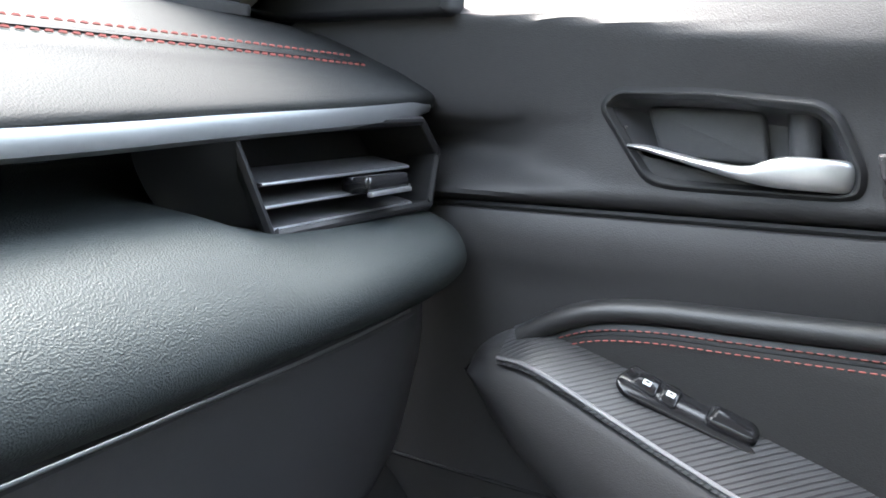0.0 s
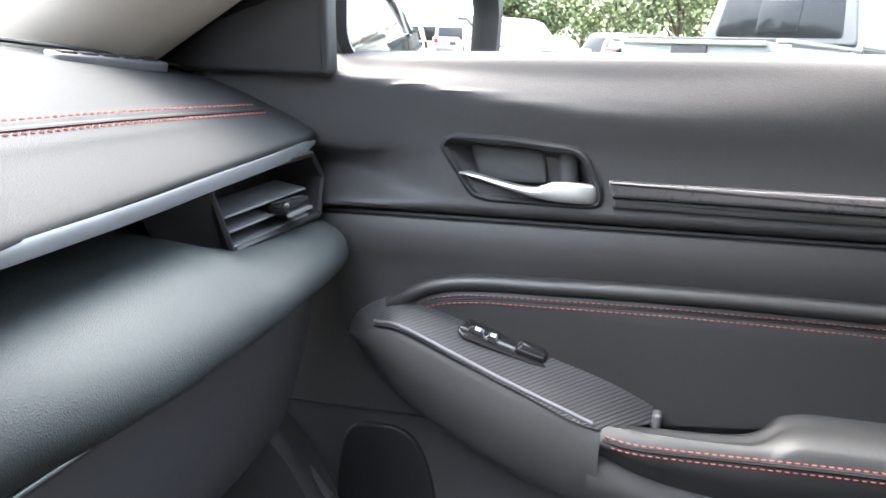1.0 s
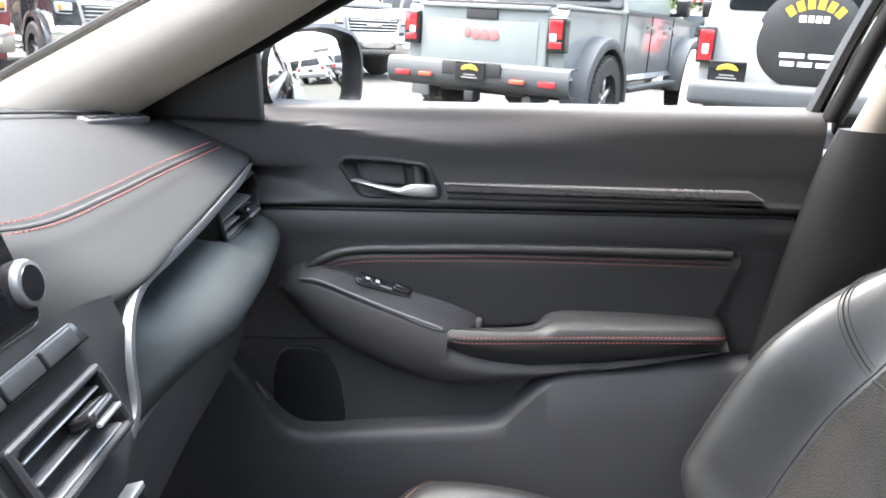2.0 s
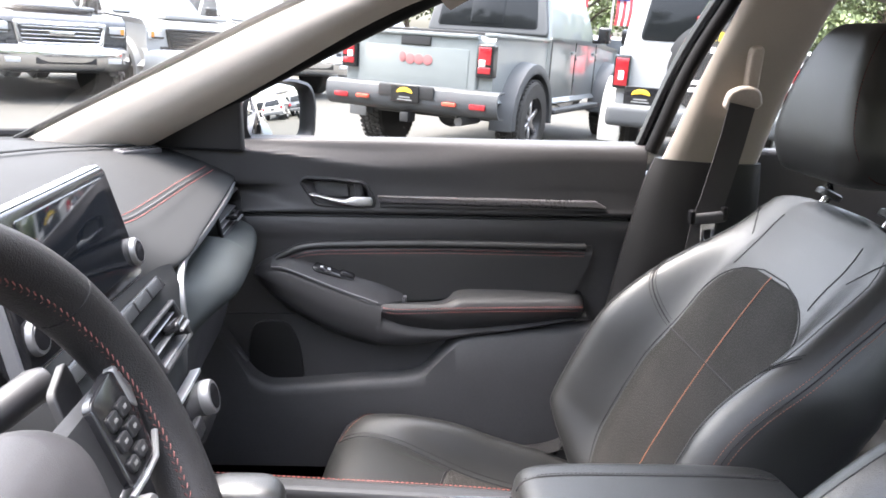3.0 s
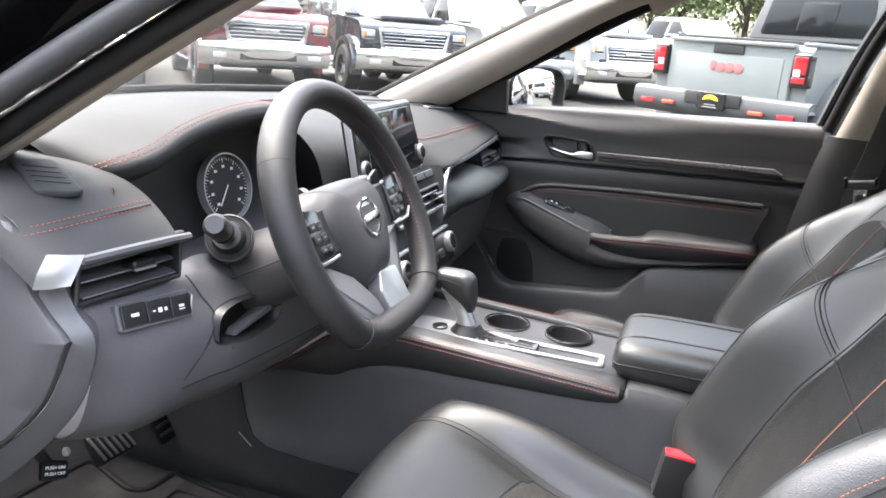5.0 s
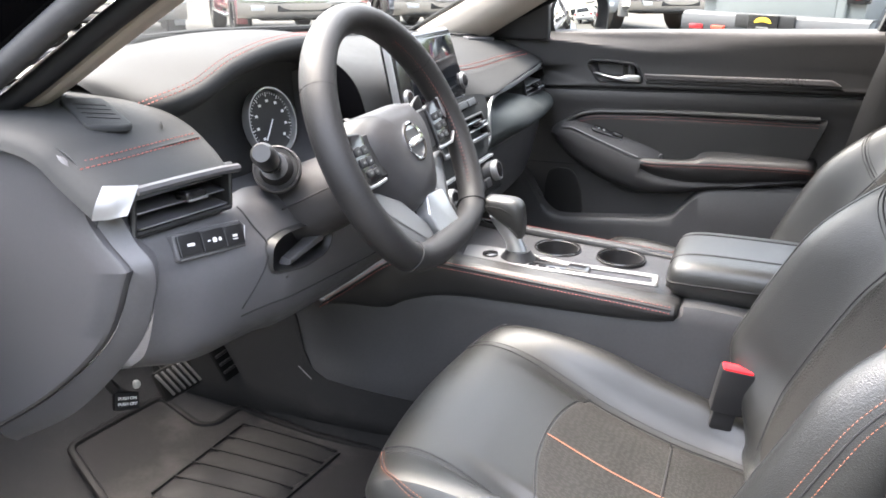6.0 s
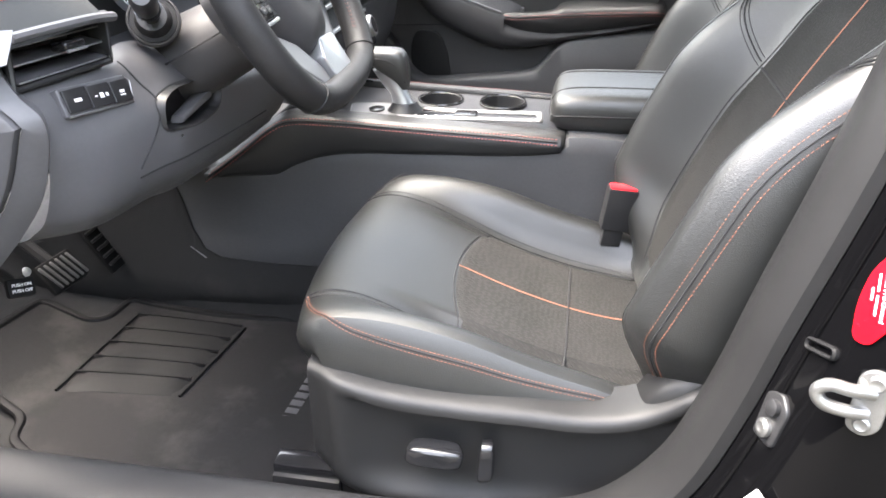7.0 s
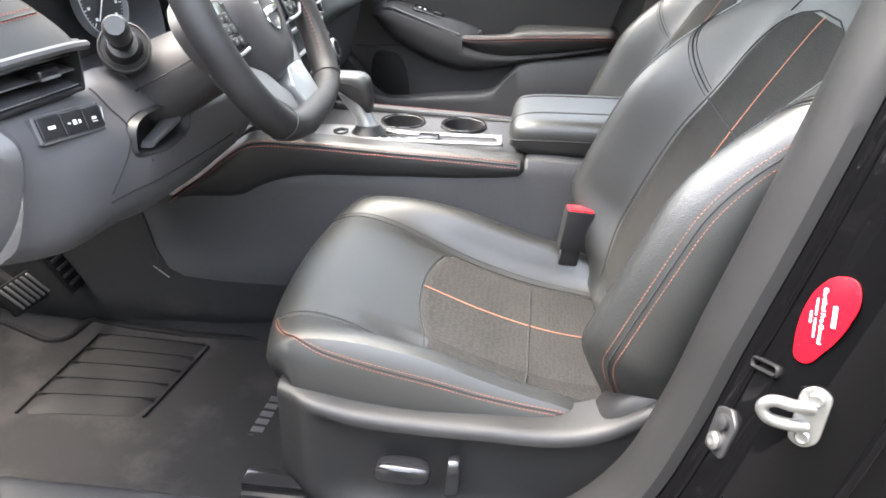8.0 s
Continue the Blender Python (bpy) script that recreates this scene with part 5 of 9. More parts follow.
for y, z, xr in ((0.60, 1.040, -0.42), (0.44, 1.050, -0.50), (0.37, 1.049, -0.53), (0.30, 1.043, -0.556), (0.262, 1.033, -0.556), (0.238, 1.020, -0.553), (0.215, 1.008, -0.558), (0.19, 0.995, -0.567), (0.174, 0.985, -0.574), (0.168, 0.981, -0.577), (0.167, 0.974, -0.577)):
    bow = 0.03 * smooth(0.30, 0.17, y)
    endpad.append([Vector((-0.757, y + bow, z - 0.022)), Vector((-0.750, y + bow * 0.9, z - 0.009)), Vector((-0.735, y + bow * 0.6, z - 0.002)), Vector((-0.70, y + bow * 0.25, z)), Vector((-0.65, y, z + 0.001)), Vector((lerp(-0.65, xr, 0.6), y, z)), Vector((xr - 0.008, y, z - 0.001)), Vector((xr, y + 0.001, z - 0.006)), Vector((xr + 0.002, y + 0.004, z - 0.05))])
part("end_pad", grid([fair(c, 5) for c in zip(*[fair(r, 5) for r in endpad])]), SOFT, dash, "grained black pad at the dashboard's outer end")
for dy, dz in ((0, 0), (0.010, 0.005)):
    path = spline([(-0.738, 0.230 + dy, 1.0068 + dz), (-0.70, 0.219 + dy, 1.0088 + dz), (-0.62, 0.2125 + dy, 1.0098 + dz), (-0.566, 0.2125 + dy, 1.0085 + dz)], 40)
    part("end_stitching", stitches(path, (0, -0.4, 0.9)), RED_THREAD, dash, "red stitching on the end pad")
path = spline([(-0.738, 0.235, 1.006), (-0.70, 0.224, 1.009), (-0.62, 0.2175, 1.0105), (-0.566, 0.2175, 1.0095)], 40)
part("end_groove", tube(path, 0.0022, 6, flat=0.5), SEAM, dash)
TV = basis((-0.640, 0.300, 1.0405), (-0.46, -0.87, -0.16), (0.95, -0.30, -0.06))
if TV.col[2].z < 0:
    TV = basis((-0.640, 0.300, 1.0405), (-0.46, -0.87, -0.16), (-0.95, 0.30, 0.06))
part("demister_vent", plate(rounded([(-0.056, -0.026), (-0.056, 0.024), (0.050, 0.026), (0.058, 0.010), (0.050, -0.026)], 0.009), TV, 0.0065, 0.003), SOFT, dash, "small slatted demister vent")
for i in range(4):
    part("demister_slot", box((0, 0, 0), (0.0062, 0.036, 0.002), 0, TV @ Matrix.Translation((-0.027 + 0.017 * i, 0, 0.0062)) @ Matrix.Rotation(radians(-14), 4, "Z")), SEAM, dash)
vent((-0.640, 0.190, 0.953), (1, -0.09, -0.04), (0.03, 0.10, 1), 0.155, 0.058, 0.012, "black air vent at the dashboard's driver end", -0.012)
part("left_trim", tube(spline([(-0.714, 0.180, 0.9825), (-0.66, 0.171, 0.982), (-0.60, 0.166, 0.979), (-0.553, 0.172, 0.972)], 20), 0.0055, 8), HARD, dash)
sil = loft([[(-0.743, 0.195, 0.9945), (-0.732, 0.182, 0.9935), (-0.718, 0.171, 0.9920)], [(-0.756, 0.196, 0.976), (-0.744, 0.183, 0.977), (-0.727, 0.171, 0.979)], [(-0.760, 0.199, 0.961), (-0.750, 0.186, 0.961), (-0.738, 0.172, 0.964)]], 12, 12, curve=False)
part("silver_corner", thick(sil, 0.004), SATIN_DARK, dash, "bright silver end of the trim beside the vent")
# Knee panel with the switch row, coin tray, end cap.
knee = [station(-0.718, [(0.19, 0.925), (0.178, 0.905), (0.172, 0.89), (0.174, 0.85), (0.19, 0.80), (0.212, 0.772), (0.26, 0.752), (0.45, 0.72)]),
        station(-0.66, [(0.20, 0.928), (0.182, 0.915), (0.170, 0.89), (0.157, 0.85), (0.157, 0.795), (0.175, 0.762), (0.22, 0.744), (0.45, 0.72)]),
        station(-0.56, [(0.20, 0.925), (0.180, 0.915), (0.166, 0.89), (0.145, 0.85), (0.145, 0.79), (0.165, 0.755), (0.21, 0.736), (0.45, 0.71)]),
        station(-0.50, [(0.20, 0.93), (0.17, 0.91), (0.15, 0.885), (0.127, 0.85), (0.133, 0.785), (0.155, 0.748), (0.20, 0.728), (0.45, 0.70)]),
        station(-0.36, [(0.20, 0.90), (0.165, 0.885), (0.14, 0.865), (0.118, 0.84), (0.124, 0.78), (0.148, 0.742), (0.19, 0.722), (0.45, 0.69)]),
        station(-0.20, [(0.18, 0.90), (0.15, 0.88), (0.13, 0.86), (0.10, 0.83), (0.118, 0.775), (0.145, 0.738), (0.19, 0.718), (0.45, 0.69)])]
knee_skin = loft(knee, 100, 110)
knee_tree = BVHTree.FromBMesh(knee_skin)


def on_knee(x, z, out=0.0):
    """The point of the knee panel at a breadth and height, out of its surface towards the seat."""
    hit = knee_tree.ray_cast(Vector((x, -0.3, z)), Vector((0, 1, 0)))[0]
    return Vector((x, (hit.y if hit else 0.15) - out, z))


TRAY = [Vector((-0.482 + p.x, 0.850 + p.y)) for p in rounded([(-0.068, -0.020), (-0.062, 0.022), (-0.03, 0.030), (0.05, 0.022), (0.070, 0.004), (0.052, -0.024), (0.0, -0.029)], 0.016, 6)]


def in_tray(p):
    inside = False
    for a, b in zip(TRAY, TRAY[1:] + TRAY[:1]):
        if (a.y > p.z) != (b.y > p.z) and p.x < (b.x - a.x) * (p.z - a.y) / (b.y - a.y) + a.x:
            inside = not inside
    return inside


bmesh.ops.delete(knee_skin, geom=[f for f in knee_skin.faces if f.calc_center_median().y < 0.22 and in_tray(f.calc_center_median())], context="FACES")
for v in knee_skin.verts:
    if v.is_boundary and -0.57 < v.co.x < -0.40 and 0.81 < v.co.z < 0.89:
        q = min(TRAY, key=lambda a: (a.x - v.co.x) ** 2 + (a.y - v.co.z) ** 2)
        v.co = on_knee(q.x, q.y)
part("knee_panel", knee_skin, HARD, dash, "hard black plastic knee panel")
part("knee_joint", tube([on_knee(p.x, p.z) for p in spline([(-0.548, 0, 0.918), (-0.543, 0, 0.895), (-0.538, 0, 0.871), (-0.548, 0, 0.850), (-0.565, 0, 0.830), (-0.600, 0, 0.803)], 36)], 0.0013, 6), SEAM, dash)
part("knee_joint", tube([on_knee(p.x, p.z) for p in spline([(-0.602, 0, 0.793), (-0.55, 0, 0.789), (-0.468, 0, 0.785), (-0.37, 0, 0.779), (-0.279, 0, 0.774)], 36)], 0.0013, 6), SEAM, dash)
SWP = basis((-0.618, 0.1765, 0.8955), (0.105, -0.008, -0.016), (0.0, 0.35, 0.94))
pan = part("switch_panel", plate(rounded([(-0.060, -0.0175), (-0.060, 0.0145), (0.052, 0.0175), (0.062, 0.010), (0.054, -0.0160)], 0.004), SWP, 0.010, 0.002), HARD, dash, "dark switch panel with three buttons")
part("panel_edge", tube([SWP @ Vector(p) for p in ((-0.056, -0.0165, 0.0095), (0.052, -0.0150, 0.0095), (0.0595, 0.009, 0.0095), (0.051, 0.0160, 0.0095))], 0.0014, 6), SATIN_DARK, pan, "fine grey edge")
for i, x in enumerate((-0.0385, -0.0005, 0.0355)):
    w = (0.0175, 0.0185, 0.0160)[i]
    part("dash_switch", plate(rounded([(-w, -0.0128), (-w, 0.0122), (w, 0.0136), (w, -0.0120)], 0.0015), SWP @ Matrix.Translation((x, -0.0005, 0.009)), 0.004, 0.0010), BLACK, pan)
for x, w, h in ((-0.038, 0.011, 0.0035), (-0.009, 0.004, 0.0014), (0.0005, 0.006, 0.0055), (0.0095, 0.004, 0.0040), (0.0355, 0.008, 0.0030), (0.0355, 0.009, 0.0012)):
    part("switch_sign", box((0, 0, 0), (w, h, 0.0004), 0, SWP @ Matrix.Translation((x, -0.001 - (0.004 if h == 0.0012 else 0.0), 0.0132))), WHITE_INK, pan)
rim_o = [Vector((a.x, a.y)) for a in TRAY]
rows = [[on_knee(a.x, a.y, -w) if d <= 0.001 else Vector((a.x, on_knee(-0.482, 0.850).y + w, a.y)) for a in inset(rim_o, d)] for d, w in ((-0.0015, 0.002), (-0.0008, -0.0004), (0.001, 0.0), (0.003, 0.010), (0.006, 0.034))]
part("coin_tray", grid(rows, True, "end"), BLACK, dash, "open coin tray under the steering column")
part("tray_lip", loft([[Vector((-0.512, 0.150, 0.831)), Vector((-0.510, 0.134, 0.831)), Vector((-0.508, 0.133, 0.838)), Vector((-0.506, 0.150, 0.840))], [Vector((-0.43, 0.150, 0.842)), Vector((-0.43, 0.130, 0.842)), Vector((-0.432, 0.129, 0.851)), Vector((-0.434, 0.150, 0.853))]], 12, 12, True, True, curve=False), HARD, dash)
C_KNEE = fair([(0, 0.45, 1.02), (0, 0.30, 1.018), (0, 0.235, 1.0), (0, 0.212, 0.975), (0, 0.195, 0.945), (0, 0.183, 0.925), (0, 0.164, 0.902), (0, 0.170, 0.861), (0, 0.207, 0.792), (0, 0.323, 0.679), (0, 0.45, 0.60)], 6)
C_CAP = fair([(0, 0.45, 1.035), (0, 0.30, 1.033), (0, 0.245, 1.02), (0, 0.225, 0.99), (0, 0.222, 0.955), (0, 0.203, 0.928), (0, 0.179, 0.904), (0, 0.182, 0.889), (0, 0.229, 0.804), (0, 0.335, 0.71), (0, 0.46, 0.625)], 6)
rows = [[Vector((-0.69, p.y + 0.02, p.z)) for p in C_KNEE], [Vector((-0.714, p.y + 0.003, p.z)) for p in C_KNEE], [Vector((-0.720, p.y, p.z)) for p in C_KNEE], [Vector((-0.731, lerp(p.y, q.y, 0.45), lerp(p.z, q.z, 0.45))) for p, q in zip(C_KNEE, C_CAP)], [Vector((-0.737, q.y, q.z)) for q in C_CAP], [Vector((-0.733, lerp(q.y, 0.62, 0.006), lerp(q.z, 0.84, 0.006))) for q in C_CAP]]
part("end_cap_rim", grid(rows), HARD, dash, "curved black rim of the dashboard's end")
rows = [[Vector((x, lerp(q.y, 0.62, k), lerp(q.z, 0.84, k))) for q in C_CAP] for x, k in ((-0.733, 0.008), (-0.742, 0.010), (-0.7450, 0.020), (-0.7465, 0.10), (-0.7472, 0.4), (-0.7475, 0.95))]
part("end_cap", grid(rows), HARD, dash, "hard black end cap of the dashboard")

# ---- steering wheel and column ----
wheel = thing("steering_wheel", (-0.39, 0.03, 0.99), "black leather flat-bottomed steering wheel with red stitching and a silver spoke", "steering wheel")
WT = 0.447
WM = Matrix.Translation((-0.396, 0.0154, 0.987)) @ Matrix.Rotation(0.034, 4, "Z") @ basis((0, 0, 0), (1, 0, 0), (0, WT, math.sqrt(1 - WT * WT)))


def rim_point(a, r=0.1755):
    x, y = r * math.cos(a) * 1.015, r * math.sin(a)
    if y < -0.10:
        y = -0.10 - (0.052 * math.tanh((-0.10 - y) / 0.052))
    return Vector((x, y, 0))


ang = [2 * math.pi * i / 96 for i in range(96)]
cen = [rim_point(a) for a in ang]
rows = []
for i, p in enumerate(cen):
    out = p.normalized()
    d = math.degrees(ang[i])
    grip = 0.0015 * (math.exp(-((d - 40) / 22) ** 2) + math.exp(-((d - 140) / 22) ** 2))
    r1, r2 = 0.0195 + grip, 0.0210 + grip
    rows.append([WM @ (p + out * r1 * math.cos(b) + Vector((0, 0, 1)) * r2 * math.sin(b)) for b in (2 * math.pi * j / 20 for j in range(20))])
rows.append(rows[0])
rim = grid(rows, True)
bmesh.ops.remove_doubles(rim, verts=rim.verts, dist=1e-6)
part("rim", rim, LEATHER_WHEEL, wheel, "worn black leather rim")
for d in (33, 147, 228, 312):
    p = rim_point(radians(d))
    out = p.normalized()
    part("rim_seam", tube([WM @ (p + out * 0.0200 * math.cos(b) + Vector((0, 0, 1)) * 0.0215 * math.sin(b)) for b in (2 * math.pi * j / 24 for j in range(24))], 0.0011, 6, True), SEAM, wheel)
for d0, d1 in ((-38, 58), (122, 218)):
    line = [WM @ (rim_point(radians(lerp(d0, d1, i / 70))) * (1 - 0.0188 / 0.1755) + Vector((0, 0, 0.009))) for i in range(71)]
    part("rim_stitching", joined(stitches(line, WM.col[2].xyz, 0.006, 0.0065, 0.0006, 0.9), stitches([p - WM.col[2].xyz * 0.003 for p in line], WM.col[2].xyz, 0.006, 0.0065, 0.0006, -0.9)), WHEEL_THREAD, wheel, "red cross stitching inside the rim")
# Hub, set back from the rim.
HUB = WM @ Matrix.Translation((0, -0.004, -0.031))
hub_o = rounded([(-0.092, 0.032), (-0.066, 0.058), (0.066, 0.058), (0.092, 0.032), (0.089, 0.0), (0.062, -0.052), (0.034, -0.086), (-0.034, -0.086), (-0.062, -0.052), (-0.089, 0.0)], 0.040, 8)
hub = [[HUB @ Vector((p.x * s, p.y * s, w)) for p in [Vector(q) for q in hub_o]] for s, w in ((1.07, -0.045), (1.06, -0.022), (1.03, 0.002), (0.95, 0.022), (0.82, 0.035), (0.6, 0.0425), (0.35, 0.0448), (0.05, 0.0452))]
part("airbag_cover", loft(hub, 90, 36, True, True), COVER, wheel, "grained black airbag cover", 60)
EM = HUB @ Matrix.Translation((0, 0.0, 0.0455))
badge = part("badge", turned([(0.0275, -0.004), (0.0275, 0.001), (0.0255, 0.0022), (0.0225, 0.001), (0.0225, -0.003)], 40, EM), CHROME, wheel, "round chrome badge")
part("badge_field", turned([(0.0225, -0.003), (0.0225, -0.0005), (0.001, -0.0005)], 32, EM), SATIN, badge)
part("badge_bar", box((0, 0, 0), (0.052, 0.011, 0.003), 0.001, EM @ Matrix.Translation((0, 0, 0.001))), CHROME, badge)
# Spokes: one each side with buttons, one forked below.
for s in (-1, 1):
    sp_rows = []
    for u in (0.055, 0.085, 0.12, 0.150, 0.162):
        t = (u - 0.055) / 0.107
        top_, bot_, w = lerp(0.034, 0.032, t), lerp(-0.034, -0.020, t), lerp(-0.006, 0.0, t)
        sp_rows.append([WM @ Vector((s * u, top_, w - 0.012)), WM @ Vector((s * u, top_ - 0.004, w)), WM @ Vector((s * u, bot_ + 0.004, w)), WM @ Vector((s * u, bot_, w - 0.012)), WM @ Vector((s * u, (top_ + bot_) / 2, w - 0.02))])
    part("side_spoke", loft(sp_rows, 24, 14, True, True, curve=False), BLACK, wheel)
    bp = WM @ Matrix.Translation((0, 0, -0.010)) @ Matrix.Rotation(radians(-3 * s), 4, "Y")
    pts = [(s * x, y) for x, y in ((0.098, -0.027), (0.106, 0.034), (0.150, 0.040), (0.161, 0.018), (0.143, -0.027))][::-s]
    pod = part("button_pod", plate(rounded(pts, 0.007), bp, 0.007, 0.002), GLOSS, wheel, "gloss black button panel")
    chip = [(s * x, y) for x, y in ((0.148, 0.010), (0.150, 0.038), (0.156, 0.040), (0.161, 0.020), (0.154, 0.004))][::-s]
    part("pod_chip", plate(rounded(chip, 0.003), bp, 0.008, 0.002), SATIN_DARK, wheel, "bright chip beside the buttons")
    for bx, by, bw, bh in ((0.118, 0.014, 0.015, 0.011), (0.136, 0.015, 0.015, 0.011), (0.116, -0.001, 0.015, 0.011), (0.134, 0.0, 0.015, 0.011), (0.112, -0.016, 0.012, 0.009), (0.128, -0.015, 0.014, 0.009)):
        btn = part("wheel_button", plate(rounded([(-bw / 2, -bh / 2), (-bw / 2, bh / 2), (bw / 2, bh / 2), (bw / 2, -bh / 2)], 0.003), bp @ Matrix.Translation((s * bx, by, 0.0065)), 0.003, 0.001), BLACK, pod)
        part("button_sign", box((0, 0, 0), (0.0048, 0.0022, 0.0004), 0, bp @ Matrix.Translation((s * bx, by, 0.0097))), GREY_INK, btn)
    part("pod_rim", tube([bp @ Vector((x * s, y, 0.006)) for x, y in ((0.093, -0.030), (0.118, -0.031), (0.142, -0.030), (0.158, -0.018))], 0.0024, 8), SATIN, wheel, "silver edge under the buttons")
    leg = [(s * x, y) for x, y in ((0.140, -0.034), (0.097, -0.040), (0.056, -0.066), (0.024, -0.108), (0.014, -0.155), (0.050, -0.150), (0.122, -0.054))][::s]
    part("lower_spoke", plate(rounded(leg, 0.006), WM @ Matrix.Translation((0, 0, -0.026)) @ Matrix.Rotation(radians(7 * s), 4, "Y"), 0.024, 0.005), SATIN_DARK, wheel, "satin grey lower spoke")
part("spoke_insert", plate(rounded([(-0.012, -0.155), (-0.022, -0.10), (-0.008, -0.076), (0.036, -0.080), (0.048, -0.155)], 0.004), WM @ Matrix.Translation((0, 0, -0.018)) @ Matrix.Rotation(radians(-5), 4, "Y"), 0.022, 0.003), SATIN, wheel, "bright silver lower spoke insert")
part("spoke_foot", plate(rounded([(-0.055, -0.165), (-0.05, -0.138), (0.05, -0.138), (0.055, -0.165)], 0.006), WM @ Matrix.Translation((0, 0, -0.012)), 0.024, 0.008), LEATHER_WHEEL, wheel)
for side in (-1, 1):
    part("paddle", plate(rounded([(side * 0.11, -0.005), (side * 0.125, 0.045), (side * 0.16, 0.055), (side * 0.155, 0.02), (side * 0.14, -0.005)][::side], 0.006), WM @ Matrix.Translation((0, 0, -0.03)), 0.006, 0.002), BLACK, wheel)

column = thing("steering_column", (-0.385, 0.12, 0.86), "black plastic steering column shroud with two stalks", "steering column")
cs = []
for w, a, b in ((-0.03, 0.052, 0.044), (-0.06, 0.056, 0.046), (-0.12, 0.066, 0.052), (-0.2, 0.072, 0.058)):
    cs.append([WM @ Vector((a * math.cos(q) * (1.0 if abs(math.cos(q)) < 0.9 else 0.98), b * math.sin(q) - 0.022, w)) for q in (2 * math.pi * i / 16 for i in range(16))])
part("shroud", loft(cs, 48, 16, True, True), COVER, column)
part("shroud_line", tube([WM @ Vector((-0.067, -0.01, -0.03)), WM @ Vector((-0.075, -0.012, -0.10)), WM @ Vector((-0.082, -0.014, -0.19))], 0.0015, 6), SEAM, column)
for root, tip, r in (((-0.462, 0.175, 0.945), (-0.570, 0.122, 0.999), 1.0), ((-0.31, 0.16, 0.955), (-0.205, 0.095, 0.995), 0.9)):
    root, tip = Vector(root), Vector(tip)
    way = tip - root
    line = [root, root + way * 0.35, root + way * 0.55, root + way * 0.62, root + way * 0.7, root + way * 0.93, tip]
    part("stalk", tube(line, [0.009 * r, 0.010 * r, 0.011 * r, 0.0140 * r, 0.0150 * r, 0.0150 * r, 0.011 * r], 18), BLACK, column, "black stalk with a ribbed end")
    part("stalk_boot", tube([root - way * 0.1, root + way * 0.12, root + way * 0.3], [0.026, 0.024, 0.018], 24), BLACK, column)
    ring_m = basis(root + way * 0.14, way.cross(Vector((0, 0, 1))), Vector((0, 0, 1)) - way.normalized() * way.normalized().z, way)
    part("boot_ring", turned([(0.033, -0.006), (0.032, 0.002), (0.030, 0.003), (0.028, 0.0)], 36, ring_m), COVER, column)
    part("boot_gap", turned([(0.029, 0.001), (0.028, 0.002), (0.012, 0.002)], 32, ring_m), SEAM, column)
    part("stalk_ring", tube([root + way * 0.58, root + way * 0.60], 0.0160 * r, 18), GLOSS, column)

# ---- centre console ----
console = thing("centre_console", (-0.03, -0.1, 0.30), "black centre console with leather bolster, gear lever and cup holders", "console")
# Side wall facing the driver.
wall = []
for y, xt, zt in ((0.70, -0.19, 0.66), (0.55, -0.175, 0.66), (0.42, -0.165, 0.655), (0.30, -0.162, 0.62), (0.22, -0.160, 0.635), (0.10, -0.150, 0.655), (-0.05, -0.148, 0.665), (-0.2, -0.147, 0.672), (-0.33, -0.146, 0.680), (-0.36, -0.146, 0.705), (-0.5, -0.142, 0.695), (-0.75, -0.135, 0.66)):
    wall.append([Vector((0.05, y, zt)), Vector((xt + 0.03, y, zt)), Vector((xt + 0.004, y, zt - 0.006)), Vector((xt, y, zt - 0.03)), Vector((xt - 0.004, y, lerp(zt, 0.3, 0.4))), Vector((xt - 0.010, y, 0.42)), Vector((xt + 0.030, y, 0.285))])
part("side_wall", loft(wall, 40, 60), HARD_LOW, console, "hard black plastic console side")
wall_p = [[Vector((0.05, v[0].y, v[0].z)), *[Vector((-p.x - 0.03, p.y, p.z)) for p in v[1:]]] for v in wall]
part("side_wall", loft(wall_p, 40, 60), HARD_LOW, console)
part("wall_joint", tube(spline([(-0.205, 0.345, 0.56), (-0.2, 0.335, 0.5), (-0.213, 0.332, 0.455)], 16), 0.0007, 6), SEAM, console)
part("scuff_mark", tube([(-0.2015, 0.345, 0.470), (-0.2045, 0.315, 0.449)], 0.0011, 5), GREY_INK, console, "pale scuff on the console side")


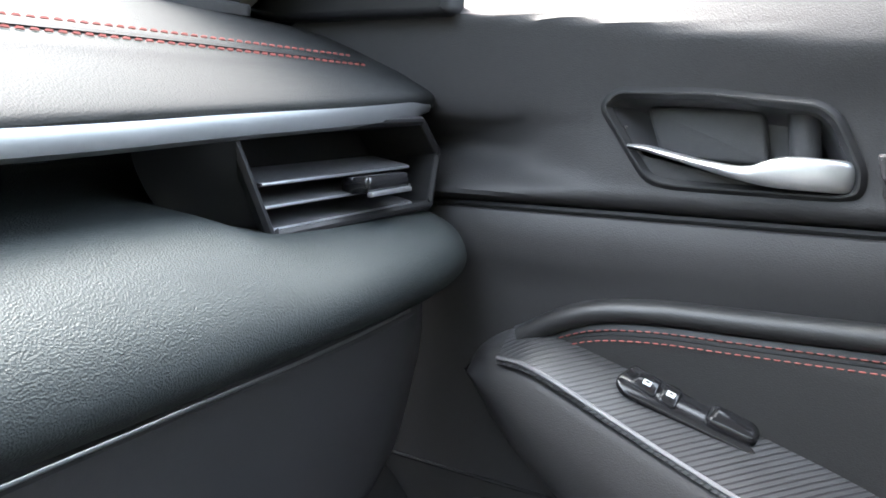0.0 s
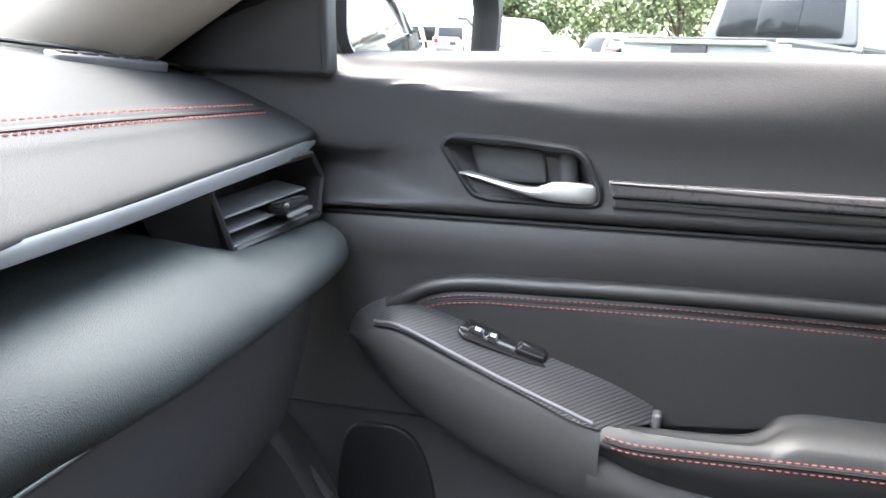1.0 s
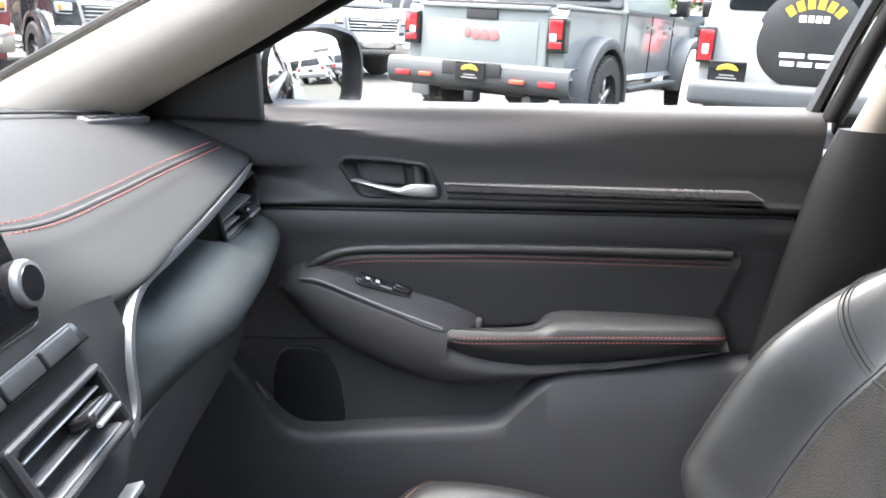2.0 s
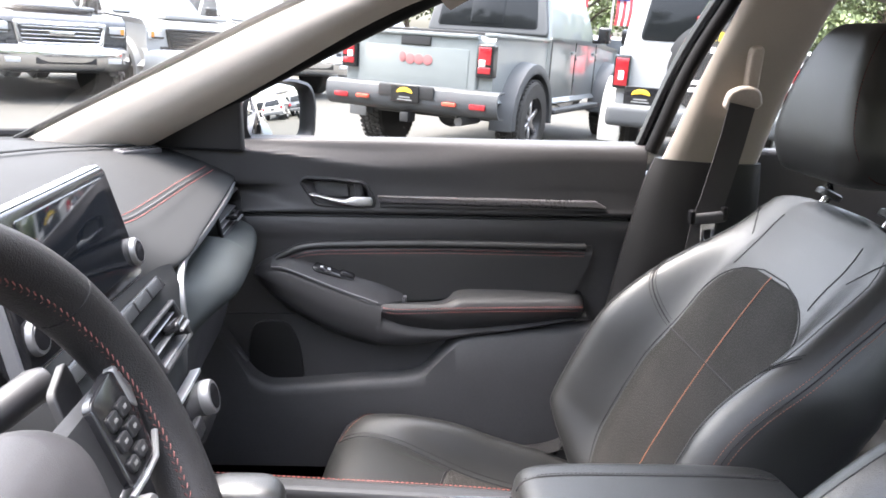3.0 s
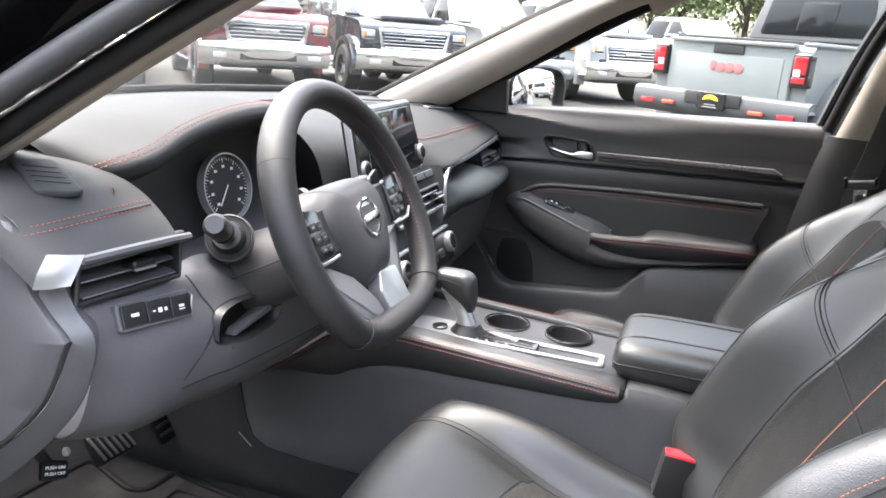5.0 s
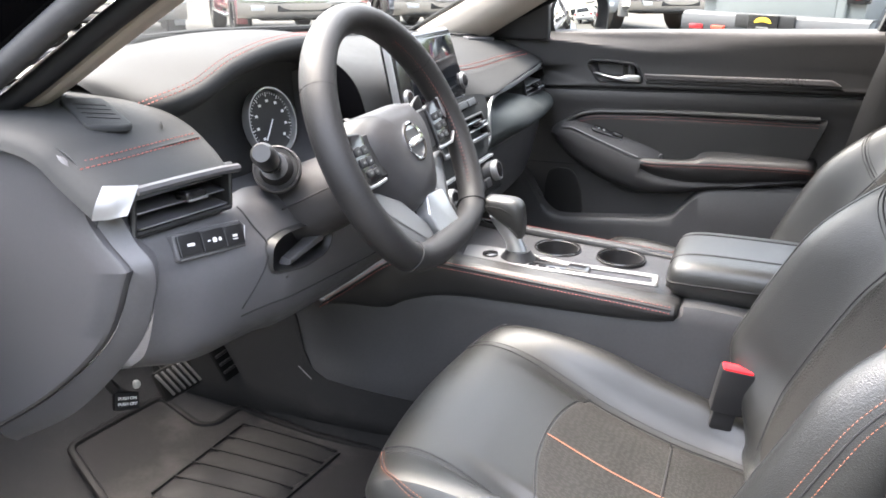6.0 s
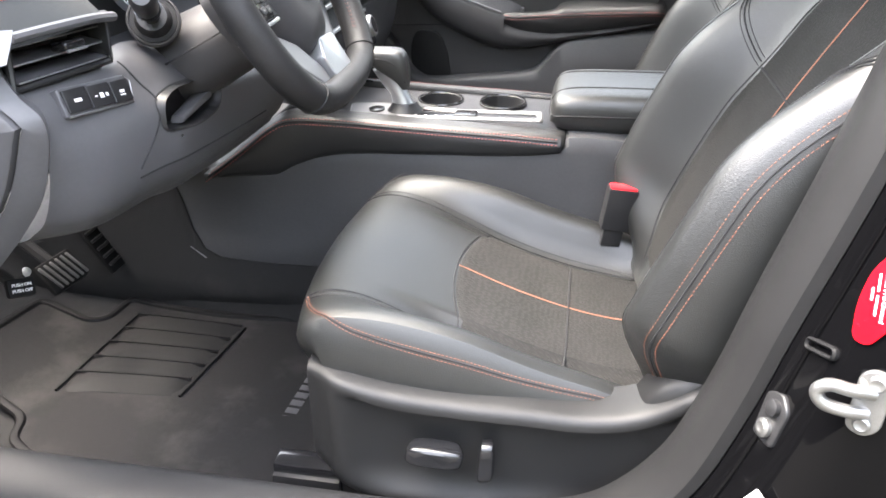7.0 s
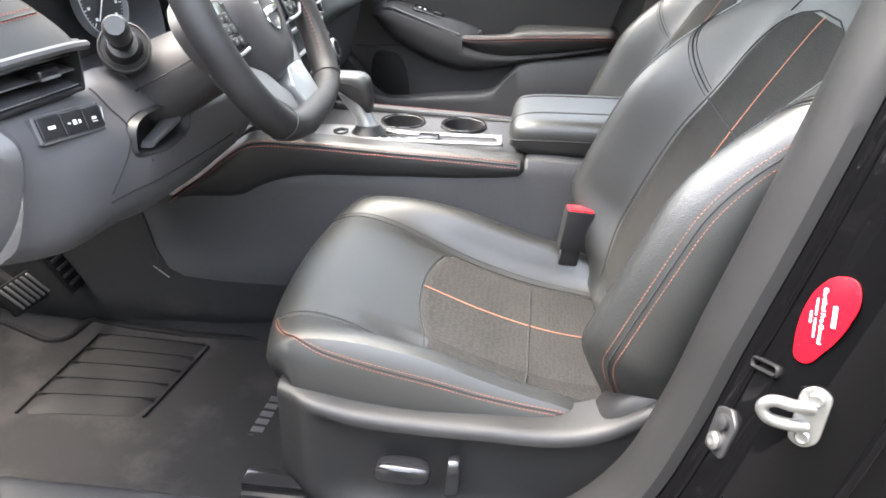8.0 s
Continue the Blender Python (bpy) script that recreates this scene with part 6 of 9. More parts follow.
# Leather bolster along the driver's edge, and its twin.
def bolster(s, off):
    pts = [(0.30, -0.185, 0.612, 0.615), (0.24, -0.178, 0.655, 0.610), (0.17, -0.168, 0.708, 0.615), (0.13, -0.160, 0.722, 0.632), (0.05, -0.157, 0.722, 0.655), (-0.1, -0.156, 0.716, 0.662), (-0.25, -0.155, 0.710, 0.667), (-0.335, -0.153, 0.705, 0.675), (-0.346, -0.145, 0.70, 0.685)]
    rows_ = []
    for y, x, zt, zb in pts:
        q = [(x + 0.042, zt - 0.002), (x + 0.022, zt + 0.001), (x + 0.008, zt - 0.003), (x, zt - 0.014), (x, lerp(zt, zb, 0.6)), (x + 0.008, zb), (x + 0.03, zb)]
        rows_.append([Vector((off + s * a, y, b)) for a, b in q])
    b = part("bolster", loft(rows_, 34, 50, True, True), LEATHER_DOOR, console, "black leather console bolster with red stitching")
    for dx, dz in ((0.004, -0.0035), (0.0, -0.013)):
        line_ = spline([(off + s * (x - 0.001 + dx), y, zt + dz) for y, x, zt, zb in pts[:-1]], 90)
        part("stitching", stitches(line_, (-s, 0, 0.4)), RED_THREAD, b, "red stitching")
    line_ = spline([(off + s * (x + 0.0015), y, zt - 0.008) for y, x, zt, zb in pts[:-1]], 60)
    part("seam", tube(line_, 0.0018, 6), SEAM, b)


bolster(1, 0.0)
bolster(-1, -0.045)
# Top plate with cup holders.
topz = [(0.20, 0.745), (0.08, 0.716), (-0.05, 0.710), (-0.2, 0.706), (-0.345, 0.702)]
plate_rows = [[Vector((x, y, z)) for x in (-0.118, -0.08, -0.02, 0.04, 0.078)] for y, z in topz]
tp = loft(plate_rows, 70, 130)
CUPS = ((0.024, -0.104), (0.022, -0.224))
part("top_plate", cut(tp, lambda c: any((c.x - x) ** 2 + (c.y - y) ** 2 < 0.0395 ** 2 for x, y in CUPS)), CARBON, console, "dark twill-pattern console top")
for x, y in CUPS:
    z = 0.7065
    h = part("cup_holder", turned([(0.0455, z - 0.002), (0.045, z + 0.003), (0.042, z + 0.0045), (0.0395, z + 0.002), (0.0385, z - 0.02), (0.036, z - 0.07)], 40, Matrix.Translation((x, y, 0)), "end"), BLACK, console, "round black cup holder")
    part("cup_rim", turned([(0.0445, z + 0.003), (0.0435, z + 0.0052), (0.0415, z + 0.0052), (0.0405, z + 0.003)], 40, Matrix.Translation((x, y, 0)), False), GLOSS, h)
part("edge_line", tube([(0.074, 0.15, 0.738), (0.074, 0.0, 0.716), (0.074, -0.2, 0.711), (0.074, -0.335, 0.707)], 0.003, 6), GLOSS, console)
# Silver tray plate, gear gate, gear lever.
PZ = basis((-0.085, -0.13, 0.7125), (1, 0, 0), (0, 1, -0.02))
part("gear_plate", ring(rounded([(-0.030, -0.178), (-0.024, 0.17), (0.045, 0.185), (0.050, 0.14), (0.022, -0.02), (0.018, -0.175)], 0.010, 6), rounded([(-0.022, -0.165), (-0.018, 0.085), (0.030, 0.09), (0.034, 0.06), (0.012, -0.02), (0.008, -0.165)], 0.006, 6), PZ, 0.007, 0.003), SATIN_DARK, console, "satin silver surround of the gear lever and tray")
part("plate_front", plate(rounded([(-0.023, 0.088), (-0.021, 0.165), (0.042, 0.178), (0.045, 0.14), (0.032, 0.088)], 0.006), PZ, 0.0062, 0.002), SATIN_DARK, console)
part("start_button", turned([(0.0145, 0.0), (0.0145, 0.0085), (0.012, 0.0095), (0.002, 0.0095)], 28, PZ @ Matrix.Translation((0.004, 0.125, 0.002))), GLOSS, console, "round black button in the silver plate")
part("gear_gate", plate(rounded([(-0.020, -0.045), (-0.018, 0.085), (0.030, 0.088), (0.033, 0.055), (0.014, -0.045)], 0.004), PZ, 0.0042, 0.001), GLOSS, console, "gloss black gear gate")
part("gate_slot", box((0, 0, 0), (0.007, 0.095, 0.001), 0, PZ @ Matrix.Translation((0.004, 0.018, 0.0046))), SEAM, console)
for i in range(5):
    part("gate_letter", box((0, 0, 0), (0.004, 0.005, 0.0004), 0, PZ @ Matrix.Translation((-0.011, 0.05 - 0.018 * i, 0.0046))), GREY_INK, console)
part("switch_block", plate(rounded([(-0.020, -0.06), (-0.019, -0.02), (0.012, -0.02), (0.009, -0.06)], 0.003), PZ, 0.009, 0.002), GLOSS, console)
part("tray_bed", plate(rounded([(-0.022, -0.165), (-0.020, -0.065), (0.009, -0.065), (0.008, -0.165)], 0.004), PZ @ Matrix.Translation((0, 0, -0.022)), 0.004, 0.001), BLACK, console)
lever_t = thing("gear_lever", (-0.075, -0.05, 0.71), "black leather gear knob on a satin silver neck", "gear lever")
rows = []
for cx, cy, z, a, b in ((-0.072, -0.055, 0.716, 0.020, 0.024), (-0.073, -0.053, 0.726, 0.017, 0.021), (-0.074, -0.048, 0.745, 0.014, 0.017), (-0.075, -0.036, 0.765, 0.014, 0.020), (-0.076, -0.026, 0.790, 0.018, 0.026)):
    rows.append([Vector((cx + a * math.cos(q), cy + b * math.sin(q), z)) for q in (2 * math.pi * i / 20 for i in range(20))])
part("neck", loft(rows, 30, 24, True, True), SATIN, lever_t, "satin silver neck")
part("boot", turned([(0.034, 0.0), (0.030, 0.006), (0.026, 0.010), (0.0215, 0.018)], 28, Matrix.Translation((-0.073, -0.055, 0.714))), BLACK, lever_t)
rows = []
for cx, cy, z, a, b in ((-0.076, -0.059, 0.758, 0.013, 0.005), (-0.0765, -0.054, 0.772, 0.018, 0.012), (-0.077, -0.043, 0.787, 0.021, 0.024), (-0.078, -0.031, 0.803, 0.0225, 0.034), (-0.078, -0.027, 0.817, 0.022, 0.035), (-0.078, -0.024, 0.826, 0.018, 0.029), (-0.078, -0.022, 0.8295, 0.008, 0.014)):
    rows.append([Vector((cx + a * (abs(math.cos(q)) ** 0.55) * math.copysign(1, math.cos(q)), cy + b * (abs(math.sin(q)) ** 0.55) * math.copysign(1, math.sin(q)), z)) for q in (2 * math.pi * i / 24 for i in range(24))])
part("knob", loft(rows, 48, 28, True, True), LEATHER, lever_t, "black leather gear knob")
for s in (-1, 1):
    part("knob_seam", tube(spline([(-0.078 + s * 0.0150, -0.062, 0.772), (-0.078 + s * 0.0205, -0.050, 0.797), (-0.078 + s * 0.0223, -0.034, 0.811), (-0.078 + s * 0.0222, -0.010, 0.814), (-0.078 + s * 0.017, 0.006, 0.810)], 30), 0.0009, 6), SEAM, lever_t)
# Armrest lid.
rows = []
for y, zt, zb, xl, xr in ((-0.318, 0.742, 0.716, -0.095, 0.055), (-0.326, 0.758, 0.706, -0.112, 0.072), (-0.35, 0.766, 0.700, -0.119, 0.078), (-0.42, 0.769, 0.700, -0.121, 0.080), (-0.58, 0.769, 0.700, -0.121, 0.080), (-0.64, 0.765, 0.70, -0.117, 0.077), (-0.66, 0.75, 0.71, -0.11, 0.07)):
    xm = (xl + xr) / 2
    rows.append([Vector((xl + 0.03, y, zt)), Vector((xm, y, zt + 0.003)), Vector((xr - 0.03, y, zt)), Vector((xr - 0.006, y, zt - 0.008)), Vector((xr, y, zt - 0.028)), Vector((xr - 0.006, y, zb + 0.01)), Vector((xr - 0.03, y, zb)), Vector((xm, y, zb)), Vector((xl + 0.03, y, zb)), Vector((xl + 0.006, y, zb + 0.01)), Vector((xl, y, zt - 0.030)), Vector((xl + 0.006, y, zt - 0.008))])
lid = part("armrest_lid", loft(rows, 70, 50, True, True), LEATHER, console, "padded black leather armrest lid")
for x in (-0.072, 0.034):
    part("lid_seam", tube(spline([(x, -0.319, 0.748), (x, -0.328, 0.7605), (x, -0.36, 0.7685), (x, -0.46, 0.7705), (x, -0.6, 0.7705), (x, -0.64, 0.766)], 30), 0.0014, 6), SEAM, lid)
    part("lid_stitching", stitches(spline([(x + 0.004, -0.328, 0.7610), (x + 0.004, -0.36, 0.7690), (x + 0.004, -0.46, 0.7712), (x + 0.004, -0.62, 0.7710)], 30), pitch=0.005, r=0.0006), DARK_SEAM, lid)
part("lid_band", tube(spline([(-0.119, -0.64, 0.733), (-0.1225, -0.45, 0.735), (-0.1205, -0.35, 0.733), (-0.112, -0.325, 0.73), (-0.08, -0.317, 0.728), (0.04, -0.317, 0.728), (0.074, -0.33, 0.73)], 60), 0.0016, 6), SEAM, lid)
part("console_box", plate(rounded([(0.347, 0.55), (0.347, 0.700), (0.66, 0.700), (0.72, 0.55)], 0.006), basis((-0.125, 0, 0), (0, -1, 0), (0, 0, 1), (1, 0, 0)), 0.20, 0.003), HARD_LOW, console)

buckle = thing("seat_belt_buckle", (-0.19, -0.43, 0.50), "black seat belt buckle with a red release button", "buckle")
BM = basis((-0.222, -0.440, 0.610), (0.15, -0.97, -0.12), (0.0, -0.15, 1.0))
part("body", box((0, 0, 0), (0.048, 0.074, 0.028), 0.004, BM @ Matrix.Translation((0, 0.007, 0))), BLACK, buckle)
part("release_button", box((0, 0, 0), (0.043, 0.010, 0.022), 0.003, BM @ Matrix.Translation((0, 0.0415, 0.001))), RED, buckle, "red release button")
part("stem", box((0, 0, 0), (0.034, 0.036, 0.014), 0.004, BM @ Matrix.Translation((0, -0.045, 0))), BLACK, buckle)
copy_thing(buckle, Matrix.Translation((0.135, -0.50, 0.43)))

# Seat belt on the passenger's pillar.
belt = thing("seat_belt", (0.60, -0.80, 0.9), "dark seat belt hanging from a beige pillar guide", "seat belt")
part("guide_slot", plate(rounded([(-0.013, -0.045), (-0.013, 0.045), (0.013, 0.045), (0.013, -0.045)], 0.012), basis((0.617, -0.805, 1.238), (0, -0.97, 0.1), (-0.2, 0.08, 0.97)), 0.014, 0.006), BELT_PLASTIC, belt, "beige plastic height slider")
part("guide", plate(rounded([(-0.036, -0.010), (-0.029, 0.017), (-0.010, 0.025), (0.010, 0.025), (0.029, 0.017), (0.036, -0.010), (0.024, -0.019), (-0.024, -0.019)], 0.009), basis((0.602, -0.788, 1.186), (0, -0.98, 0.12), (-0.2, 0.1, 0.97)), 0.014, 0.006), BELT_PLASTIC, belt, "beige plastic belt guide")
sp_ = spline([(0.588, -0.784, 1.176), (0.580, -0.772, 1.11), (0.568, -0.752, 1.02), (0.562, -0.735, 0.94), (0.56, -0.73, 0.80), (0.565, -0.74, 0.55)], 30)
part("webbing", thick(grid([[p + Vector((0.0, 0.024, 0.004)), p + Vector((-0.002, 0, 0)), p + Vector((0.0, -0.024, -0.004))] for p in sp_]), 0.0015), STRAP, belt, "dark webbing")
TM = basis((0.552, -0.738, 0.975), (0, -0.98, 0.15), (-0.1, 0.12, 0.98))
part("tongue_grip", box((0, 0, 0), (0.064, 0.02, 0.014), 0.006, TM, 3), HARD, belt)
for x in (-0.03, 0.03):
    part("tongue_ear", box((0, 0, 0), (0.010, 0.026, 0.016), 0.004, TM @ Matrix.Translation((x, 0.006, 0))), GLOSS, belt)
part("tongue", ring(rounded([(-0.013, -0.048), (-0.014, 0.0), (0.014, 0.0), (0.013, -0.048)], 0.004), rounded([(-0.006, -0.040), (-0.006, -0.022), (0.006, -0.022), (0.006, -0.040)], 0.002), TM, 0.003, 0.001), CHROME, belt, "bright metal tongue")

# ---- front seats ----
def seat(name, off, label, outer, head_by, group="front seats"):
    """A leather bucket seat. off: from the driver's place; outer: the side (-1, 1) of the plastic shield."""
    off = Vector(off)
    st = thing(name, Vector((-0.405, -0.3, 0.33)) + off, label, "seat", group)
    cx = -0.412
    mid_line = spline([(0, -0.60, 0.52), (0, -0.50, 0.518), (0, -0.40, 0.528), (0, -0.30, 0.556), (0, -0.20, 0.596), (0, -0.13, 0.621), (0, -0.067, 0.632), (0, -0.022, 0.619), (0, -0.003, 0.588), (0, -0.007, 0.54), (0, -0.030, 0.49)], 81)

    def v_of(y):
        return min(range(70), key=lambda k: abs(mid_line[k].y - y)) / 80
    VF, VX = v_of(-0.205), v_of(-0.367)

    def cushion_at(u, v, lift=0.0):
        k = v * 80
        i = min(79, int(k))
        p = mid_line[i].lerp(mid_line[i + 1], k - i)
        t = (mid_line[min(80, i + 1)] - mid_line[max(0, i - 1)]).normalized()
        n = Vector((0, -t.z, t.y))
        a = abs(u)
        w = 0.222 + 0.040 * smooth(0.0, 0.25, v) - 0.004 * smooth(0.4, 0.75, v) - 0.05 * smooth(0.80, 1.0, v)
        ridge = (0.020 + 0.028 * smooth(0.05, 0.3, v)) * (1 - smooth(0.45, 0.85, v))
        h = ridge * smooth(0.58, 0.80, a) - 0.014 * smooth(0.9, 0.5, abs(a - 0.60) * 6) * (1 - smooth(0.45, 0.72, v))
        if a > 0.85:
            q = (a - 0.85) / 0.15
            h -= 0.105 * q ** 1.7
        x = w * u if a < 0.9 else math.copysign(w * (0.9 + 0.05 * math.sin((a - 0.9) / 0.1 * math.pi / 2)), u)
        y_back = -0.055 * a ** 2.2 * smooth(0.55, 1.0, v)
        return Vector((cx + x, p.y + y_back, p.z)) + n * (h + lift) + off

    nu, nv = 61, 60
    rows_ = [[cushion_at(lerp(-1, 1, i / (nu - 1)), lerp(0.0, 1.0, j / (nv - 1))) for i in range(nu)] + [Vector((cx + 0.15, lerp(-0.55, -0.03, j / (nv - 1)), 0.44)) + off, Vector((cx - 0.15, lerp(-0.55, -0.03, j / (nv - 1)), 0.44)) + off] for j in range(nv)]
    cu = part("cushion", grid(rows_, True, True), LEATHER, st, "black leather seat cushion")
    # Fabric insert with a rounded front edge.
    rows_ = []
    for j in range(41):
        t = j / 40
        row = []
        for i in range(25):
            u = lerp(-0.60, 0.60, i / 24)
            v_top = VF - 0.055 * (abs(u) / 0.6) ** 2.2
            row.append(cushion_at(u, lerp(0.06, v_top, t), 0.0025 if 0 < i < 24 and 0 < j < 40 else -0.002))
        rows_.append(row)
    part("fabric_insert", grid(rows_), FABRIC, cu, "dark perforated fabric insert")
    rim_ = [cushion_at(lerp(-0.6, 0.6, i / 30), VF - 0.055 * (abs(lerp(-0.6, 0.6, i / 30)) / 0.6) ** 2.2, 0.0005) for i in range(31)]
    part("insert_seam", tube(rim_, 0.0011, 6), SEAM, cu)
    part("insert_seam", tube([cushion_at(lerp(-0.585, 0.585, i / 20), VX, 0.0030) for i in range(21)], 0.0017, 6), SEAM, cu)
    for s in (-1, 1):
        part("bolster_seam", tube([cushion_at(s * lerp(0.605, 0.585, i / 50), lerp(0.05, 0.810, i / 50), 0.0004) for i in range(51)], 0.0012, 6), SEAM, cu)
        part("bolster_seam", tube([cushion_at(s * 0.63, lerp(0.05, 0.80, i / 50), 0.0003) for i in range(51)], 0.0007, 5), DARK_SEAM, cu)
        way = spline([(0.880, 0.15, 0), (0.886, 0.243, 0), (0.912, 0.467, 0), (0.918, 0.566, 0), (0.910, 0.66, 0), (0.885, 0.728, 0), (0.83, 0.768, 0), (0.74, 0.792, 0), (0.60, 0.814, 0)], 70)
        part("edge_seam", tube([cushion_at(s * q.x, q.y, 0.0012) for q in way], 0.0011, 6), SEAM, cu)
        for d in (-0.0030, 0.0030):
            line_ = []
            for q, (_, tang, _, _) in zip(way, frames_along([Vector((q.x * 0.25, q.y * 0.75, 0)) for q in way])):
                line_.append(cushion_at(s * (q.x - tang.y * d / 0.55), q.y + tang.x * d / 0.75, 0.0010))
            part("stitching", stitches(line_, (s * 0.6, 0, 0.8), pitch=0.0050, run=0.0040, r=0.00045), THREAD if s == outer else DARK_SEAM, cu, "orange double stitching" if s == outer else "")
    line_ = [cushion_at(0.0, lerp(0.10, VF - 0.003, i / 40), 0.0035) for i in range(41)]
    part("centre_stitch", tube(line_, 0.0012, 6, flat=0.6), THREAD, cu, "orange centre line")

    # Backrest.
    base_, top_ = Vector((0, -0.475, 0.52)), Vector((0, -0.758, 1.132))
    ax = (top_ - base_).normalized()
    nn = Vector((0, ax.z, -ax.y))

    def half_w(v):
        return 0.215 + 0.068 * smooth(0.0, 0.22, v) - 0.012 * smooth(0.3, 0.6, v) - 0.054 * smooth(0.62, 0.95, v) - 0.045 * max(0.0, (v - 0.86) / 0.14) ** 2.2

    def depth_at(v):
        return min(0.14, 0.080 + 0.17 * (1 - v))

    def back_at(u, v, lift=0.0):
        a = abs(u)
        w = half_w(v)
        bol = 0.092 * smooth(0.0, 0.2, v) * (1 - smooth(0.45, 0.92, v)) + 0.006
        h = bol * smooth(0.52, 0.80, a) + 0.018 * math.sin(math.pi * min(1, v * 1.15)) - 0.02 * smooth(0.75, 1.0, v)
        if a > 0.83:
            q = (a - 0.83) / 0.17
            h -= min(0.075, 0.65 * depth_at(v)) * q ** 1.6
        if v > 0.93:
            h -= 0.018 * ((v - 0.93) / 0.07) ** 2
        x = w * u if a < 0.87 else math.copysign(w * (0.87 + 0.075 * math.sin((a - 0.87) / 0.13 * math.pi / 2)), u)
        p = base_.lerp(top_, v)
        return Vector((cx + x, p.y, p.z)) + nn * (h + lift) + off

    rows_ = []
    for j in range(nv):
        v = 0.955 * j / (nv - 1)
        spine = base_.lerp(top_, v) + Vector((cx, 0, 0)) + off
        front_ = [back_at(lerp(-1, 1, i / (nu - 1)), v) for i in range(nu)]
        reach = front_[-1].x - spine.x
        rim_n, deep = (front_[-1] - spine).dot(nn), depth_at(v)
        rear_ = []
        for k in range(1, 22):
            a = math.pi * k / 22
            x = reach * math.copysign(abs(math.cos(a)) ** 0.55, math.cos(a))
            rear_.append(spine + Vector((x, 0, 0)) + nn * lerp(rim_n, -deep, math.sin(a) ** 0.62))
        rows_.append(front_ + rear_)
    last = rows_[-1]
    heart = sum(last, Vector()) / len(last)
    for k in range(1, 7):
        q = math.pi / 2 * k / 6
        rows_.append([heart + (p - heart) * (1 - 0.96 * (1 - math.cos(q))) + ax * 0.034 * math.sin(q) for p in last])
    bk = part("backrest", grid(rows_, True, True), LEATHER, st, "black leather backrest")

    def ins(t):
        """The fabric insert's half width along its height."""
        return 0.58 * math.sqrt(max(0.03, 1 - max(0.0, (t - 0.79) / 0.215) ** 3.0)) * (1 - 0.06 * smooth(0.5, 0.8, t))
    rows_ = []
    for j in range(41):
        t = j / 40
        v = lerp(0.06, 0.80, t)
        rows_.append([back_at(ins(t) * lerp(-1, 1, i / 24), v, 0.0025 if 0 < i < 24 and 0 < j < 40 else -0.002) for i in range(25)])
    part("fabric_insert", grid(rows_), FABRIC, bk, "dark perforated fabric insert")
    loop_ = [back_at(-ins(j / 40), lerp(0.06, 0.80, j / 40), 0.0004) for j in range(41)] + [back_at(ins(j / 40), lerp(0.06, 0.80, j / 40), 0.0004) for j in range(40, -1, -1)]
    part("insert_seam", tube(loop_, 0.0011, 6, up=nn), SEAM, bk)
    part("insert_seam", tube([back_at(0.965 * ins(0.655) * lerp(-1, 1, i / 20), 0.545, 0.0030) for i in range(21)], 0.0017, 6), SEAM, bk)
    part("centre_stitch", tube([back_at(0.0, lerp(0.08, 0.795, i / 40), 0.0035) for i in range(41)], 0.0012, 6, flat=0.6, up=nn), THREAD, bk, "orange centre line")
    for s in (-1, 1):
        line_ = [back_at(s * lerp(0.47, 0.52, smooth(0.78, 0.95, v)), v, 0.0006) for v in [lerp(0.775, 0.94, i / 30) for i in range(31)]]
        part("shoulder_seam", tube(line_, 0.0007, 6, up=nn), SEAM, bk)
        for d in (-0.010, 0.0, 0.010):
            line_ = [back_at(s * lerp(0.57, 0.86, i / 14), lerp(0.555, 0.700, (i / 14) ** 1.3) + d, 0.0008) for i in range(15)]
            part("tuck_seam", tube(line_, 0.0011 if d == 0 else 0.0006, 6, up=nn), SEAM if d == 0 else DARK_SEAM, bk)
        edge_ = [back_at(s * (0.932 + 0.022 * smooth(0.72, 0.95, lerp(0.03, 0.95, i / 70))), lerp(0.03, 0.95, i / 70), 0.0012) for i in range(71)]
        part("edge_seam", tube(edge_, 0.0010, 6, up=nn), SEAM, bk)
        for d in (-0.014, 0.012):
            line_ = [back_at(s * (0.932 + d + 0.022 * smooth(0.72, 0.95, lerp(0.03, 0.95, i / 70))), lerp(0.03, 0.95, i / 70), 0.001) for i in range(71)]
            part("stitching", stitches(line_, (s * 0.5, 0.75, 0.4), pitch=0.0050, run=0.0040, r=0.00048), THREAD, bk, "orange double stitching")
        part("shoulder_seam", tube([back_at(s * lerp(0.60, 0.985, t), 0.86 + 0.085 * math.sin(t * math.pi / 2), 0.0006) for t in [i / 20 for i in range(21)]], 0.0008, 6, up=nn), SEAM, bk)
        part("bolster_seam", tube([back_at(s * 0.80, lerp(0.1, 0.93, i / 60), 0.0001) for i in range(61)], 0.0007, 6, up=nn), DARK_SEAM, bk)

    # Headrest on two posts.
    hb = top_ + Vector((cx, 0, 0)) + off + Vector(head_by)
    HEAD = ((0.034, 0.080, 0.034, -0.058), (0.043, 0.101, 0.056, -0.078), (0.09, 0.116, 0.070, -0.070), (0.15, 0.106, 0.066, -0.040), (0.20, 0.088, 0.056, -0.012), (0.237, 0.071, 0.044, 0.006), (0.252, 0.059, 0.034, 0.012), (0.258, 0.044, 0.026, 0.014))
    hr = []
    for z, w, f, b in HEAD:
        yo = -0.030 - 0.03 * z
        n_ = 28
